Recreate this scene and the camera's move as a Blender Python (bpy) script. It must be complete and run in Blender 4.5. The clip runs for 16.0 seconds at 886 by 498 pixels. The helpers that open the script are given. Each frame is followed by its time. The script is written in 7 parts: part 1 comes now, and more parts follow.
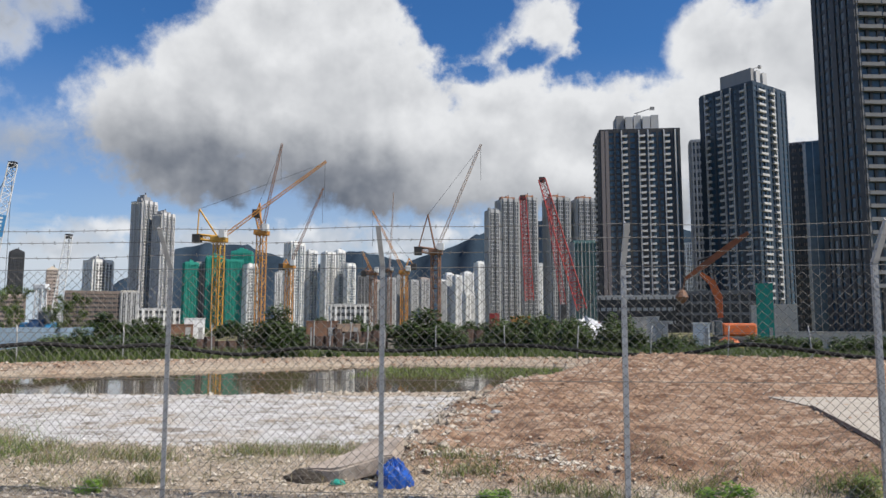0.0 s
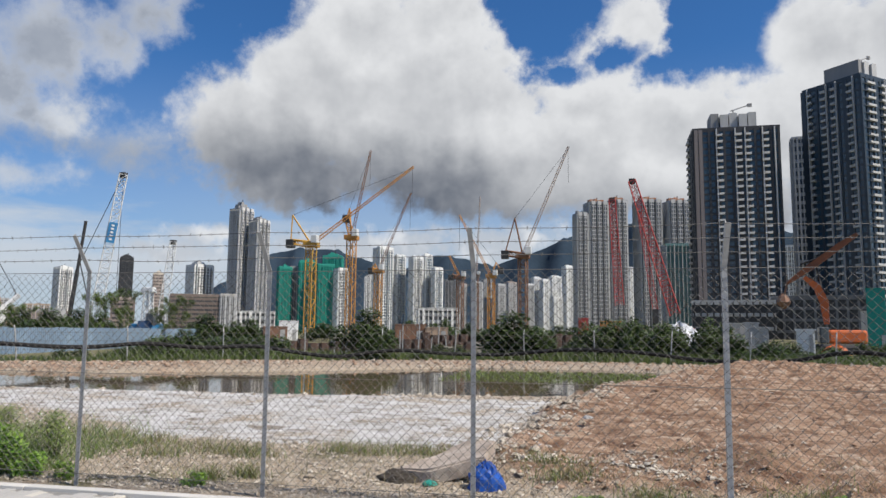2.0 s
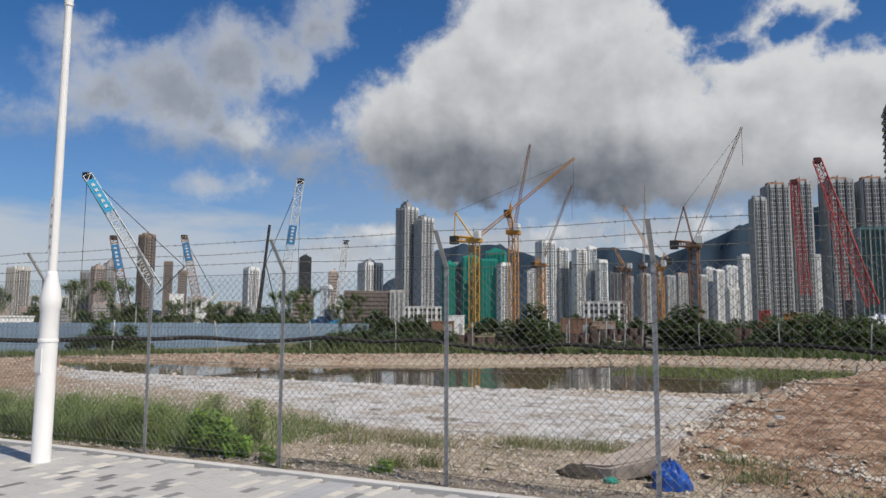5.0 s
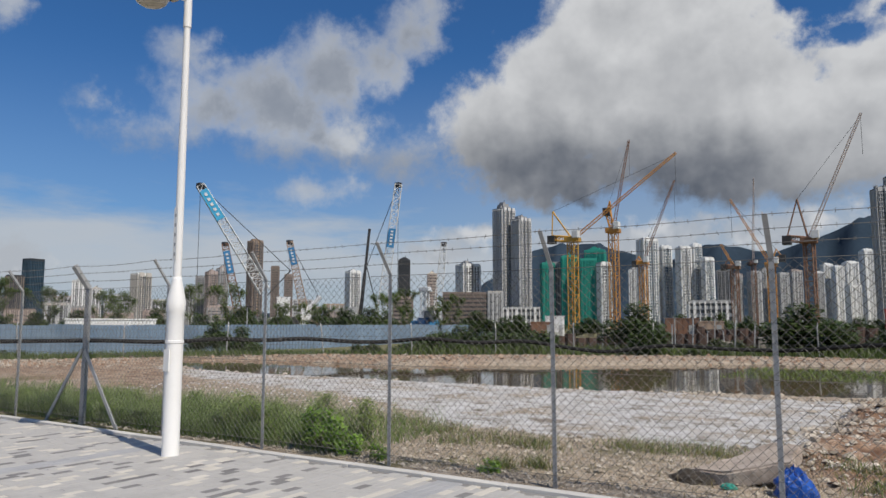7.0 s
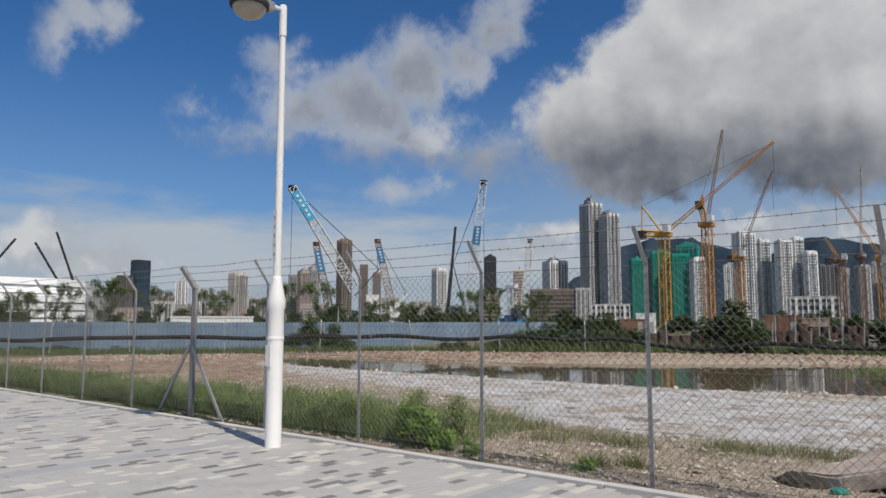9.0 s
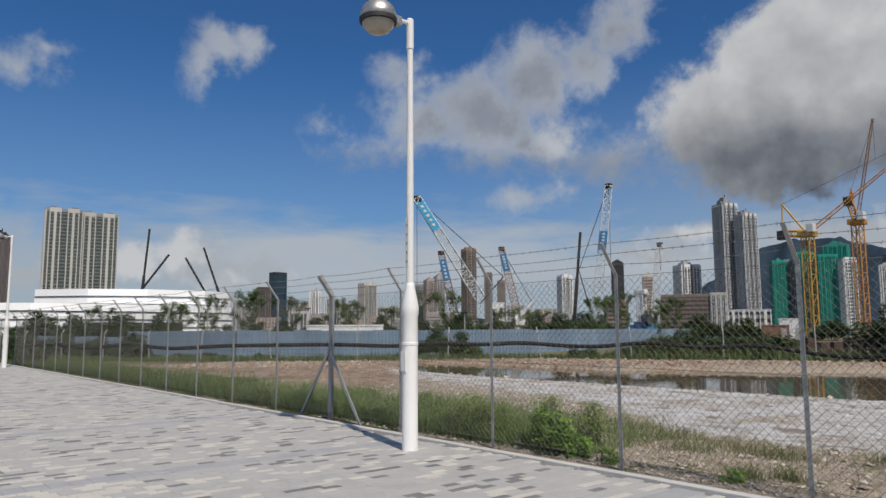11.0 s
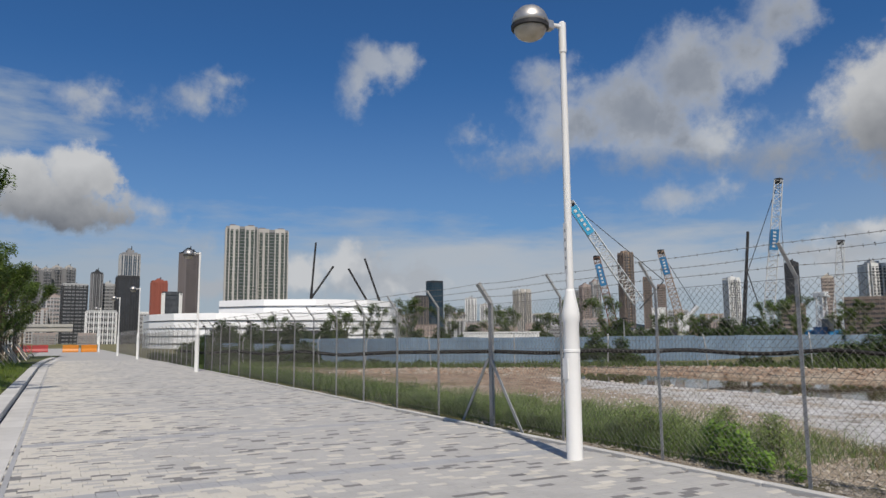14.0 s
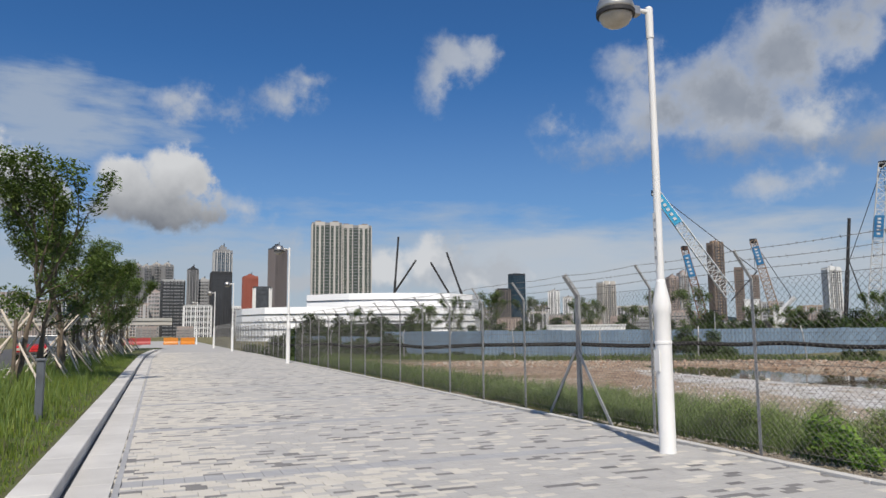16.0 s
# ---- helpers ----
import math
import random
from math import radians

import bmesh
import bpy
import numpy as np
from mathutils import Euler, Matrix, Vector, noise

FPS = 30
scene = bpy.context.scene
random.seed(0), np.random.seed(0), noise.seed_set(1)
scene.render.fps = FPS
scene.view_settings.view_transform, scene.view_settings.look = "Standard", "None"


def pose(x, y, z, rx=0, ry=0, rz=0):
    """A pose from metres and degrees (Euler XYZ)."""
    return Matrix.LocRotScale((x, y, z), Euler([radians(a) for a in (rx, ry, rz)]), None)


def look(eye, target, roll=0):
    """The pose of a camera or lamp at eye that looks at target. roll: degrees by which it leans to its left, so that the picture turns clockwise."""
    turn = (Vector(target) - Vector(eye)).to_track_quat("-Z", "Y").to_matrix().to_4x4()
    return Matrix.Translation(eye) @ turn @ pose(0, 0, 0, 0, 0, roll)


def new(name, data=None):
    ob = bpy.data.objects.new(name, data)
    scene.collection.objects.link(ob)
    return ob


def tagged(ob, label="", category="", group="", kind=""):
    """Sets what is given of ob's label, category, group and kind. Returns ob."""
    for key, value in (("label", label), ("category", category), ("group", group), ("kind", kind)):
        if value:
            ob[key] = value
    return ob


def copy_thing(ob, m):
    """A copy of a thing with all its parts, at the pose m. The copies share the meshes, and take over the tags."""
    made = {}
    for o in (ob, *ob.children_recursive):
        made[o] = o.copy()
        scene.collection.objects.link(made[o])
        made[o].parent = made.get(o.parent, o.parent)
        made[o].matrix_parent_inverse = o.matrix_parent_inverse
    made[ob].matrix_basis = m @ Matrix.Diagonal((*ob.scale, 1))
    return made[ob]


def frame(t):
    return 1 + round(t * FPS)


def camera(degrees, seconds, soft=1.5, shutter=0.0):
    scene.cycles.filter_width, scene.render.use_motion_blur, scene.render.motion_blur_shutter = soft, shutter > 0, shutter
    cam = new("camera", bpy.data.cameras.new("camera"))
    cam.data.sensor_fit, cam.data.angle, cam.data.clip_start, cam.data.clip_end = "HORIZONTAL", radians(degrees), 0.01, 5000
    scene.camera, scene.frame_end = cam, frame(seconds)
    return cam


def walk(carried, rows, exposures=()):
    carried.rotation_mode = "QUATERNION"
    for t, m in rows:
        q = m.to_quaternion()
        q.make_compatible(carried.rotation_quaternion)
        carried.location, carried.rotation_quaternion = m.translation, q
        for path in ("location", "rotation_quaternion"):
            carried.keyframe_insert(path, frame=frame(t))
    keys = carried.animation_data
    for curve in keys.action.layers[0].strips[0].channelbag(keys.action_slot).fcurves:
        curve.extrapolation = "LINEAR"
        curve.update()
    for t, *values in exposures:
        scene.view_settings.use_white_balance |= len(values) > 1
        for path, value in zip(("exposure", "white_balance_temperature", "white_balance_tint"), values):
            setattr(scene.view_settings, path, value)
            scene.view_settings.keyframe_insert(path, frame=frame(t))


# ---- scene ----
cam = camera(63.57, 16.0)
# seconds, x, y, z, yaw, pitch, roll
ROWS = [
    (0.0, 0.000, 0.000, 1.580, 4.91, 6.22, -0.03),
    (0.5, -0.006, -0.001, 1.572, 6.71, 6.34, -0.05),
    (1.0, -0.006, 0.002, 1.577, 8.35, 6.32, -0.51),
    (1.5, -0.023, 0.041, 1.570, 9.83, 6.36, -0.83),
    (2.0, -0.041, 0.009, 1.562, 11.84, 6.51, -0.54),
    (2.5, -0.044, -0.009, 1.563, 13.90, 6.67, -0.32),
    (3.0, -0.059, -0.031, 1.568, 16.13, 6.58, -0.23),
    (3.5, -0.076, -0.022, 1.569, 18.64, 6.42, -0.25),
    (6.0, -0.174, -0.073, 1.565, 28.92, 5.89, -0.13),
    (6.5, -0.180, -0.084, 1.567, 31.07, 5.98, -0.01),
    (7.0, -0.194, -0.104, 1.565, 32.70, 6.01, -0.05),
    (7.5, -0.191, -0.125, 1.570, 34.88, 5.94, -0.25),
    (8.0, -0.191, -0.150, 1.568, 36.58, 5.92, -0.19),
    (10.5, -0.256, -0.217, 1.538, 46.40, 6.07, 0.18),
    (11.0, -0.274, -0.233, 1.529, 49.57, 6.44, 0.29),
    (11.5, -0.278, -0.248, 1.535, 52.06, 6.70, 0.55),
    (12.0, -0.289, -0.249, 1.534, 54.55, 6.90, 0.85),
    (12.5, -0.296, -0.252, 1.537, 56.24, 6.86, 0.73),
    (13.0, -0.295, -0.264, 1.538, 58.12, 6.98, 0.61),
    (13.5, -0.304, -0.276, 1.532, 60.00, 7.06, 0.65),
    (14.0, -0.312, -0.285, 1.532, 61.91, 7.06, 0.47),
    (14.5, -0.285, -0.307, 1.529, 63.37, 6.82, 0.14),
    (15.0, -0.305, -0.312, 1.522, 64.98, 6.68, 0.29),
    (15.5, -0.283, -0.344, 1.514, 66.94, 6.58, 0.62),
    (16.0, -0.280, -0.377, 1.514, 68.47, 6.57, 0.51),
]
walk(cam, [(t, pose(x, y, z, 90 + pitch, roll, yaw)) for t, x, y, z, yaw, pitch, roll in ROWS],
     [(0.0, 0.35), (3.5, 0.15), (6.5, -0.05), (8.0, -0.08), (11.0, -0.22), (14.5, -0.16), (16.0, 0.01)])

# ---- sky, clouds and sun ----
SUN_AZ, SUN_EL = -106.0, 50.0        # degrees, left of +y positive; elevation


def build_world():
    world = bpy.data.worlds.new("sky")
    scene.world = world
    world.use_nodes = True
    nt = world.node_tree
    nt.nodes.clear()
    N, L = nt.nodes.new, nt.links.new

    def put(sock, v):
        if isinstance(v, bpy.types.NodeSocket):
            L(v, sock)
        elif v is not None:
            sock.default_value = v

    def m(op, a, b=None, c=None, clamp=False):
        n = N("ShaderNodeMath")
        n.operation, n.use_clamp = op, clamp
        for i, v in enumerate((a, b, c)):
            put(n.inputs[i], v)
        return n.outputs[0]

    def vm(op, a, b=None):
        n = N("ShaderNodeVectorMath")
        n.operation = op
        put(n.inputs[0], a)
        put(n.inputs[1], b)
        return n.outputs["Value"] if op == "LENGTH" else n.outputs[0]

    def rng(v, a, b, lo=0.0, hi=1.0, smooth=True):
        n = N("ShaderNodeMapRange")
        n.interpolation_type = "SMOOTHSTEP" if smooth else "LINEAR"
        for i, x in enumerate((v, a, b, lo, hi)):
            put(n.inputs[i], x)
        return n.outputs[0]

    def mix(f, a, b):
        n = N("ShaderNodeMix")
        n.data_type = "RGBA"
        put(n.inputs[0], f)
        put(n.inputs[6], a)
        put(n.inputs[7], b)
        return n.outputs[2]

    def fbm(vec, scale, detail=6.0, rough=0.55):
        n = N("ShaderNodeTexNoise")
        put(n.inputs["Vector"], vec)
        n.inputs["Scale"].default_value = scale
        n.inputs["Detail"].default_value = detail
        n.inputs["Roughness"].default_value = rough
        return n.outputs["Fac"], n.outputs["Color"]

    way = N("ShaderNodeTexCoord").outputs["Generated"]
    sep = N("ShaderNodeSeparateXYZ")
    L(way, sep.inputs[0])
    az = m("MULTIPLY", m("ARCTAN2", m("MULTIPLY", sep.outputs[0], -1.0), sep.outputs[1]), 180 / math.pi)
    el = m("MULTIPLY", m("ARCSINE", sep.outputs[2]), 180 / math.pi)
    com = N("ShaderNodeCombineXYZ")
    L(az, com.inputs[0])
    L(el, com.inputs[1])
    wide, wide_c = fbm(way, 7.0, 4.0, 0.55)
    fine, fine_c = fbm(way, 24.0, 6.0, 0.6)
    tiny, _ = fbm(way, 60.0, 6.0, 0.62)
    bend = vm("MULTIPLY", vm("SUBTRACT", wide_c, (0.5, 0.5, 0.5)), (5.0, 4.0, 0.0))
    bend2 = vm("MULTIPLY", vm("SUBTRACT", fine_c, (0.5, 0.5, 0.5)), (2.2, 2.0, 0.0))
    at = vm("ADD", vm("ADD", com.outputs[0], bend), bend2)

    def heap(blobs, where, soft=0.8):
        """How deep, in degrees, a direction lies inside a union of ellipses."""
        total = None
        for a, e, ra, re in blobs:
            d = vm("LENGTH", vm("MULTIPLY", vm("SUBTRACT", where, (a, e, 0.0)), (1 / ra, 1 / re, 0.0)))
            v = m("MULTIPLY", m("SUBTRACT", 1.0, d), min(ra, re))
            total = v if total is None else m("SMOOTH_MAX", total, v, soft)
        return total

    # clouds: azimuth, elevation, half width, half height
    GREAT = [(27.2, 15.5, 6.5, 4.5), (21.0, 18.1, 8.4, 6.2), (12.5, 17.7, 10.4, 6.6), (8.8, 12.6, 11.8, 3.8), (23.5, 12.2, 8.0, 3.0), (18.6, 22.8, 6.6, 4.4),
             (-0.5, 18.2, 5.1, 4.2), (-3.6, 23.4, 3.4, 3.4), (-1.0, 21.6, 3.6, 2.6), (0.9, 13.4, 10.9, 5.0), (-7.2, 14.5, 7.0, 5.2), (-9.3, 10.0, 6.9, 3.9), (-17.4, 20.3, 4.8, 4.6),
             (-15.8, 14.7, 8.1, 5.0), (-24.0, 19.0, 6.5, 6.5), (12.0, 24.5, 4.6, 3.6)]
    LONG = [(52.3, 20.0, 2.4, 1.9), (50.9, 16.6, 4.6, 2.7), (45.7, 17.2, 5.7, 3.6), (41.7, 19.6, 3.8, 3.6), (37.6, 20.2, 3.2, 2.7), (35.2, 23.0, 2.8, 3.0), (33.6, 25.6, 2.2, 2.6),
            (43.0, 14.4, 6.4, 2.2), (54.4, 14.6, 4.0, 1.3), (36.0, 13.0, 4.4, 2.0)]
    PUFFS = [(67.4, 21.4, 2.6, 1.8), (65.0, 21.9, 2.0, 1.6), (69.0, 19.6, 1.7, 2.2), (81.3, 18.1, 3.0, 1.2), (79.6, 19.0, 1.5, 1.0), (89.4, 17.3, 2.0, 1.4), (86.0, 16.9, 1.8, 0.6),
             (43.8, 10.4, 3.2, 1.1), (40.3, 11.0, 1.5, 0.9), (40.3, 14.9, 1.7, 1.2), (84.2, 10.0, 3.0, 0.9), (80.7, 7.5, 1.2, 0.8), (59.2, 16.3, 1.6, 0.8)]
    TALL = [(92.7, 10.8, 2.4, 2.2), (88.8, 11.8, 2.6, 2.4), (90.8, 9.4, 4.4, 2.4), (93.8, 8.7, 1.9, 1.2), (99.0, 9.6, 3.2, 2.4), (102, 11, 4, 3)]
    BANK = [(69.6, 5.6, 2.6, 2.2), (67.4, 4.6, 3.2, 1.8), (63.6, 4.8, 2.6, 1.6), (73.5, 4.6, 3.0, 1.6), (30.6, 7.2, 3.0, 1.3), (33.5, 5.9, 4.2, 1.2), (17.7, 6.8, 9.0, 1.8), (6.5, 7.2, 6.0, 1.6), (-8, 7, 9, 3),
            (80, 4.0, 4.0, 1.4)]
    ragged = m("ADD", m("MULTIPLY", m("SUBTRACT", fine, 0.5), 4.2), m("MULTIPLY", m("SUBTRACT", tiny, 0.5), 1.8))
    deep = heap(GREAT, at)
    gap = heap([(-1.7, 21.5, 1.7, 1.0), (2.0, 20.4, 1.6, 0.6), (-7.9, 22.8, 1.3, 2.8), (-9.2, 25.0, 2.0, 2.4)], at, 0.3)
    deep = m("MINIMUM", deep, m("MULTIPLY", gap, -1.3))
    rest = m("MULTIPLY", m("SUBTRACT", m("MULTIPLY", wide, 1.6), 0.86), 9.0)
    beyond = m("MAXIMUM", rng(az, -26.0, -48.0), rng(az, 106.0, 125.0))
    above = rng(el, 28.0, 40.0)
    deep = m("MAXIMUM", deep, m("SUBTRACT", rest, m("MULTIPLY", m("SUBTRACT", 1.0, m("MAXIMUM", beyond, above)), 9.0)))
    great = m("ADD", deep, m("MULTIPLY", ragged, 0.8))
    tall = m("ADD", heap(TALL, at), m("MULTIPLY", ragged, 0.6))
    long = m("ADD", heap(LONG, at), m("MULTIPLY", ragged, 0.9))
    puffs = m("ADD", heap(PUFFS, at), m("MULTIPLY", ragged, 0.7))
    cover_great = m("MAXIMUM", rng(great, -0.3, 1.3), rng(tall, -0.2, 0.9))
    cover_long = m("MULTIPLY", rng(long, -0.7, 2.4), 0.90)
    cover_puffs = m("MULTIPLY", rng(puffs, -0.5, 1.5), 0.78)

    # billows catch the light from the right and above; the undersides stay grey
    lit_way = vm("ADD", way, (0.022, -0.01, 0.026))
    relief = m("SUBTRACT", fbm(way, 9.0, 4.0, 0.55)[0], fbm(lit_way, 9.0, 4.0, 0.55)[0])
    under = heap([(25.0, 12.2, 7.5, 3.2), (17.0, 10.4, 12.5, 3.9), (6.0, 9.2, 7.0, 1.6), (-6, 8.5, 8.0, 1.3), (90.8, 7.6, 5.2, 1.6), (100, 8.0, 4.0, 1.6)], vm("ADD", com.outputs[0], bend2), 1.5)
    dark = m("MULTIPLY", rng(m("ADD", under, m("MULTIPLY", ragged, 0.18)), -4.2, 3.4), m("ADD", 0.78, m("MULTIPLY", wide, 0.4)), clamp=True)
    body = m("MULTIPLY", rng(great, 0.4, 5.0), 0.27)
    grey = m("ADD", m("MAXIMUM", dark, body), m("MULTIPLY", relief, -0.85), clamp=True)
    cloud = mix(grey, (0.625, 0.635, 0.65, 1), (0.115, 0.132, 0.165, 1))
    grey_long = m("ADD", m("MULTIPLY", rng(long, 0.2, 3.0), 0.62), m("MULTIPLY", relief, -0.8), clamp=True)
    grey_long = m("MAXIMUM", grey_long, m("MULTIPLY", rng(el, 16.0, 12.5), 0.62))
    bright = heap([(40.3, 14.9, 1.9, 1.3), (43.8, 10.4, 3.6, 1.4)], at, 0.3)
    grey_long = m("MULTIPLY", grey_long, rng(bright, 0.6, -0.6))
    cloud_long = mix(grey_long, (0.56, 0.585, 0.62, 1), (0.17, 0.195, 0.24, 1))
    cloud_puffs = mix(m("ADD", 0.25, m("MULTIPLY", relief, -0.9), clamp=True), (0.56, 0.585, 0.62, 1), (0.22, 0.26, 0.32, 1))

    sky = N("ShaderNodeTexSky")
    sky.sky_type = "NISHITA"
    sky.sun_disc = False
    sky.sun_elevation = radians(SUN_EL)
    sky.sun_rotation = radians(-SUN_AZ)
    sky.air_density, sky.dust_density, sky.ozone_density = 1.0, 0.3, 2.5
    blue = vm("MULTIPLY", sky.outputs[0], (0.029, 0.059, 0.090))
    # veil of haze and thin streaks low down, thicker to the right
    flat = N("ShaderNodeMapping")
    flat.inputs["Scale"].default_value = (1.0, 1.0, 5.0)
    L(way, flat.inputs[0])
    strands, _ = fbm(flat.outputs[0], 6.0, 7.0, 0.6)
    low = m("ADD", el, m("MULTIPLY", m("SUBTRACT", strands, 0.5), -9.0))
    veil = m("MULTIPLY", rng(low, 12.0, 4.5), 0.88)
    veil = m("MAXIMUM", veil, m("MULTIPLY", rng(el, 22.0, 2.0), m("ADD", 0.26, m("MULTIPLY", rng(az, 55.0, 15.0), 0.40))))
    thin = m("ADD", heap([(96.7, 14.4, 7.5, 2.8), (92.6, 15.5, 4.0, 2.0), (99, 15.7, 5.0, 3.0), (92, 7.5, 9, 3.0)], at), m("MULTIPLY", m("SUBTRACT", strands, 0.5), 9.0))
    veil = m("MAXIMUM", veil, m("MULTIPLY", rng(thin, -1.2, 2.8), 0.72))
    out = mix(veil, blue, (0.415, 0.47, 0.535, 1))
    sheet = m("ADD", heap([(59, 5.2, 11.0, 2.8), (45, 5.4, 10.0, 2.6), (34, 5.0, 8.0, 2.2)], com.outputs[0], 1.0), m("MULTIPLY", m("SUBTRACT", strands, 0.5), 4.0))
    out = mix(m("MULTIPLY", rng(sheet, -0.6, 1.6), 0.62), out, (0.52, 0.555, 0.60, 1))
    bank = m("MULTIPLY", rng(m("ADD", heap(BANK, at), m("MULTIPLY", ragged, 0.6)), -0.2, 1.0), 0.85)
    out = mix(bank, out, mix(rng(relief, -0.08, 0.08), (0.44, 0.47, 0.515, 1), (0.66, 0.665, 0.675, 1)))
    out = mix(cover_puffs, out, cloud_puffs)
    out = mix(cover_long, out, cloud_long)
    out = mix(cover_great, out, cloud)
    bg = N("ShaderNodeBackground")
    L(out, bg.inputs[0])
    bg.inputs[1].default_value = 1.0
    o = N("ShaderNodeOutputWorld")
    L(bg.outputs[0], o.inputs[0])


build_world()
sun = new("sun", bpy.data.lights.new("sun", "SUN"))
sun.data.energy, sun.data.angle, sun.data.color = 4.4, radians(0.6), (1.0, 0.91, 0.79)
_sa, _se = radians(SUN_AZ), radians(SUN_EL)
sun.matrix_world = look((-math.sin(_sa) * math.cos(_se) * 100, math.cos(_sa) * math.cos(_se) * 100, math.sin(_se) * 100), (0, 0, 0))

# ---- materials ----
def material(name, color, color2=None, rough=0.8, metal=0.0, scale=4.0, fine=60.0, bump=0.15, amount=0.5, spread=0.06, streak=1.0, spec=0.5):
    """A surface that varies at two scales, with fine relief and a slight difference from piece to piece."""
    mat = bpy.data.materials.new(name)
    mat.use_nodes = True
    nt = mat.node_tree
    N, L = nt.nodes.new, nt.links.new
    b = nt.nodes["Principled BSDF"]
    color2 = color2 or tuple(c * 0.7 for c in color)
    tc = N("ShaderNodeTexCoord")
    mp = N("ShaderNodeMapping")
    mp.inputs["Scale"].default_value = (1, 1, streak)
    geo = N("ShaderNodeNewGeometry")
    L(geo.outputs["Position"], mp.inputs[0])
    n1, n2 = N("ShaderNodeTexNoise"), N("ShaderNodeTexNoise")
    for n, s in ((n1, scale), (n2, fine)):
        L(mp.outputs[0], n.inputs["Vector"])
        n.inputs["Scale"].default_value, n.inputs["Detail"].default_value = s, 5.0
    info = N("ShaderNodeObjectInfo")
    a = N("ShaderNodeMath")
    a.operation = "MULTIPLY_ADD"
    L(n2.outputs["Fac"], a.inputs[0])
    a.inputs[1].default_value = 0.6
    L(n1.outputs["Fac"], a.inputs[2])
    r = N("ShaderNodeMapRange")
    L(a.outputs[0], r.inputs[0])
    r.inputs[1].default_value, r.inputs[2].default_value, r.inputs[4].default_value = 0.55, 1.05, amount * 2
    mx = N("ShaderNodeMix")
    mx.data_type = "RGBA"
    L(r.outputs[0], mx.inputs[0])
    mx.inputs[6].default_value, mx.inputs[7].default_value = (*color, 1), (*color2, 1)
    hs = N("ShaderNodeHueSaturation")
    v = N("ShaderNodeMapRange")
    L(info.outputs["Random"], v.inputs[0])
    v.inputs[3].default_value, v.inputs[4].default_value = 1 - spread, 1 + spread
    L(v.outputs[0], hs.inputs["Value"])
    L(mx.outputs[2], hs.inputs["Color"])
    L(hs.outputs[0], b.inputs["Base Color"])
    b.inputs["Roughness"].default_value, b.inputs["Metallic"].default_value = rough, metal
    b.inputs["Specular IOR Level"].default_value = spec
    if bump:
        bp = N("ShaderNodeBump")
        bp.inputs["Strength"].default_value, bp.inputs["Distance"].default_value = bump, 0.02
        L(a.outputs[0], bp.inputs["Height"])
        L(bp.outputs[0], b.inputs["Normal"])
    return mat


def leaf_material(name, c1, c2, rough=0.55, translucent=0.25):
    mat = bpy.data.materials.new(name)
    mat.use_nodes = True
    nt = mat.node_tree
    N, L = nt.nodes.new, nt.links.new
    b = nt.nodes["Principled BSDF"]
    geo, ob = N("ShaderNodeNewGeometry"), N("ShaderNodeObjectInfo")
    ramp = N("ShaderNodeMix")
    ramp.data_type = "RGBA"
    L(geo.outputs["Random Per Island"], ramp.inputs[0])
    ramp.inputs[6].default_value, ramp.inputs[7].default_value = (*c1, 1), (*c2, 1)
    hs = N("ShaderNodeHueSaturation")
    v = N("ShaderNodeMapRange")
    L(ob.outputs["Random"], v.inputs[0])
    v.inputs[3].default_value, v.inputs[4].default_value = 0.8, 1.2
    L(v.outputs[0], hs.inputs["Value"])
    L(ramp.outputs[2], hs.inputs["Color"])
    L(hs.outputs[0], b.inputs["Base Color"])
    b.inputs["Roughness"].default_value = rough
    tr = N("ShaderNodeBsdfTranslucent")
    L(hs.outputs[0], tr.inputs[0])
    ms = N("ShaderNodeMixShader")
    ms.inputs[0].default_value = translucent
    L(b.outputs[0], ms.inputs[1])
    L(tr.outputs[0], ms.inputs[2])
    L(ms.outputs[0], nt.nodes["Material Output"].inputs[0])
    return mat


GALV = material("galvanised_steel", (0.43, 0.435, 0.435), (0.31, 0.315, 0.315), rough=0.55, metal=0.3, scale=9, fine=120, bump=0.05)
WIRE = material("fence_wire", (0.17, 0.165, 0.155), (0.11, 0.105, 0.098), rough=0.85, metal=0.0, bump=0)
WHITE_PAINT = material("white_paint", (0.80, 0.80, 0.79), (0.70, 0.70, 0.68), rough=0.4, scale=3, bump=0.02, amount=0.3)
CONCRETE = material("concrete", (0.50, 0.49, 0.46), (0.36, 0.35, 0.33), scale=2, fine=40, rough=0.9)
DARK_STEEL = material("dark_steel", (0.05, 0.05, 0.055), (0.03, 0.03, 0.03), rough=0.6, metal=0.3)
RUBBER = material("black_hose", (0.012, 0.012, 0.013), (0.02, 0.02, 0.02), rough=0.7, spec=0.15)


# ---- small building tools ----
def part(name, bm, mat, parent=None, label="", smooth=False):
    """Links a bmesh as one mesh object, under a parent if given."""
    me = bpy.data.meshes.new(name)
    bm.to_mesh(me)
    bm.free()
    me.materials.append(mat)
    if smooth:
        me.polygons.foreach_set("use_smooth", [True] * len(me.polygons))
    ob = new(name, me)
    if parent:
        ob.parent = parent
    if label:
        tagged(ob, label)
    return ob


def share(name, ob, loc, parent, rot=(0, 0, 0), scale=(1, 1, 1)):
    """Another object on the mesh of ob."""
    o = new(name, ob if isinstance(ob, bpy.types.Mesh) else ob.data)
    o.parent = parent
    o.location, o.rotation_euler, o.scale = loc, rot, scale
    return o


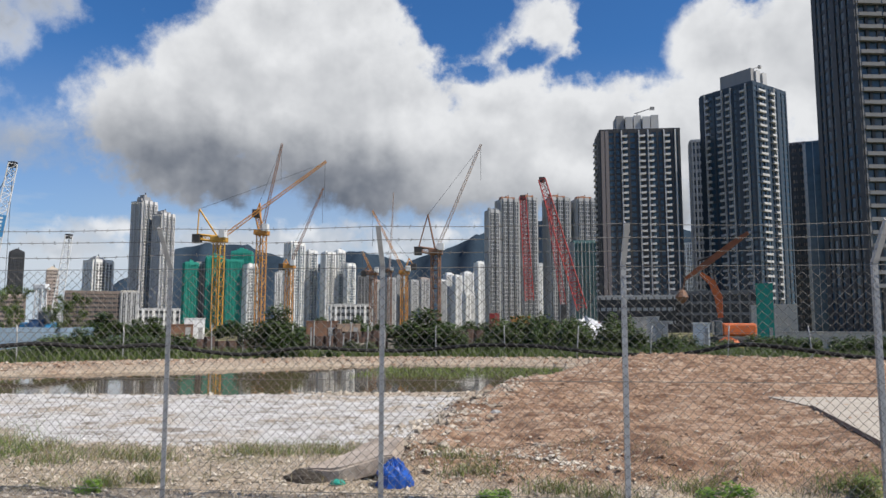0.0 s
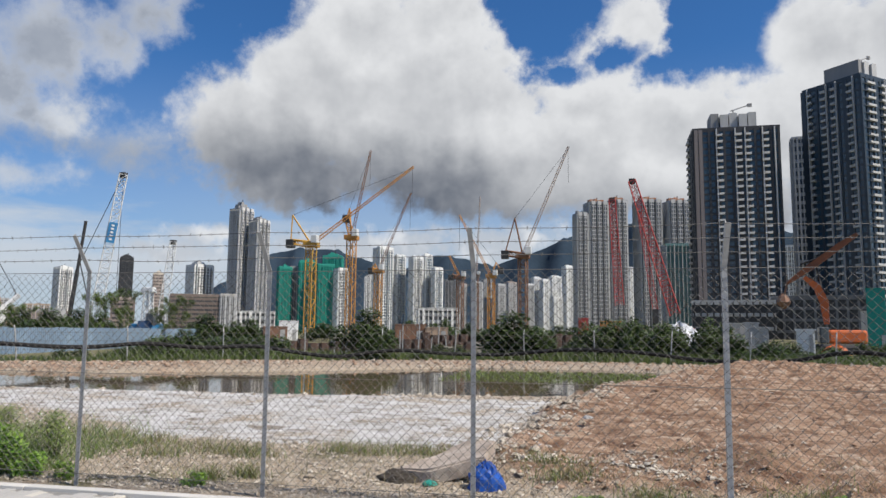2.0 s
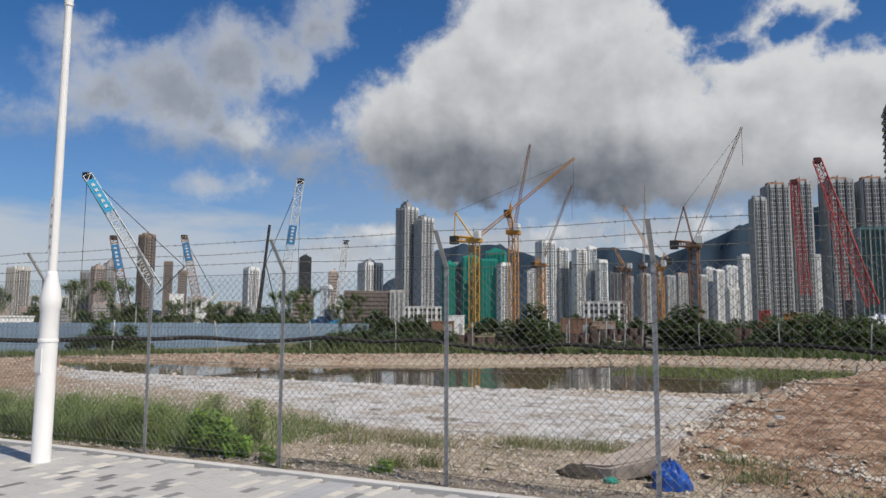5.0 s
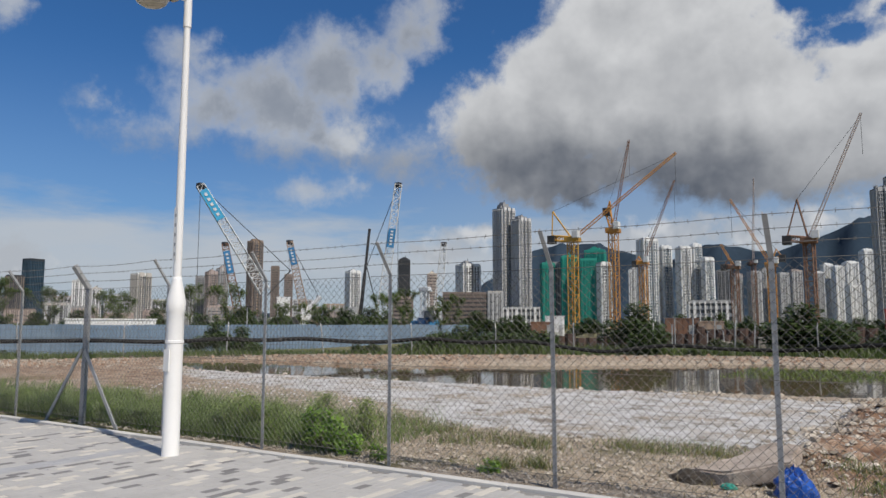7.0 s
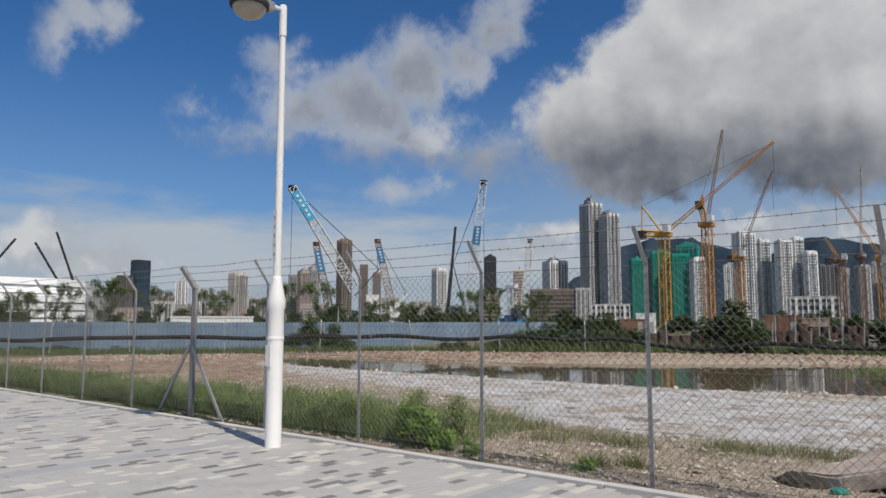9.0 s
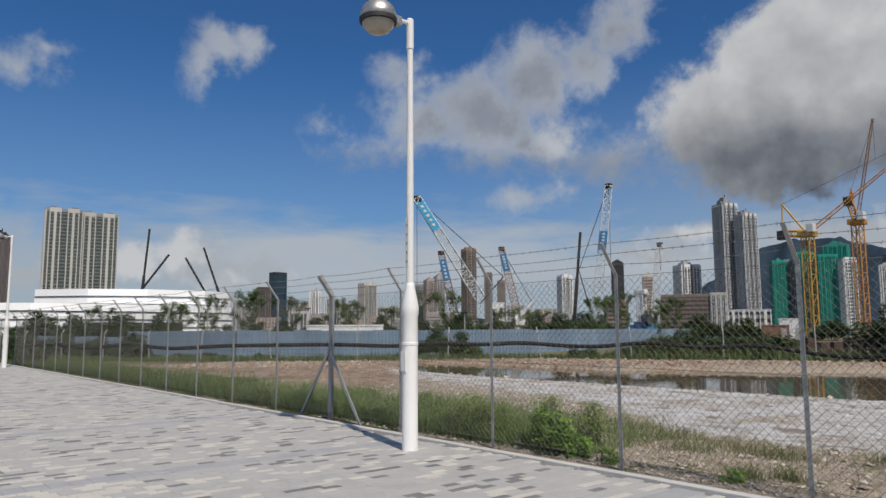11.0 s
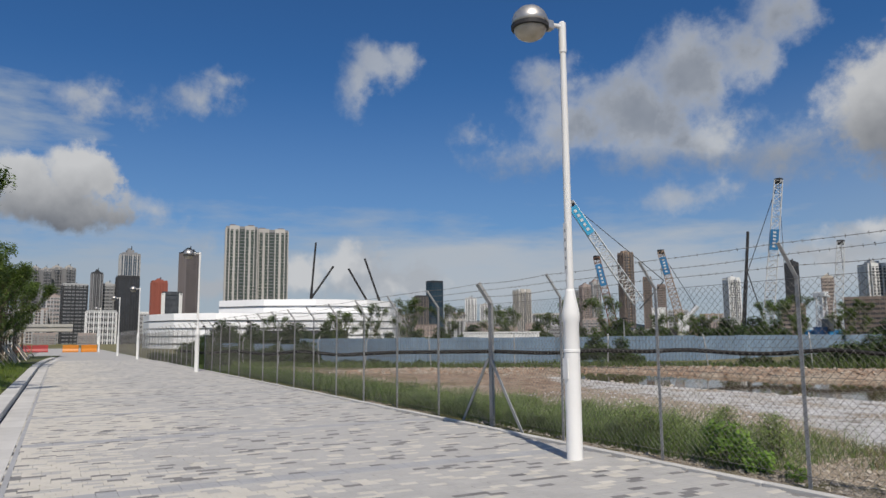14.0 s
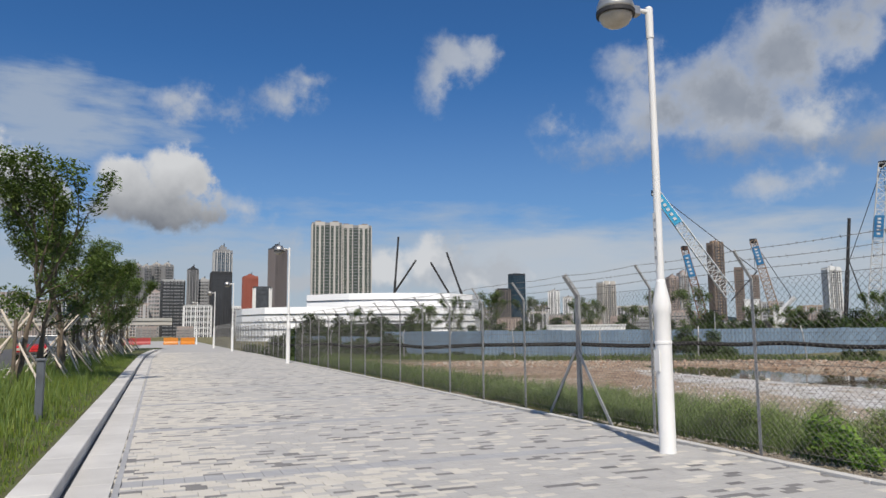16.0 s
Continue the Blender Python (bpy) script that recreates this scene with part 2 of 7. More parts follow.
def raw(name, verts, faces, mat, parent=None, label="", smooth=False):
    me = bpy.data.meshes.new(name)
    me.from_pydata(verts, [], faces)
    me.update()
    me.materials.append(mat)
    if smooth:
        me.polygons.foreach_set("use_smooth", [True] * len(me.polygons))
    ob = new(name, me)
    if parent:
        ob.parent = parent
    if label:
        tagged(ob, label)
    return ob


def thing(name, label, category, group="", kind="", m=None):
    ob = new(name)
    if m is not None:
        ob.matrix_basis = m
    return tagged(ob, label, category, group, kind)


def box(bm, x0, x1, y0, y1, z0, z1, bevel=0.0):
    vs = [bm.verts.new((x, y, z)) for z in (z0, z1) for y in (y0, y1) for x in (x0, x1)]
    fs = [bm.faces.new([vs[i] for i in f]) for f in ((0, 2, 3, 1), (4, 5, 7, 6), (0, 1, 5, 4), (2, 6, 7, 3), (0, 4, 6, 2), (1, 3, 7, 5))]
    if bevel:
        bmesh.ops.bevel(bm, geom=list({e for f in fs for e in f.edges}), offset=bevel, segments=2, affect="EDGES", profile=0.5)
    return bm


def one_box(*a, bevel=0.0):
    return box(bmesh.new(), *a, bevel=bevel)


def rod(bm, a, b, r, r2=None, n=6, cap=True):
    """A tapered round bar from a to b."""
    a, b = Vector(a), Vector(b)
    r2 = r if r2 is None else r2
    q = (b - a).to_track_quat("Z", "Y")
    rings = []
    for p, rr in ((a, r), (b, r2)):
        rings.append([bm.verts.new(p + q @ Vector((math.cos(2 * math.pi * i / n) * rr, math.sin(2 * math.pi * i / n) * rr, 0))) for i in range(n)])
    for i in range(n):
        j = (i + 1) % n
        bm.faces.new((rings[0][i], rings[0][j], rings[1][j], rings[1][i]))
    if cap:
        bm.faces.new(rings[0][::-1])
        bm.faces.new(rings[1])
    return bm


def turned(bm, prof, n=20, at=(0, 0, 0)):
    """A turned body: radius and height pairs round the z axis."""
    rings = []
    for r, z in prof:
        rings.append([bm.verts.new((at[0] + r * math.cos(2 * math.pi * i / n), at[1] + r * math.sin(2 * math.pi * i / n), at[2] + z)) for i in range(n)])
    for k in range(len(rings) - 1):
        for i in range(n):
            j = (i + 1) % n
            bm.faces.new((rings[k][i], rings[k][j], rings[k + 1][j], rings[k + 1][i]))
    bm.faces.new(rings[0][::-1])
    bm.faces.new(rings[-1])
    return bm


def lattice(bm, a, b, w0, w1, bays, r, up=(0, 0, 1)):
    """A square lattice beam from a to b: four chords with zigzag bracing."""
    a, b = Vector(a), Vector(b)
    d = (b - a).normalized()
    s = d.cross(Vector(up))
    s = s.normalized() if s.length > 0.05 else Vector((1, 0, 0))
    u = s.cross(d).normalized()
    cs = [(1, 1), (-1, 1), (-1, -1), (1, -1)]

    def at(i, c):
        f = i / bays
        w = (w0 + (w1 - w0) * f) / 2
        return a.lerp(b, f) + s * (c[0] * w) + u * (c[1] * w)
    for c in cs:
        rod(bm, at(0, c), at(bays, c), r, n=4)
    for i in range(bays):
        for k in range(4):
            c, e = cs[k], cs[(k + 1) % 4]
            if i % 2:
                c, e = e, c
            rod(bm, at(i, c), at(i + 1, e), r * 0.6, n=3, cap=False)
            rod(bm, at(i + 1, c), at(i + 1, e), r * 0.5, n=3, cap=False)
    return bm


def polar(az, dist):
    a = radians(az)
    return -math.sin(a) * dist - 0.15, math.cos(a) * dist - 0.15


def grid_noise(x, y, seed, octaves=4, gain=0.5):
    """Smooth value noise over arrays, about -1 to 1."""
    rg = np.random.RandomState(seed)
    tab = rg.rand(256, 256) * 2 - 1
    out, amp, tot = 0.0, 1.0, 0.0
    for _ in range(octaves):
        xi, yi = np.floor(x).astype(int), np.floor(y).astype(int)
        fx, fy = x - xi, y - yi
        fx, fy = fx * fx * (3 - 2 * fx), fy * fy * (3 - 2 * fy)
        g = lambda i, j: tab[(xi + i) & 255, (yi + j) & 255]
        out = out + amp * ((g(0, 0) * (1 - fx) + g(1, 0) * fx) * (1 - fy) + (g(0, 1) * (1 - fx) + g(1, 1) * fx) * fy)
        tot += amp
        amp *= gain
        x, y = x * 2.03 + 17.3, y * 2.03 + 5.1
    return out / tot

# ---- the ground: one sheet with building site, pond bed and far land ----
PAD = [(-24, 17.0), (-18, 14.0), (-11.3, 12.9), (-6.6, 9.8), (-1.4, 9.7), (-0.9, 16.9), (-8, 17.2), (-16, 17.2)]
POND = [(-30, 21.5), (-22, 17.2), (-16, 16.9), (-8, 17.1), (-0.6, 18.6), (1.6, 22), (4.2, 31.5), (0, 34), (-6, 33.5), (-12.5, 28), (-19, 24.4), (-27, 23.5)]
DIRT = [(-1.5, 8.6), (-1.2, 10.2), (-0.75, 15.6), (0.7, 22.5), (4, 29), (9.5, 36.5), (18, 35), (40, 33), (40, 7.4), (0, 7.4)]

BASE_SLAB = [(5.5, 15.8), (9.5, 15.8), (9.5, 9.2), (4.64, 9.3), (5.63, 13.9)]


def inside(poly, x, y):
    """Signed distance to a polygon, positive inside."""
    best = np.full(x.shape, 1e9)
    odd = np.zeros(x.shape, bool)
    for (x0, y0), (x1, y1) in zip(poly, poly[1:] + poly[:1]):
        dx, dy = x1 - x0, y1 - y0
        f = np.clip(((x - x0) * dx + (y - y0) * dy) / (dx * dx + dy * dy), 0, 1)
        best = np.minimum(best, np.hypot(x - x0 - f * dx, y - y0 - f * dy))
        cut = (y0 > y) != (y1 > y)
        odd ^= cut & (x < x0 + (y - y0) / (dy if dy else 1e-9) * dx)
    return np.where(odd, best, -best)


def smooth(v, a, b):
    t = np.clip((v - a) / (b - a), 0, 1)
    return t * t * (3 - 2 * t)


def land(x, y):
    """Height of the site and how much of it is crushed stone, brown earth and green."""
    n1, n2, n3 = grid_noise(x * 0.5, y * 0.5, 1), grid_noise(x * 2.1, y * 2.1, 2), grid_noise(x * 7, y * 7, 3, 3)
    pad = smooth(inside(PAD, x, y) + n2 * 0.45 + n1 * 0.5, -0.15, 0.15)
    dirt = smooth(inside(DIRT, x, y) + n2 * 0.5 + n1 * 0.35, -0.2, 0.3)
    pond = smooth(inside(POND, x, y) + n2 * 0.35 + n1 * 0.5, -0.5, 0.9)
    site = smooth(y, 6.5, 7.2)
    far = smooth(np.hypot(x, y), 30, 60)
    z = site * (0.03 * n1 + 0.035 * n2 + 0.02 * n3) - 0.03
    z += dirt * site * (0.07 + 0.09 * n1 + 0.055 * n2 + 0.05 * n3 + 0.10 * np.abs(grid_noise(x * 1.0, y * 1.5, 8)) + 0.22 * smooth(y, 12, 24) * (1 - smooth(y, 30, 38)))
    bare = smooth(inside(BASE_SLAB, x, y), -0.7, 0.1)
    z = z * (1 - bare) + 0.112 * bare
    z -= pond * 0.36
    z += 0.1 * smooth(grid_noise(x * 0.25, y * 0.25, 5), 0.0, 0.5) * pond
    bank = np.exp(-((inside(POND, x, y) + 3.0) / 2.2) ** 2) * smooth(y, 19, 24)
    z += (0.10 + 0.10 * n2 + 0.06 * n3) * bank
    z = np.where(y < 6.4, -0.16, z)
    z = z * (1 - far) + far * -0.42
    z = np.where(y < 6.4, -0.16, z)
    green = smooth(n1 + 0.5 * n2 + smooth(x, -6, -11) * 0.8 * smooth(y, 13, 8), 0.25, 0.7) * smooth(y, 13, 9) * (1 - dirt) * (1 - pad)
    green = np.maximum(green, smooth(np.hypot(x, y) + 2 * n1, 36, 42) * 0.85)
    green = np.maximum(green, pond * smooth(inside([(-5, 26), (1, 27), (3, 31), (-5, 32)], x, y) + n2, -0.5, 0.5))
    dirt = np.maximum(dirt, 0.55 * bank * (0.6 + 0.8 * n2))
    dirt = np.maximum(dirt, 0.75 * smooth(-x, 13.5, 18) * smooth(y, 9, 11.5) * (1 - pad) * (1 - far) * smooth(n1 + n2, -0.7, 0.3))
    return z, pad, np.clip(dirt, 0, 1), green


def axis(lo, hi, step, reach):
    core = list(np.arange(lo, hi + step / 2, step))
    g, d, v = [], step, hi
    while v < reach:
        d *= 1.22
        v += d
        g.append(v)
    h, d, v = [], step, lo
    while v > -reach:
        d *= 1.22
        v -= d
        h.append(v)
    return np.array(h[::-1] + core + g)


def ground_material():
    mat = bpy.data.materials.new("site_soil")
    mat.use_nodes = True
    nt = mat.node_tree
    N, L = nt.nodes.new, nt.links.new
    b = nt.nodes["Principled BSDF"]
    geo = N("ShaderNodeNewGeometry")

    def tex(scale, detail=6, rough=0.6):
        n = N("ShaderNodeTexNoise")
        L(geo.outputs["Position"], n.inputs["Vector"])
        n.inputs["Scale"].default_value, n.inputs["Detail"].default_value, n.inputs["Roughness"].default_value = scale, detail, rough
        return n.outputs["Fac"]

    def ramp(f, *stops):
        r = N("ShaderNodeValToRGB")
        L(f, r.inputs[0])
        while len(r.color_ramp.elements) < len(stops):
            r.color_ramp.elements.new(0.5)
        for e, (p, c) in zip(r.color_ramp.elements, stops):
            e.position, e.color = p, (*c, 1)
        return r.outputs[0]

    def mix(f, a, c):
        n = N("ShaderNodeMix")
        n.data_type = "RGBA"
        L(f, n.inputs[0])
        L(a, n.inputs[6])
        L(c, n.inputs[7])
        return n.outputs[2]

    def attr(name):
        n = N("ShaderNodeAttribute")
        n.attribute_name = name
        return n.outputs["Fac"]
    vor = N("ShaderNodeTexVoronoi")
    L(geo.outputs["Position"], vor.inputs["Vector"])
    vor.inputs["Scale"].default_value = 9.0
    peb = N("ShaderNodeTexVoronoi")
    L(geo.outputs["Position"], peb.inputs["Vector"])
    peb.inputs["Scale"].default_value = 34.0
    n_a, n_b, n_c = tex(0.7), tex(6.0), tex(40.0)
    soil = ramp(n_b, (0.3, (0.24, 0.185, 0.13)), (0.5, (0.40, 0.325, 0.24)), (0.7, (0.56, 0.48, 0.38)))
    sq = N("ShaderNodeMapping")
    sq.inputs["Scale"].default_value = (0.55, 1.0, 1.0)
    L(geo.outputs["Position"], sq.inputs[0])
    rut = N("ShaderNodeTexNoise")
    L(sq.outputs[0], rut.inputs["Vector"])
    rut.inputs["Scale"].default_value, rut.inputs["Detail"].default_value, rut.inputs["Roughness"].default_value = 2.6, 8, 0.68
    avg = N("ShaderNodeMath")
    avg.operation = "MULTIPLY_ADD"
    L(rut.outputs["Fac"], avg.inputs[0])
    avg.inputs[1].default_value = 1.1
    half = N("ShaderNodeMath")
    half.operation = "MULTIPLY_ADD"
    L(n_b, half.inputs[0])
    half.inputs[1].default_value, half.inputs[2].default_value = 0.45, -0.275
    L(half.outputs[0], avg.inputs[2])
    dirt = ramp(avg.outputs[0], (0.36, (0.16, 0.092, 0.06)), (0.46, (0.27, 0.17, 0.112)), (0.56, (0.38, 0.26, 0.18)), (0.69, (0.53, 0.43, 0.335)))
    pad = ramp(avg.outputs[0], (0.36, (0.27, 0.235, 0.195)), (0.44, (0.46, 0.445, 0.42)), (0.52, (0.58, 0.575, 0.565)), (0.66, (0.66, 0.655, 0.65)))
    green = ramp(n_c, (0.3, (0.09, 0.095, 0.04)), (0.7, (0.20, 0.19, 0.09)))
    stone = ramp(peb.outputs["Color"], (0.0, (0.22, 0.2, 0.18)), (1.0, (0.62, 0.58, 0.52)))
    sm = N("ShaderNodeMapRange")
    L(n_c, sm.inputs[0])
    sm.inputs[1].default_value, sm.inputs[2].default_value = 0.52, 0.62
    soil = mix(sm.outputs[0], soil, stone)
    stain = N("ShaderNodeMapRange")
    L(n_a, stain.inputs[0])
    stain.inputs[1].default_value, stain.inputs[2].default_value, stain.inputs[4].default_value = 0.49, 0.63, 0.85
    pad = mix(stain.outputs[0], pad, soil)
    col = mix(attr("pad"), soil, pad)
    col = mix(attr("dirt"), col, dirt)
    col = mix(attr("green"), col, green)
    L(col, b.inputs["Base Color"])
    b.inputs["Roughness"].default_value = 0.95
    b.inputs["Specular IOR Level"].default_value = 0.2
    add = N("ShaderNodeMath")
    add.operation = "MULTIPLY_ADD"
    L(peb.outputs["Distance"], add.inputs[0])
    add.inputs[1].default_value = -0.6
    L(n_c, add.inputs[2])
    bp = N("ShaderNodeBump")
    bp.inputs["Strength"].default_value, bp.inputs["Distance"].default_value = 0.8, 0.05
    L(add.outputs[0], bp.inputs["Height"])
    L(bp.outputs[0], b.inputs["Normal"])
    return mat


GX, GY = axis(-26.0, 16.0, 0.13, 4300), axis(6.3, 33.0, 0.13, 4300)
gx, gy = np.meshgrid(GX, GY, indexing="ij")
gz, gpad, gdirt, ggreen = land(gx, gy)
nx, ny = len(GX), len(GY)
idx = np.arange(nx * ny).reshape(nx, ny)
me = bpy.data.meshes.new("ground")
me.from_pydata(np.stack([gx.ravel(), gy.ravel(), gz.ravel()], 1).tolist(), [],
               np.stack([idx[:-1, :-1].ravel(), idx[1:, :-1].ravel(), idx[1:, 1:].ravel(), idx[:-1, 1:].ravel()], 1).tolist())
for nm, arr in (("pad", gpad), ("dirt", gdirt), ("green", ggreen)):
    me.attributes.new(nm, "FLOAT", "POINT").data.foreach_set("value", arr.ravel().astype(np.float32))
me.polygons.foreach_set("use_smooth", [True] * len(me.polygons))
SOIL = ground_material()
me.materials.append(SOIL)
tagged(new("ground", me), "rough building site ground of gravel, pale crushed stone and brown earth", "ground", kind="structure")


def height(x, y):
    return float(land(np.array([float(x)]), np.array([float(y)]))[0][0])


# standing water
WATER = bpy.data.materials.new("muddy_water")
WATER.use_nodes = True
_nt = WATER.node_tree
_b = _nt.nodes["Principled BSDF"]
_b.inputs["Base Color"].default_value = (0.115, 0.088, 0.052, 1)
_b.inputs["Roughness"].default_value = 0.04
_b.inputs["IOR"].default_value = 1.33
_b.inputs["Specular IOR Level"].default_value = 0.32
_n = _nt.nodes.new("ShaderNodeTexNoise")
_g = _nt.nodes.new("ShaderNodeNewGeometry")
_nt.links.new(_g.outputs["Position"], _n.inputs["Vector"])
_n.inputs["Scale"].default_value = 2.5
_p = _nt.nodes.new("ShaderNodeBump")
_p.inputs["Strength"].default_value, _p.inputs["Distance"].default_value = 0.10, 0.012
_nt.links.new(_n.outputs["Fac"], _p.inputs["Height"])
_nt.links.new(_p.outputs[0], _b.inputs["Normal"])
bm = bmesh.new()
bm.faces.new([bm.verts.new((x, y, -0.17)) for x, y in ((-34, 14.5), (8, 14.5), (8, 34), (-34, 34))])
tagged(part("water", bm, WATER), "shallow muddy rain water standing in the site", "water", kind="structure")

# ---- promenade: kerbs, drain, pavers ----
def kerb_y(x):
    """The planted side's kerb bends towards the fence far along."""
    return -1.2 + 1.0 * max(0.0, (-x - 45) / 28) ** 2


PAVE = [material("grey_paver", (0.43, 0.422, 0.405), (0.37, 0.362, 0.348), scale=3, fine=70, bump=0.12, spread=0.04),
        material("pale_paver", (0.59, 0.56, 0.50), (0.51, 0.485, 0.43), scale=3, fine=70, bump=0.15, spread=0.08),
        material("dark_paver", (0.20, 0.195, 0.19), (0.15, 0.147, 0.145), scale=3, fine=70, bump=0.15, spread=0.12),
        material("bluish_paver", (0.385, 0.39, 0.40), (0.32, 0.325, 0.335), scale=3, fine=70, bump=0.15, spread=0.06)]
GRANITE = material("pale_granite", (0.58, 0.57, 0.545), (0.48, 0.47, 0.45), scale=2.2, fine=90, bump=0.1, spread=0.08)
bm = one_box(-160, 12, -3.2, 6.3, -0.15, -0.022)
bed = tagged(part("pavement", bm, material("mortar_bed", (0.24, 0.235, 0.225), (0.18, 0.175, 0.17), scale=3, fine=60)),
             "promenade pavement of grey, pale and dark rectangular pavers", "pavement", kind="structure")


def paver_mesh(lx, ly):
    g, b = 0.0018, 0.003
    x, y = lx / 2 - g, ly / 2 - g
    v = [(-x, -y, -0.02), (x, -y, -0.02), (x, y, -0.02), (-x, y, -0.02), (-x, -y, -b), (x, -y, -b), (x, y, -b), (-x, y, -b),
         (-x + b, -y + b, 0), (x - b, -y + b, 0), (x - b, y - b, 0), (-x + b, y - b, 0)]
    f = [(8, 9, 10, 11)]
    for k in (0, 4):
        for i in range(4):
            j = (i + 1) % 4
            f.append((k + i, k + j, k + 4 + j, k + 4 + i))
    return v, f


LX, LY = 0.10, 0.20
pv, pf = paver_mesh(LX, LY)
pv_np = np.array(pv)
singles = [None] * 3
bulk = [([], []) for _ in range(4)]
rg = random.Random(7)
row = 0
x = 8.0
count = 0
while x > -62:
    row += 1
    on_band = (row - 60) % 43 in (18, 19, 20)
    off = rg.choice((0.0, 0.1, 0.05, 0.15)) if not on_band else 0.0
    ylo = kerb_y(x) + 0.52
    y = ylo + LY / 2 - off
    while y < 6.2 - LY / 2 + 0.02:
        if y - LY / 2 >= ylo - 0.16:
            pale = 0.74 if y < 1.2 + 0.8 * math.sin(x * 0.7) + rg.uniform(-0.9, 0.9) else 0.13
            dark = 0.11 if math.sin(x * 1.9 + 1) * math.sin(y * 1.3) > -0.3 else 0.04
            u = rg.random()
            c = 3 if on_band else 1 if u < pale else 2 if u < pale + dark else 0
            z = rg.uniform(-0.0015, 0.0015)
            if c < 3 and -7.4 < x < -5.9 and 1.9 < y < 6.0 and count < 295:
                count += 1
                if singles[c] is None:
                    singles[c] = raw("paver", pv, pf, PAVE[c], bed)
                    singles[c].location = (x, y, z)
                else:
                    share("paver", singles[c], (x, y, z), bed)
            else:
                vs, fs = bulk[c]
                k = len(vs)
                vs.extend((pv_np + (x, y, z)).tolist())
                fs.extend([tuple(i + k for i in q) for q in pf])
        y += LY
    x -= LX
for (vs, fs), mt, nm in zip(bulk, PAVE, ("grey", "pale", "dark", "bluish")):
    tagged(raw("pavers", vs, fs, mt, bed), kind="stuff")
bm = one_box(-160, -62.1, -2.5, 6.2, -0.02, -0.001)
tagged(part("pavement_far", bm, PAVE[0]), "grey paved promenade far along", "pavement", kind="structure")

# edging along the fence and kerb, slot drain and border slabs along the planting
edging = tagged(part("edging", one_box(-62, 12, 6.24, 6.34, -0.2, -0.03), CONCRETE), "pale concrete edging between pavers and site", "kerb", kind="structure")
e0 = None
for i in range(67):
    xx = 8.0 - i
    if e0 is None:
        e0 = part("edging_stone", one_box(-0.496, 0.496, -0.06, 0.06, -0.15, 0.018, bevel=0.008), GRANITE, edging)
        e0.location = (xx, 6.26, 0)
    else:
        share("edging_stone", e0, (xx, 6.26, rg.uniform(-0.004, 0.004)), edging)
kerb = tagged(part("kerb", one_box(-40, 6, -1.55, -1.25, -0.2, -0.05), CONCRETE), "raised pale granite kerb of the planting strip", "kerb", kind="structure")
border = tagged(part("slot_drain", one_box(-44, 6, -1.32, -1.08, -0.1, -0.018), DARK_STEEL), "dark slot drain beside pale border slabs", "drain", kind="structure")
k0 = s0 = b0 = None
for i in range(78):
    xx = 8.0 - i
    yy = kerb_y(xx)
    a = math.atan2(kerb_y(xx - 0.5) - kerb_y(xx + 0.5), -1.0) - math.pi
    if k0 is None:
        k0 = part("kerb_stone", one_box(-0.496, 0.496, -0.36, 0.0, -0.15, 0.14, bevel=0.015), GRANITE, kerb)
        s0 = part("border_slab", one_box(-0.496, 0.496, 0.045, 0.435, -0.1, 0.004, bevel=0.004), GRANITE, border)
        b0 = part("border_strip", one_box(-0.496, 0.496, 0.455, 0.515, -0.1, 0.002, bevel=0.003), PAVE[3], border)
        for q in (k0, s0, b0):
            q.location, q.rotation_euler = (xx, yy, 0), (0, 0, a)
    else:
        share("kerb_stone", k0, (xx, yy, rg.uniform(-0.003, 0.003)), kerb, (0, 0, a))
        share("border_slab", s0, (xx, yy, 0), border, (0, 0, a))
        share("border_strip", b0, (xx, yy, 0), border, (0, 0, a))

# ---- chain-link security fence ----
FY, BEND, TIP = 6.55, 2.15, (-0.26, 0.34)
PITCH = 2.03
POST_X = [5.35, 3.22, 1.06] + [-1.12 - PITCH * i for i in range(50)]
fence = thing("chain_link_fence", "galvanised chain-link fence with leaning arms and three barbed wires", "fence")


def angle_bar(bm, a, b, w, t, s):
    """An L-section bar from a to b, one leg along s."""
    a, b = Vector(a), Vector(b)
    d = (b - a).normalized()
    s = Vector(s)
    u = d.cross(s).normalized()
    prof = [(0, 0), (w, 0), (w, t), (t, t), (t, w), (0, w)]
    ra = [bm.verts.new(a + s * (p[0] - w / 2) + u * (p[1] - w / 2)) for p in prof]
    rb = [bm.verts.new(b + s * (p[0] - w / 2) + u * (p[1] - w / 2)) for p in prof]
    for i in range(6):
        j = (i + 1) % 6
        bm.faces.new((ra[i], ra[j], rb[j], rb[i]))
    bm.faces.new(ra[::-1])
    bm.faces.new(rb)


def post_mesh(w):
    bm = bmesh.new()
    angle_bar(bm, (0, 0, -0.35), (0, 0, BEND), w, 0.008, (1, 0, 0))
    angle_bar(bm, (0, 0, BEND - 0.01), (0, TIP[0], BEND + TIP[1]), w, 0.008, (1, 0, 0))
    bmesh.ops.recalc_face_normals(bm, faces=bm.faces)
    return bm


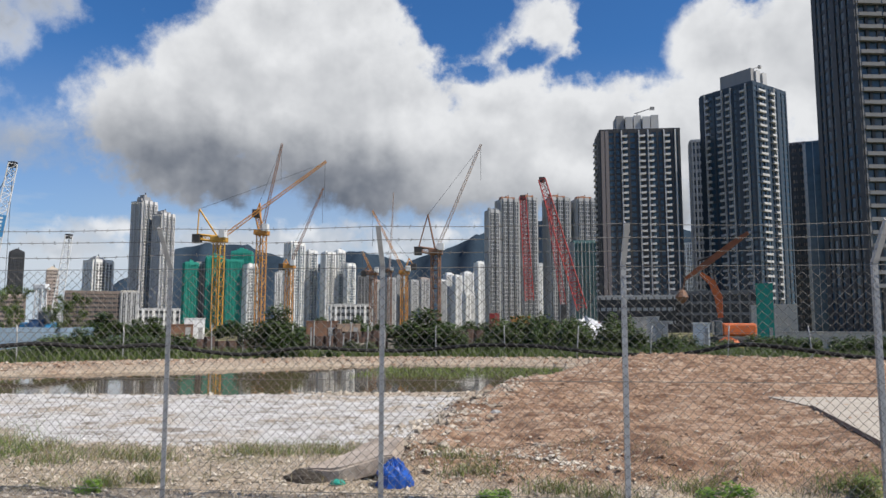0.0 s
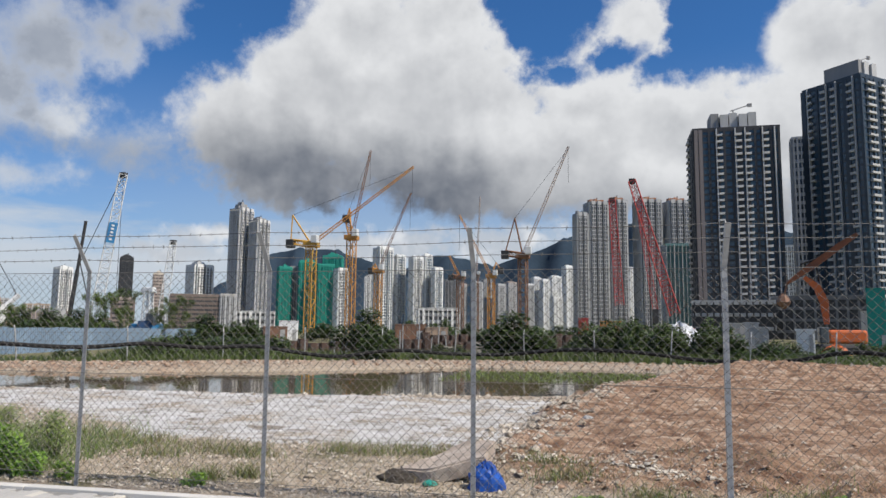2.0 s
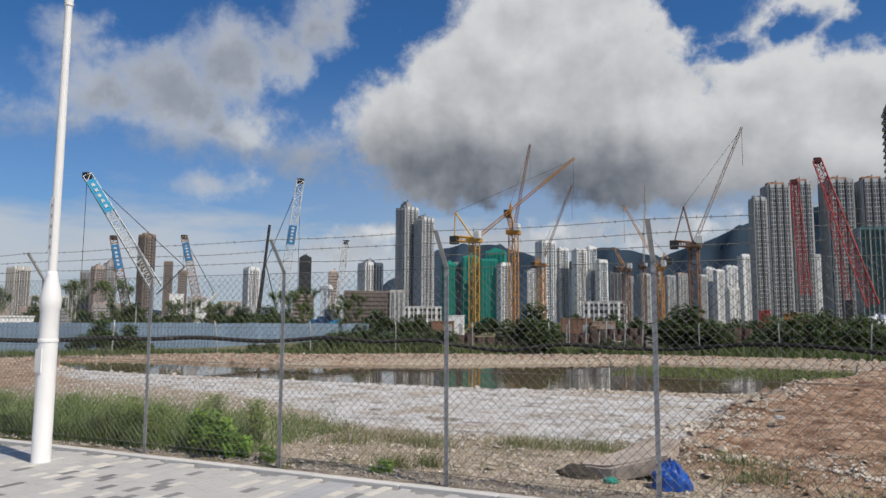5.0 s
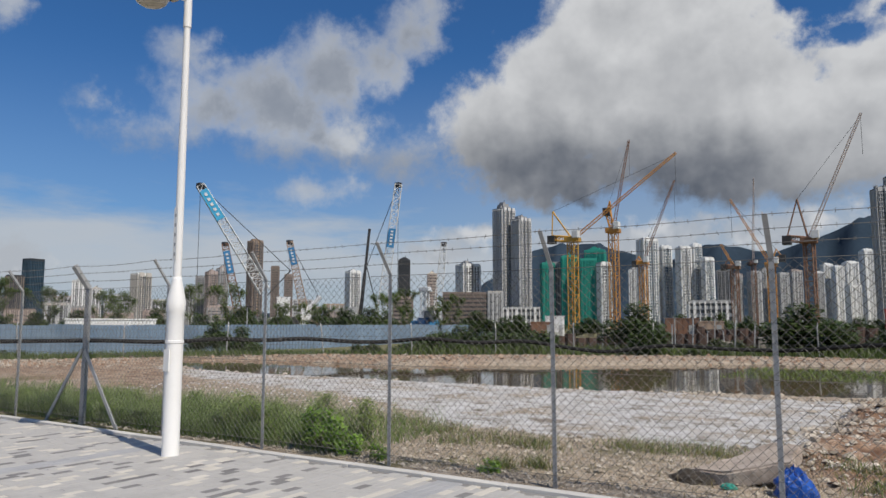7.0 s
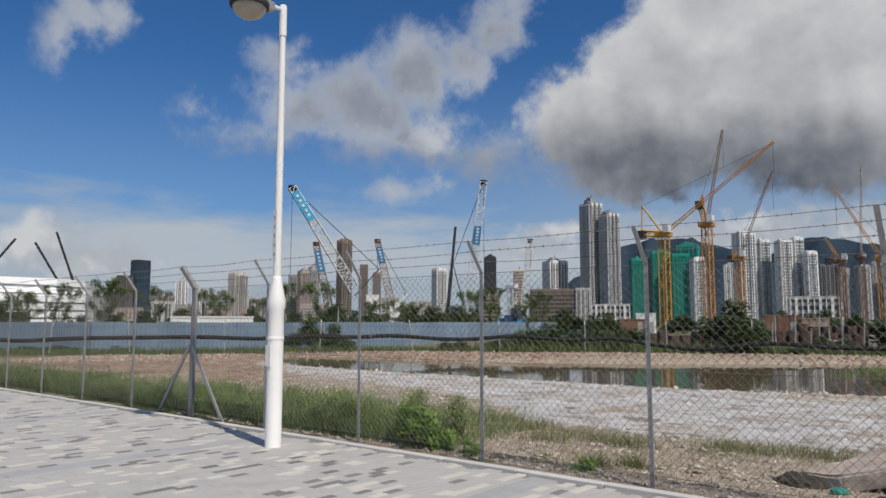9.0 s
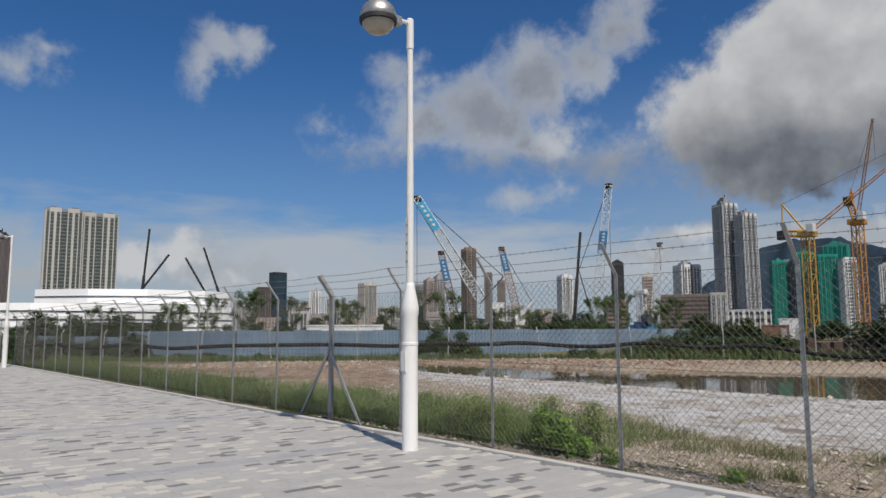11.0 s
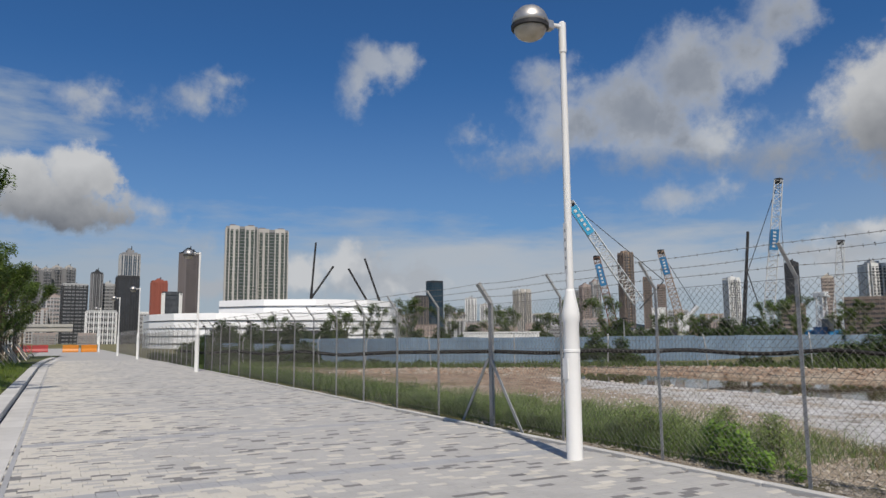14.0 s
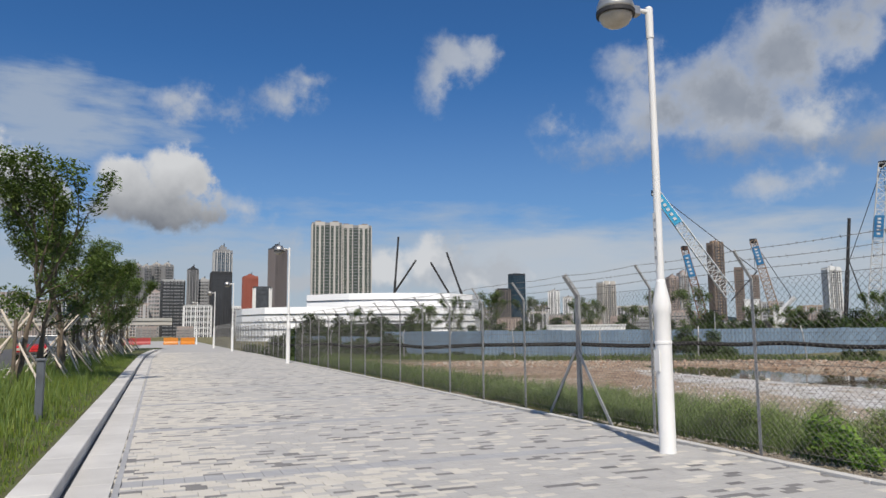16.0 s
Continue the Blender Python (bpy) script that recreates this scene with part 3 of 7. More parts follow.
first = part("post", post_mesh(0.045), GALV, fence)
first.location = (POST_X[0], FY, 0)
for i, x in enumerate(POST_X[1:]):
    share("post", first, (x, FY, 0), fence, rot=(0, radians(random.uniform(-0.5, 0.5)), 0))
strong = part("straining_post", post_mesh(0.11), GALV, fence, "thick galvanised straining post with braces")
strong.location = (-11.27, FY + 0.02, 0)
for s in (-1, 1):
    bm = bmesh.new()
    angle_bar(bm, (-11.27 + s * 0.04, FY - 0.03, 1.15), (-11.27 + s * 1.0, FY - 0.03, -0.05), 0.06, 0.008, (0, 1, 0))
    bmesh.ops.recalc_face_normals(bm, faces=bm.faces)
    part("brace", bm, GALV, fence)


def link_mesh(w, h, cell, r):
    """Woven zigzag wires of one fence bay."""
    vs, fs = [], []

    def seg(a, b):
        d = Vector(b) - Vector(a)
        q = d.to_track_quat("Z", "Y")
        k = len(vs)
        for p in (a, b):
            for i in range(3):
                v = Vector(p) + q @ Vector((math.cos(i * 2.094) * r, math.sin(i * 2.094) * r, 0))
                vs.append(tuple(v))
        for i in range(3):
            j = (i + 1) % 3
            fs.append((k + i, k + j, k + 3 + j, k + 3 + i))
    cols, rows = round(2 * w / cell), round(h / cell)
    cw, ch = w / cols, h / rows
    for c in range(cols):
        for k in range(rows * 2):
            q = (k + c) % 2
            x0, x1 = c * cw + (cw if q else 0), c * cw + (0 if q else cw)
            dy = 0.004 if k % 2 else -0.004
            seg((x0, dy, k * ch / 2), (x1, -dy, (k + 1) * ch / 2))
    return vs, fs


bays = {}
for a, b in zip(POST_X, POST_X[1:]):
    w = round(a - b, 2)
    far = b < -40
    if far:
        continue
    if w not in bays:
        v, f = link_mesh(w, BEND - 0.06, 0.088, 0.0022)
        bays[w] = raw("chain_link_panel", v, f, WIRE, fence)
        bays[w].location = (b, FY - 0.04, 0.02)
    else:
        share("chain_link_panel", bays[w], (b, FY - 0.04, 0.02), fence)
v, f = link_mesh(PITCH * 10, BEND - 0.06, 0.24, 0.004)
for k in range(3):
    if k == 0:
        far_panel = raw("chain_link_panel", v, f, WIRE, fence)
        far_panel.location = (-41.72 - PITCH * 10, FY - 0.04, 0.02)
    else:
        share("chain_link_panel", far_panel, (-41.72 - PITCH * 10 * (k + 1), FY - 0.04, 0.02), fence)
for z in (0.1, 1.1, BEND - 0.03):
    bm = bmesh.new()
    rod(bm, (POST_X[0], FY - 0.045, z), (POST_X[-1], FY - 0.045, z), 0.003, n=4)
    part("line_wire", bm, WIRE, fence)
for k in range(3):
    f = 0.3 + 0.33 * k
    y, z = FY + TIP[0] * f - 0.03, BEND + TIP[1] * f
    bm = bmesh.new()
    for a, b in zip(POST_X, POST_X[1:]):
        sag = random.uniform(0.0, 0.03)
        pts = [Vector((a + (b - a) * i / 6, y, z - sag * math.sin(math.pi * i / 6))) for i in range(7)]
        for p, q in zip(pts, pts[1:]):
            rod(bm, p, q, 0.0028, n=4, cap=False)
        if b > -45:
            n = int((a - b) / 0.11)
            for i in range(n):
                c = Vector((a + (b - a) * (i + 0.5) / n, y, z - sag * math.sin(math.pi * (i + 0.5) / n)))
                for _ in range(2):
                    d = Vector((random.uniform(-0.4, 0.4), random.uniform(-1, 1), random.uniform(-1, 1))).normalized() * 0.019
                    rod(bm, c - d, c + d, 0.002, n=3, cap=False)
    part("barbed_wire", bm, WIRE, fence)

# ---- promenade lamps ----
ALU = material("brushed_aluminium", (0.62, 0.60, 0.56), (0.45, 0.43, 0.40), rough=0.42, metal=0.85, bump=0.02)
DIFF = material("lamp_glass", (0.50, 0.45, 0.37), (0.38, 0.34, 0.28), rough=0.15, bump=0)


def street_lamp(m):
    t = thing("street_lamp", "white tubular street lamp with a silver domed head", "street lamp", "promenade lamps", m=m)
    bm = turned(bmesh.new(), [(0.108, -0.1), (0.108, 0.0), (0.102, 0.02), (0.102, 1.28), (0.102, 1.70), (0.113, 1.73), (0.115, 1.82), (0.098, 1.92), (0.06, 2.1), (0.055, 2.14)], 24)
    part("base_column", bm, WHITE_PAINT, t, smooth=True)
    bm = turned(bmesh.new(), [(0.05, 2.1), (0.048, 3.6), (0.04, 5.3), (0.04, 5.32), (0.05, 5.33), (0.05, 5.74), (0.036, 5.76)], 24)
    part("mast", bm, WHITE_PAINT, t)
    bm = bmesh.new()
    rod(bm, (0, 0, 5.69), (0, -0.2, 5.69), 0.03, n=10)
    part("arm", bm, WHITE_PAINT, t)
    bm = one_box(-0.06, 0.06, -0.36, -0.17, 5.6, 5.73, bevel=0.02)
    part("bracket", bm, ALU, t)
    hx = -0.53
    bm = turned(bmesh.new(), [(0.225, 5.60), (0.242, 5.61), (0.238, 5.68), (0.208, 5.76), (0.14, 5.83), (0.066, 5.865), (0.017, 5.87)], 28, (0, hx, 0))
    part("hood", bm, ALU, t, smooth=True)
    bm = turned(bmesh.new(), [(0.025, 5.40), (0.10, 5.412), (0.167, 5.45), (0.208, 5.515), (0.218, 5.565)], 28, (0, hx, 0))
    part("diffuser", bm, DIFF, t, "pale glass bowl", smooth=True)
    bm = turned(bmesh.new(), [(0.208, 5.55), (0.247, 5.555), (0.25, 5.605), (0.208, 5.61)], 28, (0, hx, 0))
    part("rim", bm, DARK_STEEL, t, "dark rim round the glass")
    plate = part("number_plate", one_box(-0.035, 0.035, -0.053, -0.047, 2.35, 3.0), WHITE_PAINT, t)
    for k in range(5):
        part("mark", one_box(-0.012, 0.012, -0.056, -0.052, 2.4 + 0.12 * k, 2.44 + 0.12 * k), GALV, plate)
    bm = turned(bmesh.new(), [(0.103, 1.33), (0.109, 1.335), (0.109, 1.365), (0.103, 1.37)], 24)
    part("collar", bm, WHITE_PAINT, t)
    bm = one_box(-0.05, 0.05, -0.112, -0.098, 1.0, 1.26)
    part("access_door", bm, WHITE_PAINT, t)
    return t


lamp = street_lamp(pose(-7.69, 5.52, 0))
for x, y in ((-36.4, 5.6), (-63.4, 5.4), (-78.0, 4.9), (-104.0, 4.4)):
    copy_thing(lamp, pose(x, y, 0))

# ---- the city ----
def facade(name, c, c2=None, rough=0.8, **k):
    return material(name, c, c2, scale=0.05, fine=0.8, bump=0.0, streak=0.3, amount=0.35, rough=rough, **k)


GLASS = material("window_glass", (0.05, 0.06, 0.07), (0.09, 0.105, 0.12), rough=0.15, scale=0.25, fine=0.6, bump=0)
GLASS_FAR = material("hazy_window_glass", (0.045, 0.05, 0.058), (0.085, 0.092, 0.105), rough=0.25, scale=0.3, fine=0.9, bump=0)
GLASS_BLUE = material("blue_window_glass", (0.03, 0.055, 0.085), (0.05, 0.09, 0.13), rough=0.1, scale=0.2, fine=0.5, bump=0)
GLASS_TEAL_DARK = material("green_tinted_glass", (0.045, 0.068, 0.062), (0.085, 0.10, 0.085), rough=0.2, scale=0.3, fine=0.9, bump=0)
GLASS_TEAL = material("teal_curtain_wall", (0.10, 0.19, 0.20), (0.15, 0.25, 0.26), rough=0.15, scale=0.1, fine=0.5, bump=0)
F_DARK = facade("dark_cladding", (0.060, 0.068, 0.082), (0.04, 0.046, 0.056), rough=0.5)
F_CHAR = facade("charcoal_cladding", (0.035, 0.037, 0.042), (0.024, 0.026, 0.03), rough=0.5)
F_GREY = facade("grey_render", (0.27, 0.275, 0.285), (0.20, 0.205, 0.215))
F_LIGHT = facade("light_grey_render", (0.44, 0.45, 0.46), (0.35, 0.36, 0.37))
F_WHITE = facade("white_render", (0.74, 0.75, 0.75), (0.62, 0.63, 0.63))
F_BEIGE = facade("beige_render", (0.60, 0.55, 0.47), (0.48, 0.43, 0.37))
F_BROWN = facade("brown_render", (0.215, 0.172, 0.15), (0.16, 0.13, 0.115))
F_OCHRE = facade("ochre_render", (0.38, 0.285, 0.205), (0.30, 0.225, 0.165))
F_PINK = facade("pinkish_render", (0.40, 0.33, 0.30), (0.31, 0.26, 0.24))
F_RED = facade("red_brick_cladding", (0.33, 0.10, 0.07), (0.25, 0.08, 0.06))
F_NET = facade("green_scaffold_net", (0.03, 0.31, 0.25), (0.02, 0.19, 0.155), rough=0.95)
F_STONE = facade("pale_stone", (0.50, 0.475, 0.44), (0.40, 0.38, 0.355))


def sky_pt(az, el, dist):
    x, y = polar(az, dist)
    return Vector((x, y, 1.55 + dist * math.tan(radians(el))))


F_NAVY = facade("navy_cladding", (0.030, 0.045, 0.062), (0.02, 0.03, 0.043), rough=0.4)
F_MAUVE = facade("mauve_stone_cladding", (0.20, 0.18, 0.185), (0.15, 0.135, 0.14))
F_PALE = facade("pale_balcony_paint", (0.58, 0.58, 0.58), (0.46, 0.46, 0.47))
F_WARM = facade("warm_grey_render", (0.50, 0.485, 0.465), (0.40, 0.385, 0.37))
F_RUSTY = facade("terracotta_crown", (0.34, 0.17, 0.10), (0.25, 0.13, 0.085))
F_SPAN = facade("grey_spandrel", (0.17, 0.178, 0.19), (0.125, 0.13, 0.14))
F_SPAN_PALE = facade("pale_spandrel", (0.36, 0.375, 0.395), (0.28, 0.295, 0.31))
SPANDREL = {"white_render": F_SPAN_PALE, "light_grey_render": F_SPAN_PALE, "grey_render": F_SPAN, "pale_stone": F_SPAN}


def joined_boxes(boxes):
    bm = bmesh.new()
    for q in boxes:
        box(bm, *q)
    return bm


def tower(label, az0, el, az1, dist, core, band, pier, rot=0.0, cols=5, floors=22, band_h=0.35, pier_w=0.3, ratio=0.8,
          crown=0.45, crown_h=0.05, crown_at=0.0, crown_mat=None, name="apartment_tower", bays=0, sill=0.2, proud=0.35, foot=-2.0):
    """A high block between two bearings whose roof is seen at elevation el. The glazed core is held by a band at each
    floor and by piers or projecting window bays; a plant room sits on the roof."""
    cols = cols * 2 if cols < 8 and pier_w > 0.15 else cols
    width = dist * abs(radians(az0 - az1))
    az = (az0 + az1) / 2
    x, y = polar(az, dist)
    r = abs(radians(rot))
    w = width / (math.cos(r) + ratio * math.sin(r))
    d = w * ratio
    top = 1.55 + (dist - d * 0.4) * math.tan(radians(el))
    t = thing(name, label, "building", "city towers", m=pose(x, y, 0, 0, 0, az + rot))
    h = top - foot
    far = dist > 330
    part("glazing", one_box(-w / 2, w / 2, -d / 2, d / 2, foot, top - 0.3), core, t)
    fh = h / floors
    p = proud * fh / 3
    low = SPANDREL.get(band.name, band) if far else band
    flat = (-w / 2 - p * 0.6, w / 2 + p * 0.6, -d / 2 - p * 0.6, d / 2 + p * 0.6)
    if dist > 470 and name != "low_building":
        tagged(part("banding", joined_boxes([(*flat, foot + i * fh, foot + i * fh + fh * band_h) for i in range(floors)]), low, t), kind="stuff")
    else:
        b0 = part("floor_band", one_box(*flat, 0, fh * band_h), low, t)
        b0.location = (0, 0, foot)
        for i in range(1, floors):
            share("floor_band", b0, (0, 0, foot + i * fh), t)
    part("parapet", one_box(-w / 2 - p, w / 2 + p, -d / 2 - p, d / 2 + p, top - 0.6, top + 0.9), band, t)
    if pier_w:
        cw = w / cols
        key = int(abs(az0) * 10) % 6
        beat = (1.9, 0.6, 1.2, 0.5, 1.7, 0.6)
        k = 2.2 if far else 1.0
        p0 = part("pier", one_box(-cw * pier_w / 2, cw * pier_w / 2, -p * k, p * 0.5, foot, top + 0.2), pier, t)
        spots = [(-w / 2 + cw * pier_w / 2 + (w - cw * pier_w) * i / cols, -d / 2, 0, i) for i in range(cols + 1)] if not bays else [(-w / 2, -d / 2, 0, 0), (w / 2, -d / 2, 0, 2)]
        nd = max(2, round(d / cw))
        for s in (-1, 1):
            spots += [(s * w / 2, -d / 2 + cw * pier_w / 2 + (d - cw * pier_w) * i / nd, s * math.pi / 2, i) for i in range(nd + 1)]
        p0.location = spots[0][:2] + (0,)
        for sx, sy, sr, i in spots[1:]:
            share("pier", p0, (sx, sy, 0), t, rot=(0, 0, sr), scale=(beat[(i + key) % 6] if far else 1, 1, 1))
    if bays:
        mw = w / bays
        bw, dp = mw * 0.64, min(2.4, d * 0.12)
        strips = [(c * bw - bw * 0.15, c * bw + bw * 0.15, -dp - 0.12, -dp, foot + fh, top - 1.0) for c in (-0.26, 0.26)]
        sills = [(q[0] - 0.05, q[1] + 0.05, -dp - 0.22, -dp, foot + i * fh, foot + i * fh + fh * sill) for q in strips for i in range(1, floors)]
        made = None
        for i in range(bays):
            at = (-w / 2 + mw * (i + 0.5), -d / 2, 0)
            if made is None:
                made = (part("window_bay", one_box(-bw / 2, bw / 2, -dp, 0.2, foot, top + 1.2), pier, t), part("window_strip", joined_boxes(strips), core, t), tagged(part("spandrel_grid", joined_boxes(sills), pier, t), kind="stuff"))
                for ob in made:
                    ob.location = at
            else:
                for ob, nm in zip(made, ("window_bay", "window_strip", "spandrel_grid")):
                    o = share(nm, ob, at, t)
                    if nm == "spandrel_grid":
                        tagged(o, kind="stuff")
    if far and crown:
        for s in (-1, 1):
            part("lift_housing", one_box(-w * 0.09, w * 0.09, -d * 0.2, d * 0.2, top, top + h * 0.035), crown_mat or band, t).location = (s * w * 0.3, 0, 0)
    if crown:
        ch = h * crown_h
        cx = crown_at * w
        bm = one_box(cx - w * crown / 2, cx + w * crown / 2, -d * 0.3, d * 0.3, top, top + ch)
        box(bm, cx - w * crown * 0.3, cx + w * crown * 0.1, -d * 0.2, d * 0.2, top + ch, top + ch * 1.35)
        part("plant_room", bm, crown_mat or band, t)
        bm = bmesh.new()
        rod(bm, (cx + w * crown * 0.2, 0, top + ch), (cx + w * crown * 0.2, 0, top + ch * 1.8), 0.15 + dist / 4000, n=5)
        part("antenna", bm, DARK_STEEL, t)
    return t


def dark_tower(label, az0, el, az1, dist, rot, ratio, floors, left, front, mauve=(), head=None, clad=None, pale=None, foot=-2.0):
    """A dark curtain-walled tower. left and front list the balcony stacks of two faces: place across the face from 0 to 1,
    width in metres, and on which side a pale fin runs up (-1, 1, or 0 for none)."""
    clad, pale = clad or F_DARK, pale or F_LIGHT
    r = radians(rot)
    w = dist * abs(radians(az0 - az1)) / (math.cos(r) + ratio * math.sin(r))
    d = w * ratio
    az = (az0 + az1) / 2
    x, y = polar(az, dist)
    top = 1.55 + (dist - d * 0.3) * math.tan(radians(el))
    t = thing("apartment_tower", label, "building", "city towers", m=pose(x, y, 0, 0, 0, az + rot))
    h = top - foot
    fh = h / floors
    part("glazing", one_box(-w / 2, w / 2, -d / 2, d / 2, foot, top - 0.4), GLASS_BLUE, t)
    b0 = part("floor_band", one_box(-w / 2 - 0.12, w / 2 + 0.12, -d / 2 - 0.12, d / 2 + 0.12, 0, fh * 0.30), clad, t)
    b0.location = (0, 0, foot)
    for i in range(1, floors):
        share("floor_band", b0, (0, 0, foot + i * fh), t)
    part("parapet", one_box(-w / 2 - 0.2, w / 2 + 0.2, -d / 2 - 0.2, d / 2 + 0.2, top - 0.6, top + 1.0), clad, t)
    pier = fin = None
    for face, stacks, span in (("front", front, w), ("left", left, d)):
        def spot(u):
            return ((u - 0.5) * w, -d / 2, 0.0) if face == "front" else (-w / 2, (0.5 - u) * d, -math.pi / 2)
        n = max(4, round(span / 3.0))
        for i in range(n + 1):
            sx, sy, sr = spot(0.01 + 0.98 * i / n)
            if pier is None:
                pier = part("pier", one_box(-0.42, 0.42, -0.3, 0.1, foot, top + 0.3), clad, t)
                pier.location, pier.rotation_euler = (sx, sy, 0), (0, 0, sr)
            else:
                share("pier", pier, (sx, sy, 0), t, rot=(0, 0, sr), scale=(1.0 + 1.3 * (i % 3 == 0), 1, 1))
        for u, bw, side in stacks:
            sx, sy, sr = spot(u)
            if bw > 1:
                bm = one_box(-bw / 2, bw / 2, -1.3, 0.0, 0, fh * 0.09)
                box(bm, -bw / 2, bw / 2, -1.3, -1.2, fh * 0.09, fh * 0.29)
                box(bm, bw * 0.28, bw / 2, -1.25, 0.0, fh * 0.10, fh * 0.34)
                first = part("balcony", bm, pale, t)
                first.location, first.rotation_euler = (sx, sy, foot + 4 * fh), (0, 0, sr)
                for i in range(5, floors):
                    share("balcony", first, (sx, sy, foot + i * fh), t, rot=(0, 0, sr))
            if side or bw <= 1:
                off = side * (bw / 2 + 0.25) if bw > 1 else 0.0
                fx, fy = sx + off * math.cos(sr), sy + off * math.sin(sr)
                if fin is None:
                    fin = part("fin", one_box(-0.2, 0.2, -0.9, 0.1, foot + 3 * fh, top + 0.4), pale, t)
                    fin.location, fin.rotation_euler = (fx, fy, 0), (0, 0, sr)
                else:
                    share("fin", fin, (fx, fy, 0), t, rot=(0, 0, sr))
    for u, mw in mauve:
        for i in range(2):
            part("stone_strip", one_box(-mw / 2 + i * mw * 0.55, -mw / 2 + i * mw * 0.55 + mw * 0.45, -0.7, 0.1, foot, top + 0.2), F_MAUVE, t).location = ((u - 0.5) * w, -d / 2, 0)
    if head:
        u0, u1, hh = head
        n = 5
        for i in range(n):
            a0 = (u0 + (u1 - u0) * i / n - 0.5) * w
            a1 = (u0 + (u1 - u0) * (i + 0.86) / n - 0.5) * w
            part("roof_screen", one_box(a0, a1, -d * 0.30 - 0.8 * (i % 2), d * 0.3, top, top + hh * (1.0 - 0.10 * (i % 2))), F_LIGHT if i else F_GREY, t)
        bm = bmesh.new()
        px = ((u0 + u1) / 2 - 0.5) * w
        rod(bm, (px, -d * 0.2, top + hh), (px, -d * 0.2, top + hh + 1.6), 0.25, n=6)
        rod(bm, (px - 1.0, -d * 0.2, top + hh + 1.2), (px + w * 0.2, -d * 0.2, top + hh + 3.4), 0.22, n=6)
        box(bm, px + w * 0.17, px + w * 0.22, -d * 0.2 - 0.5, -d * 0.2 + 0.5, top + hh + 2.6, top + hh + 3.8)
        part("window_cleaning_crane", bm, F_GREY, t)
    return t


# dark towers beside the site
dark_tower("dark glass apartment tower with white stacked balconies", -7.32, 14.88, -13.77, 300, 10, 0.5, 32,
           [(0.25, 2.6, 0)], [(0.31, 1.9, -1), (0.53, 2.0, -1), (0.64, 1.8, -1), (0.84, 1.9, -1), (0.94, 0.5, -1)], mauve=((0.06, 3.0),), head=(0.23, 0.78, 7.5), clad=F_CHAR, pale=F_PALE)
dark_tower("dark blue glass apartment tower with pale corner balconies", -15.49, 17.24, -21.38, 310, 58, 1.0, 35,
           [(0.14, 1.6, -1), (0.38, 1.9, 1), (0.55, 1.8, 1), (0.83, 2.0, 1)], [(0.20, 4.6, 0), (0.52, 2.6, 1)], head=(0.3, 0.8, 9.0), clad=F_NAVY, pale=F_LIGHT)
dark_tower("charcoal apartment tower with pale floor bands", -23.51, 27.05, -30.65, 215, 35, 0.8, 34,
           [], [(0.02, 0.6, 0), (0.17, 6.0, 0), (0.39, 2.6, 1), (0.62, 6.0, 0), (0.85, 3.0, 1)], head=None, clad=F_CHAR, pale=F_SPAN)
tower("slim grey tower behind the dark towers", -14.54, 13.92, -16.21, 420, GLASS, F_LIGHT, F_GREY, 5, 3, 24, 0.4, 0.4, crown=0)
tower("slim dark tower with a blue glass face", -21.47, 13.05, -22.43, 380, GLASS, F_PINK, F_CHAR, 0, 2, 24, 0.4, 0.5, crown=0)
tower("slim tower of blue glass", -22.43, 13.02, -23.44, 378, GLASS_BLUE, GLASS_BLUE, F_LIGHT, 0, 2, 24, 0.1, 0.1, crown=0)
tower("low podium of grey concrete frames", -12.87, 2.53, -18.99, 270, F_CHAR, F_SPAN, F_SPAN, 0, 9, 4, 0.25, 0.22, 0.3, crown=0, name="podium")
tower("low pale podium with green netting", -7.47, 2.24, -12.94, 262, F_CHAR, F_LIGHT, F_CHAR, 0, 6, 3, 0.25, 0.25, 0.3, crown=0, name="podium")

# grey estate behind the red cranes
tower("grey apartment tower with stepped roof", 1.48, 9.19, 0.34, 430, GLASS_FAR, F_GREY, F_LIGHT, 22, 4, 32, 0.4, 0.4, 1.0, 0.4, 0.02, bays=2)
tower("tall grey apartment tower with an orange crown", 0.65, 10.03, -1.21, 436, GLASS_FAR, F_GREY, F_LIGHT, 22, 5, 33, 0.4, 0.35, 0.9, 0.4, 0.03, crown_mat=F_RUSTY, bays=3)
tower("tall grey apartment tower with orange roof netting", -1.03, 10.14, -2.66, 440, GLASS_FAR, F_GREY, F_LIGHT, 22, 5, 33, 0.4, 0.35, 0.9, 0.4, 0.03, crown_mat=F_RUSTY, bays=3)
tower("grey apartment tower under repair", -3.16, 10.06, -5.26, 445, GLASS_FAR, F_GREY, F_LIGHT, 22, 6, 33, 0.4, 0.35, 0.9, 0.5, 0.03, crown_mat=F_RUSTY, bays=3)
tower("grey apartment tower with narrow windows", -5.35, 9.91, -7.29, 450, GLASS_FAR, F_GREY, F_LIGHT, 22, 5, 33, 0.4, 0.35, 0.9, 0.5, 0.03, crown_mat=F_RUSTY, bays=3)
tower("teal glass office block", -5.20, 6.62, -7.30, 360, GLASS_TEAL, GLASS_TEAL, F_LIGHT, 14, 6, 16, 0.2, 0.1, crown=0, name="office_block")
tower("small tower between the dark blocks", -13.57, 6.29, -14.38, 600, GLASS_FAR, F_LIGHT, F_WHITE, 0, 3, 20, 0.4, 0.4, crown=0)

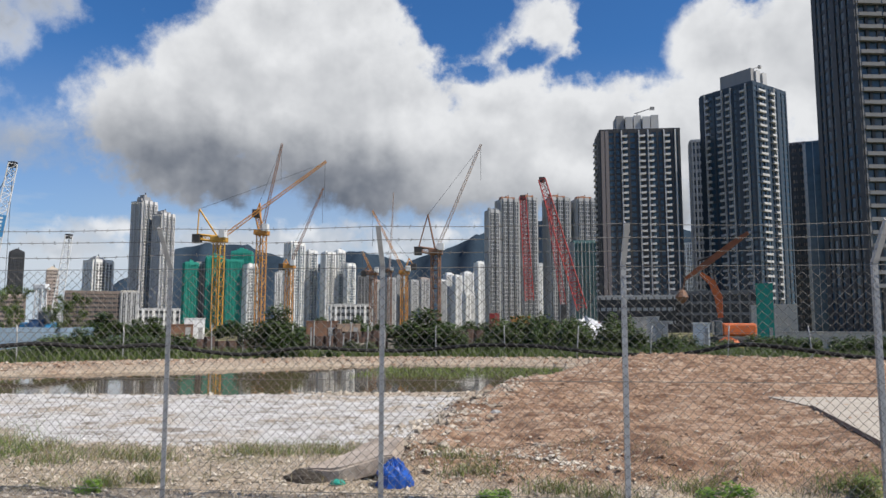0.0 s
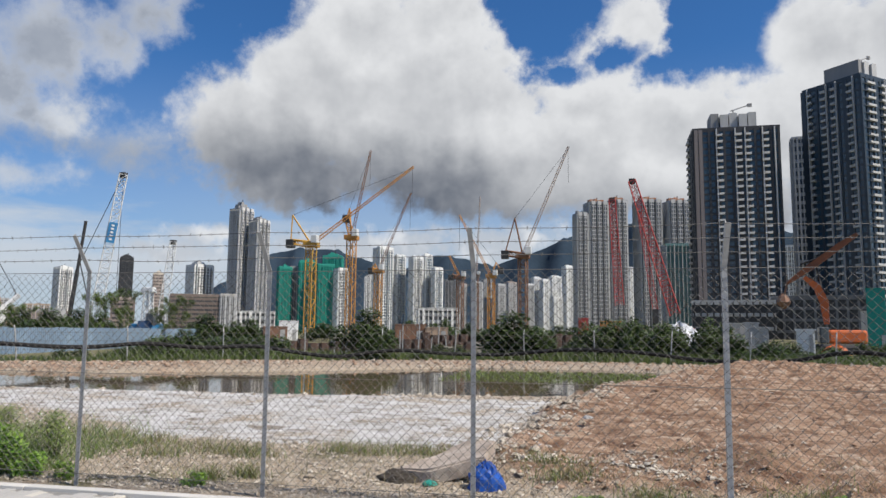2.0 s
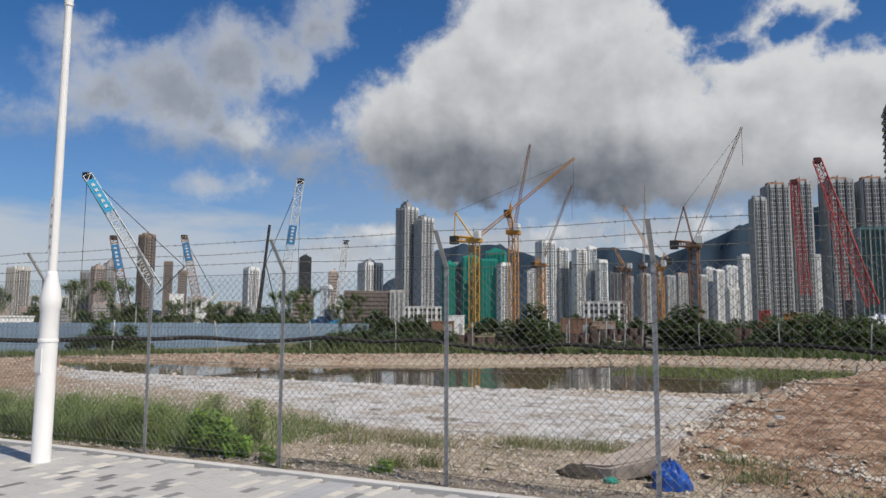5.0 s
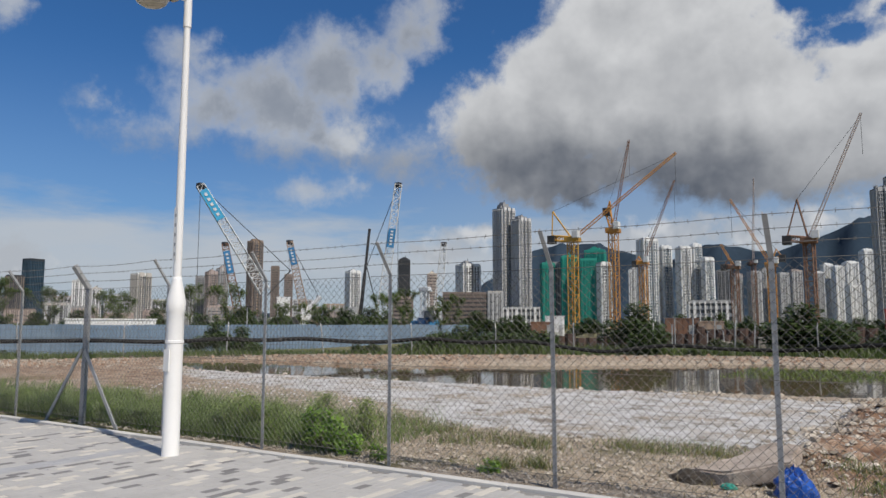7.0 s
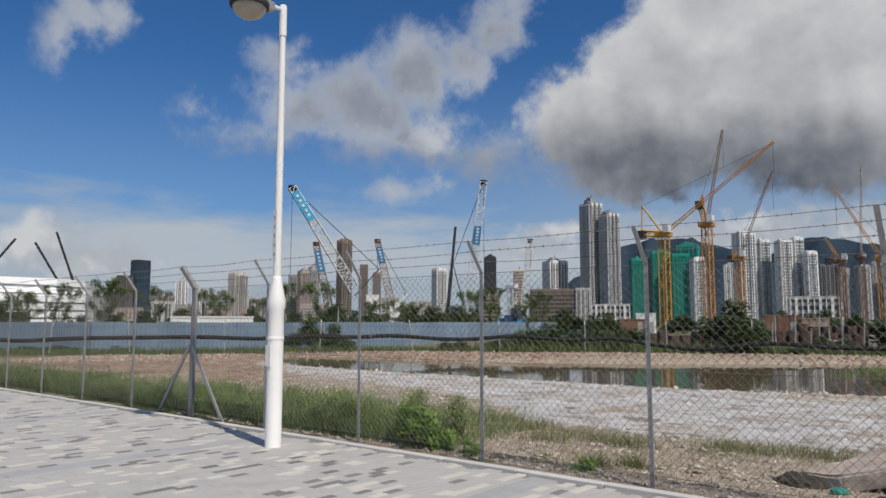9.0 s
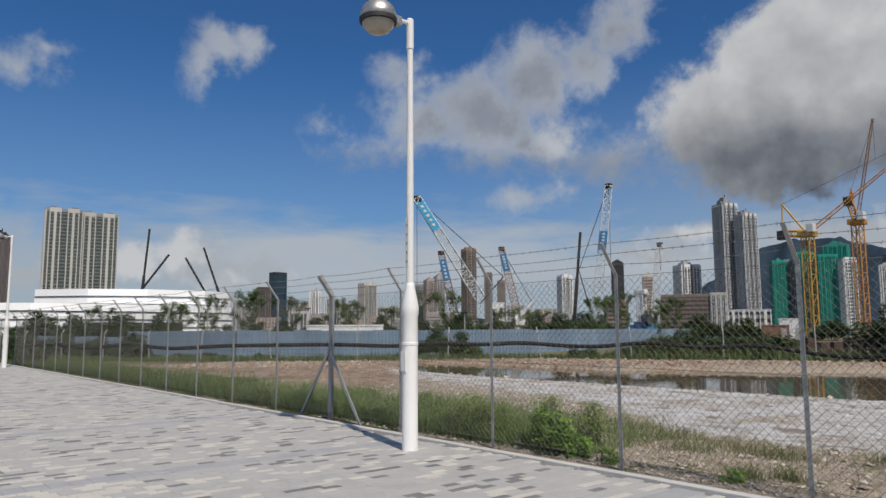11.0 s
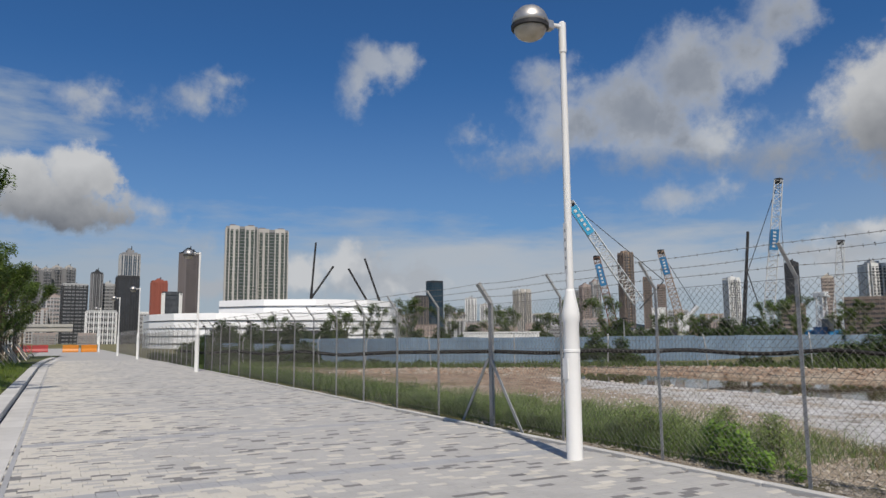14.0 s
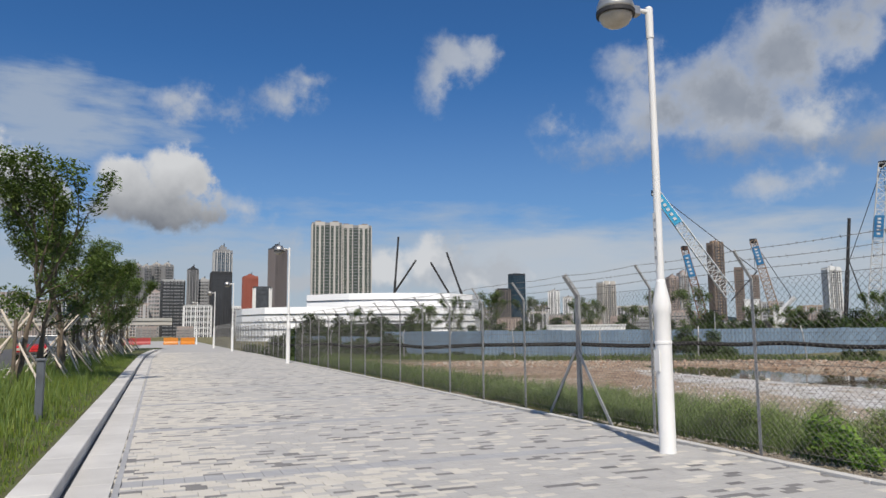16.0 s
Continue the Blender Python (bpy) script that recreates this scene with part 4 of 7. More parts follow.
# tall pair and its neighbours
tower("tall grey apartment tower with a curved crown", 28.68, 9.13, 26.93, 500, GLASS_FAR, F_GREY, F_PALE, 40, 5, 40, 0.25, 0.3, 0.9, 0.45, 0.05, -0.05, bays=3)
tower("tall grey apartment tower with a round top", 27.21, 8.30, 25.66, 492, GLASS_FAR, F_GREY, F_PALE, 40, 5, 38, 0.25, 0.3, 0.9, 0.5, 0.035, bays=3)
tower("low pale building at the foot of towers", 27.96, 1.26, 24.99, 470, GLASS_FAR, F_LIGHT, F_WHITE, 0, 8, 3, 0.5, 0.3, 0.3, crown=0, name="low_building")
tower("pale apartment block with brown recess", 31.66, 4.69, 29.74, 520, GLASS_FAR, F_LIGHT, F_WHITE, 30, 5, 24, 0.4, 0.4, 0.8, 0.4, 0.06, -0.1, bays=2)
tower("dark slim office tower", 36.24, 5.07, 35.40, 480, GLASS_FAR, F_CHAR, F_CHAR, 6, 3, 22, 0.4, 0.3, 0.8, 0.6, 0.04)
tower("wide brown block with white window bands", 32.66, 2.44, 29.04, 400, GLASS_FAR, F_BROWN, F_BROWN, 0, 24, 9, 0.55, 0.2, 0.3, crown=0, name="office_block")
tower("pale end block beside the brown one", 29.07, 2.52, 28.01, 398, GLASS_FAR, F_STONE, F_LIGHT, 0, 3, 9, 0.6, 0.5, 0.8, crown=0, name="office_block")
tower("brown low block with pale stripes", 36.61, 2.08, 35.17, 390, GLASS_FAR, F_PINK, F_BROWN, 0, 5, 8, 0.5, 0.3, 0.6, crown=0, name="office_block")
tower("small beige block beside the cranes", 33.93, 3.96, 33.23, 560, GLASS_FAR, F_BEIGE, F_PINK, 0, 3, 18, 0.5, 0.4, crown=0.5)

# green-netted blocks under construction
tower("apartment tower wrapped in green scaffold net", 24.92, 4.73, 23.83, 420, F_NET, F_NET, F_NET, 10, 4, 16, 0.12, 0.3, 0.9, crown=0.3, proud=0.25)
tower("grey core of a tower under construction", 23.95, 4.80, 23.26, 424, GLASS_FAR, F_GREY, F_LIGHT, 0, 3, 20, 0.5, 0.5, crown=0)
tower("apartment tower wrapped in green scaffold net", 23.31, 5.25, 21.95, 418, F_NET, F_NET, F_NET, 4, 5, 17, 0.12, 0.3, 0.9, crown=0.4, proud=0.25)
tower("apartment tower wrapped in green scaffold net", 21.94, 5.03, 20.56, 410, F_NET, F_NET, F_NET, 8, 5, 17, 0.12, 0.3, 0.9, crown=0, proud=0.25)
tower("green-topped tower with bare white floors", 21.42, 5.69, 19.82, 428, F_NET, F_NET, F_NET, -6, 5, 18, 0.12, 0.3, 0.9, crown=0.5, proud=0.25)
tower("bare white apartment tower beside green nets", 20.55, 4.71, 19.45, 406, GLASS_FAR, F_LIGHT, F_WHITE, 30, 4, 22, 0.4, 0.45, crown=0, bays=2)

# white estate
tower("white apartment tower with blue-grey windows", 17.47, 6.46, 15.90, 520, GLASS_BLUE, F_WHITE, F_WHITE, 34, 5, 30, 0.35, 0.5, 0.8, 0.5, 0.03, bays=2)
tower("white apartment tower with blue-grey windows", 15.89, 5.87, 14.92, 526, GLASS_BLUE, F_WHITE, F_WHITE, 34, 4, 29, 0.35, 0.5, 0.8, 0.5, 0.02, bays=2)
tower("white apartment tower with narrow windows", 14.61, 5.77, 13.50, 515, GLASS_FAR, F_WHITE, F_WHITE, 34, 4, 29, 0.35, 0.5, 0.8, 0.5, 0.02, bays=2)
tower("white apartment tower with stepped roof", 13.59, 5.92, 12.74, 520, GLASS_BLUE, F_WHITE, F_WHITE, 34, 3, 29, 0.35, 0.5, 0.8, 0.6, 0.03, bays=2)
tower("white apartment tower with blue-grey windows", 12.81, 4.90, 11.92, 512, GLASS_BLUE, F_WHITE, F_WHITE, 34, 3, 26, 0.35, 0.5, 0.8, 0.5, 0.02, bays=2)
tower("pale apartment tower of the estate", 18.11, 4.15, 17.24, 560, GLASS_FAR, F_LIGHT, F_WHITE, 0, 3, 22, 0.4, 0.5)
tower("grey apartment block with dark face", 11.68, 3.97, 10.61, 600, GLASS_FAR, F_GREY, F_GREY, 0, 4, 20, 0.4, 0.4, crown=0)
tower("low white flat-roofed hall", 13.78, 1.67, 10.67, 380, GLASS_FAR, F_LIGHT, F_WHITE, 0, 8, 4, 0.5, 0.25, 0.4, crown=0, name="low_building")
for az_a, el_a, az_b, dist, core, wall in [
        (10.74, 3.66, 9.97, 640, GLASS_FAR, F_PINK), (9.62, 3.80, 8.71, 640, GLASS_FAR, F_LIGHT),
        (8.81, 3.99, 7.99, 660, GLASS_FAR, F_GREY), (7.72, 3.63, 6.86, 650, GLASS_FAR, F_LIGHT),
        (6.95, 3.81, 6.00, 670, GLASS_FAR, F_PINK), (5.27, 3.64, 4.64, 640, GLASS_FAR, F_WHITE)]:
    tower("distant pale apartment block of the estate", az_a, el_a, az_b, dist, core, wall, F_LIGHT, 30, 3, 20, 0.4, 0.4, crown=0.4, crown_h=0.03)
for az_a, el_a, az_b, dist, core, wall in [
        (4.82, 4.18, 4.05, 700, GLASS_BLUE, F_WHITE), (4.14, 4.00, 3.37, 690, GLASS_BLUE, F_WHITE),
        (3.46, 4.27, 2.46, 710, GLASS_BLUE, F_WHITE), (2.37, 5.04, 1.46, 650, GLASS_FAR, F_WHITE),
        (3.37, 2.64, 2.38, 560, GLASS_FAR, F_WHITE), (-2.59, 4.87, -3.21, 600, GLASS_FAR, F_LIGHT)]:
    tower("distant white apartment block of the estate", az_a, el_a, az_b, dist, core, wall, F_WHITE, 30, 3, 22, 0.4, 0.45, crown=0.4, crown_h=0.03)

# district behind the crawler cranes
tower("dark glass office tower with stepped side", 63.22, 4.40, 61.94, 430, GLASS_BLUE, F_CHAR, GLASS_BLUE, 35, 4, 22, 0.15, 0.2, 0.8, 0, 0, name="office_tower")
tower("dark brown lower half of an office tower", 64.18, 3.23, 63.13, 426, GLASS_FAR, F_CHAR, F_BROWN, 8, 4, 17, 0.3, 0.2, 0.8, 0, 0, name="office_tower")
tower("white apartment tower with grey window strips", 56.33, 3.63, 54.91, 480, GLASS_FAR, F_WHITE, F_STONE, 34, 5, 26, 0.4, 0.45, 0.8, 0.5, 0.02, bays=2)
tower("pale slim block near the white tower", 60.10, 3.03, 59.26, 560, GLASS_FAR, F_LIGHT, F_WHITE, 0, 3, 20, 0.4, 0.4)
tower("pale slim block near the white tower", 58.93, 2.51, 58.23, 560, GLASS_FAR, F_STONE, F_WHITE, 0, 3, 18, 0.4, 0.4)
tower("ochre apartment tower behind the white crane", 48.07, 6.34, 46.93, 450, GLASS_FAR, F_OCHRE, F_BROWN, 35, 4, 30, 0.45, 0.4, 0.9, 0.5, 0.03, bays=2)
tower("brown slim apartment tower", 46.22, 4.42, 45.65, 470, GLASS_FAR, F_BROWN, F_BROWN, 0, 2, 26, 0.45, 0.4, crown=0)
tower("brown slim apartment tower", 45.19, 3.81, 44.62, 470, GLASS_FAR, F_PINK, F_BROWN, 0, 2, 24, 0.45, 0.4, crown=0)
tower("pinkish apartment tower with pale strips", 51.11, 3.88, 50.22, 500, GLASS_FAR, F_PINK, F_PINK, 30, 3, 24, 0.45, 0.4, crown=0.5, bays=2)
tower("pinkish apartment tower with pale strips", 50.31, 4.16, 49.45, 510, GLASS_FAR, F_PINK, F_LIGHT, 30, 3, 25, 0.45, 0.4, crown=0.5, bays=2)
tower("grey apartment tower in haze", 51.78, 3.52, 51.02, 520, GLASS_FAR, F_GREY, F_GREY, 0, 3, 22, 0.45, 0.4, crown=0)
tower("grey apartment tower in haze", 52.47, 2.77, 51.72, 520, GLASS_FAR, F_GREY, F_LIGHT, 0, 3, 20, 0.45, 0.4, crown=0)
tower("white apartment tower with a rounded roof", 40.49, 4.13, 39.32, 520, GLASS_FAR, F_WHITE, F_WHITE, 34, 4, 24, 0.4, 0.45, 0.8, 0.5, 0.04, bays=2)
for az_a, el_a, az_b, dist, core, wall in [
        (61.73, 2.37, 61.17, 700, GLASS_FAR, F_LIGHT), (61.19, 1.89, 59.98, 600, GLASS_FAR, F_PINK),
        (57.97, 2.03, 56.31, 640, GLASS_FAR, F_LIGHT), (54.84, 1.74, 52.36, 640, GLASS_FAR, F_STONE),
        (65.84, 2.27, 65.26, 700, GLASS_FAR, F_GREY), (65.23, 1.77, 64.10, 620, GLASS_FAR, F_PINK),
        (42.17, 1.51, 40.38, 620, GLASS_FAR, F_OCHRE), (44.49, 1.85, 43.07, 640, GLASS_FAR, F_LIGHT),
        (63.87, 1.36, 60.18, 520, GLASS_FAR, F_STONE), (36.66, 1.92, 35.40, 430, GLASS_FAR, F_PINK)]:
    tower("low distant block of the old district", az_a, el_a, az_b, dist, core, wall, F_LIGHT, 0, 5, 9, 0.45, 0.4, crown=0.3)

# across the promenade's end
tower("wide beige apartment block with tall window strips", 78.94, 8.51, 76.58, 400, GLASS_TEAL_DARK, F_GREY, F_WARM, 4, 12, 36, 0.3, 0.34, 0.5, 0.96, 0.012, 0, crown_mat=F_BROWN, bays=2, sill=0.08)
tower("wide beige apartment block with tall window strips", 76.76, 8.32, 74.24, 406, GLASS_TEAL_DARK, F_GREY, F_WARM, 4, 12, 36, 0.3, 0.34, 0.5, 0.96, 0.012, 0, crown_mat=F_BROWN, bays=2, sill=0.08)
tower("dark office tower with a pointed crown", 86.36, 6.20, 84.99, 430, GLASS_BLUE, F_GREY, F_LIGHT, 6, 4, 26, 0.2, 0.3, 0.9, 0.4, 0.06, name="office_tower")
tower("black lower wing of an office tower", 86.52, 4.56, 84.99, 420, GLASS_FAR, F_CHAR, F_CHAR, 6, 4, 20, 0.2, 0.3, 0.9, 0, 0, name="office_tower")
tower("dark brown hotel tower with vertical stripes", 82.23, 6.46, 80.85, 400, GLASS_FAR, F_CHAR, F_MAUVE, 30, 6, 26, 0.1, 0.3, 0.9, 0.5, 0.05, name="hotel_tower")
tower("red brick-coloured office block", 84.14, 4.24, 83.04, 380, F_RED, F_RED, F_RED, 10, 4, 18, 0.5, 0.4, 0.9, 0.5, 0.05, name="office_tower")
tower("dark glass block in a white frame", 83.28, 3.42, 82.05, 340, GLASS_FAR, GLASS_FAR, F_WHITE, 0, 1, 9, 0.3, 0.12, 0.8, 0.9, 0.02, name="office_tower")
tower("dark grey slab with pale balconies", 90.00, 3.90, 88.37, 420, GLASS_FAR, F_LIGHT, F_CHAR, 6, 6, 18, 0.35, 0.4, 0.8, 0.4, 0.03, name="office_tower")
tower("grey apartment tower with twin shafts", 88.15, 4.74, 87.42, 440, GLASS_FAR, F_CHAR, F_GREY, 0, 3, 20, 0.4, 0.4)
tower("pale apartment tower with twin shafts", 87.52, 3.94, 86.50, 445, GLASS_FAR, F_LIGHT, F_GREY, 0, 4, 18, 0.4, 0.4)
tower("white low office block", 84.97, 1.94, 83.97, 420, GLASS_FAR, F_WHITE, F_LIGHT, 0, 4, 8, 0.4, 0.4, crown=0, name="low_building")
tower("white low warehouse block", 88.31, 2.02, 86.45, 400, GLASS_FAR, F_LIGHT, F_WHITE, 0, 6, 6, 0.4, 0.3, crown=0, name="low_building")
for az_a, el_a, az_b, dist in [(92.80, 4.80, 92.01, 600), (92.05, 4.94, 91.32, 606), (91.39, 4.88, 90.70, 600), (90.78, 5.02, 89.92, 610), (90.00, 5.04, 89.20, 604)]:
    tower("grey-beige apartment tower of a row", az_a, el_a, az_b, dist, GLASS_FAR, F_STONE, F_GREY, 25, 4, 24, 0.45, 0.4, crown=0.5, crown_h=0.04, bays=2)
for az_a, el_a, az_b, dist in [(90.86, 3.05, 89.85, 480), (94.68, 2.51, 93.20, 560), (98.19, 2.27, 96.46, 520), (100.23, 2.82, 98.56, 500), (93.33, 2.12, 90.83, 470)]:
    tower("pinkish old apartment block", az_a, el_a, az_b, dist, GLASS_FAR, F_PINK, F_LIGHT, 0, 5, 12, 0.45, 0.4, crown=0.3)

# low old blocks filling the foot of the skyline
_r = random.Random(21)
for k in range(28):
    a_ = 34 + 66 * (k + _r.random() * 0.8) / 28
    tower("low weathered block of the old district", a_, _r.uniform(0.35, 1.3), a_ - _r.uniform(0.7, 1.9), _r.uniform(330, 460), GLASS_FAR,
          _r.choice((F_GREY, F_LIGHT, F_PINK, F_BROWN)), _r.choice((F_PINK, F_GREY)), 0, 13, _r.choice((5, 6, 8)), 0.6, 0.45, 0.5, crown=_r.choice((0, 0.3, 0.5)), crown_h=0.1, name="low_building")

# hills: woodland, with the blue of distance haze painted into the base colour
HILL_HAZE = material("wooded_hills_haze_blue", (0.031, 0.05, 0.074), (0.022, 0.037, 0.055), scale=0.006, fine=0.05, bump=0, rough=1.0, spec=0.1)


def ridge(label, dist, pts):
    """A wooded ridge whose skyline passes through the given bearings and elevations."""
    azs, els = np.array(pts[0::2], float), np.array(pts[1::2], float)
    o = np.argsort(azs)
    a = np.linspace(azs.min(), azs.max(), 160)
    e = np.interp(a, azs[o], els[o]) + 0.10 * grid_noise(a * 1.3, a * 0 + dist, 9, 4)
    v, f = [], []
    for k, (fr, dd) in enumerate(((0.0, -600), (0.35, -350), (0.7, -150), (0.92, -40), (1.0, 0), (0.6, 300))):
        for az, el in zip(a, e):
            el2 = max(el, 0.02)
            x, y = polar(az, dist + dd)
            wob = 1 + 0.10 * math.sin(az * 2.1 + k) * (0 < k < 4)
            v.append((x, y, -2 + (dist * math.tan(radians(el2)) + 3) * fr * wob))
    n = len(a)
    for k in range(5):
        for i in range(n - 1):
            f.append((k * n + i, k * n + i + 1, k * n + n + i + 1, k * n + n + i))
    tagged(raw("hill", v, f, HILL_HAZE, smooth=True), label, "hill", kind="structure")


ridge("dark wooded hill with painted blue haze behind the tower blocks", 3000, [31.43, 0.74, 29.70, 3.00, 27.85, 4.17, 25.48, 5.85, 23.55, 6.23, 20.85, 6.36, 18.49, 5.64, 15.86, 4.81, 13.19, 3.50, 8.69, 0.84])
ridge("dark wooded hill with painted blue haze behind the tower blocks", 3300, [18.36, 0.81, 14.98, 4.82, 12.34, 6.07, 10.09, 5.69, 7.82, 5.17, 5.09, 6.08, 1.67, 7.43, -1.28, 8.25, -4.88, 8.63, -9.25, 8.19, -14.05, 7.31, -15.85, 6.72, -21.89, 5.00, -26.59, 2.27])
ridge("low distant hills with painted blue haze above the roofs", 3600, [102.00, 0.16, 100.23, 2.82, 98.21, 2.54, 93.18, 1.92, 84.45, 1.08, 72.25, 1.23, 63.25, 1.06, 53.63, 1.68, 46.36, 0.92, 40.87, -0.29])

# ---- cranes ----
YELLOW = material("crane_yellow", (0.56, 0.32, 0.04), (0.40, 0.22, 0.04), rough=0.5, scale=0.8, fine=5, bump=0)
ORANGE = material("crane_orange", (0.56, 0.27, 0.05), (0.38, 0.17, 0.045), rough=0.5, scale=0.8, fine=5, bump=0)
C_RED = material("crane_red", (0.42, 0.045, 0.042), (0.28, 0.035, 0.035), rough=0.5, scale=0.8, fine=5, bump=0)
C_WHITE = material("crane_white", (0.66, 0.68, 0.70), (0.5, 0.52, 0.54), rough=0.5, scale=0.8, fine=5, bump=0)
C_BLUE = material("crane_blue", (0.03, 0.20, 0.42), (0.02, 0.13, 0.30), rough=0.5, scale=0.8, fine=5, bump=0)
C_NAVY = material("machine_navy", (0.015, 0.06, 0.17), (0.01, 0.04, 0.11), rough=0.5, scale=0.8, fine=5, bump=0)
C_TAN = material("crane_tan", (0.42, 0.31, 0.23), (0.28, 0.2, 0.15), rough=0.6, scale=0.8, fine=5, bump=0)
C_BROWN = material("crane_rust", (0.24, 0.12, 0.07), (0.16, 0.09, 0.06), rough=0.7, scale=0.8, fine=5, bump=0)


def tower_crane(label, dist, maz, mel, jaz, jel, caz, cel, mat, jib_mat=None, wide=2.4, head=None, bays=14):
    """A luffing tower crane: mast at bearing maz up to elevation mel, jib tip and counter-jib end by bearing and elevation."""
    top = sky_pt(maz, mel, dist)
    foot = Vector((top.x, top.y, -1.0))
    tip, tail = sky_pt(jaz, jel, dist), sky_pt(caz, cel, dist)
    t = thing("tower_crane", label, "crane", "tower cranes", m=Matrix.Translation(foot))
    o = foot
    part("mast", lattice(bmesh.new(), foot - o, top - o, wide, wide, max(6, int((top.z + 1) / (wide * 1.2))), 0.09 * wide, up=(0.2, 1, 0)), mat, t)
    part("jib", lattice(bmesh.new(), top - o, tip - o, wide * 0.4, wide * 0.24, bays, 0.04 * wide), jib_mat or mat, t)
    part("counter_jib", lattice(bmesh.new(), top - o, tail - o, wide * 0.7, wide * 0.6, 4, 0.1 * wide), mat, t)
    bm = one_box(-wide * 0.9, wide * 0.9, -wide * 0.9, wide * 0.9, -wide * 0.35, wide * 0.35, bevel=0.2)
    part("slewing_platform", bm, mat, t).location = top - o
    bm = one_box(-wide * 0.4, wide * 0.4, -wide * 0.5, wide * 0.5, -wide * 0.3, wide * 0.7, bevel=0.15)
    part("cab", bm, C_WHITE, t).location = top - o + Vector((wide * 0.8, -wide * 0.8, wide * 0.4))
    bm = one_box(-wide * 0.5, wide * 0.5, -wide * 0.5, wide * 0.5, -wide * 0.8, wide * 0.3, bevel=0.1)
    part("counterweight", bm, DARK_STEEL, t).location = tail - o
    apex = Vector(head) if head is not None else top.lerp(tail, 0.5) + Vector((0, 0, (top - tail).length * 0.9))
    bm = bmesh.new()
    rod(bm, top - o, apex - o, wide * 0.12, n=5)
    rod(bm, tail - o, apex - o, wide * 0.09, n=5)
    part("a_frame", bm, mat, t)
    bm = bmesh.new()
    rod(bm, apex - o, top.lerp(tip, 0.97) - o, 0.05, n=4)
    part("pendant_cable", bm, DARK_STEEL, t)
    hook = top.lerp(tip, 0.99)
    bm = bmesh.new()
    rod(bm, hook - o, hook - o - Vector((0, 0, dist * 0.05)), 0.06, n=4)
    part("hoist_rope", bm, DARK_STEEL, t)
    return t


tower_crane("yellow luffing tower crane beside green-netted blocks", 250, 22.37, 6.66, 14.34, 13.02, 23.98, 6.81, YELLOW, ORANGE, wide=2.6, head=sky_pt(23.90, 8.91, 250), bays=22)
tower_crane("orange tower crane with a steep jib", 300, 19.22, 7.29, 17.84, 14.22, 19.65, 8.90, ORANGE, C_BROWN, wide=2.9, bays=22)
tower_crane("yellow-brown tower crane near white towers", 330, 17.04, 4.70, 14.53, 10.94, 17.60, 4.78, ORANGE, C_BROWN, wide=2.6, bays=18)
tower_crane("small orange tower crane with a low jib", 330, 10.48, 4.25, 11.35, 5.95, 11.20, 4.33, C_BROWN, ORANGE, wide=2.4, bays=8)
tower_crane("orange tower crane in front of the hill", 320, 7.99, 4.35, 10.58, 9.25, 7.23, 4.90, ORANGE, ORANGE, wide=2.5, bays=16)
tower_crane("distant tower crane with a thin raised jib", 480, 9.17, 4.44, 8.91, 10.71, 9.44, 4.52, C_BROWN, F_PINK, wide=2.2, bays=20)
tower_crane("brown tower crane with a long pale jib", 240, 5.46, 5.99, 1.77, 14.52, 6.87, 6.21, C_BROWN, F_PINK, wide=2.5, head=sky_pt(6.10, 8.97, 240), bays=24)


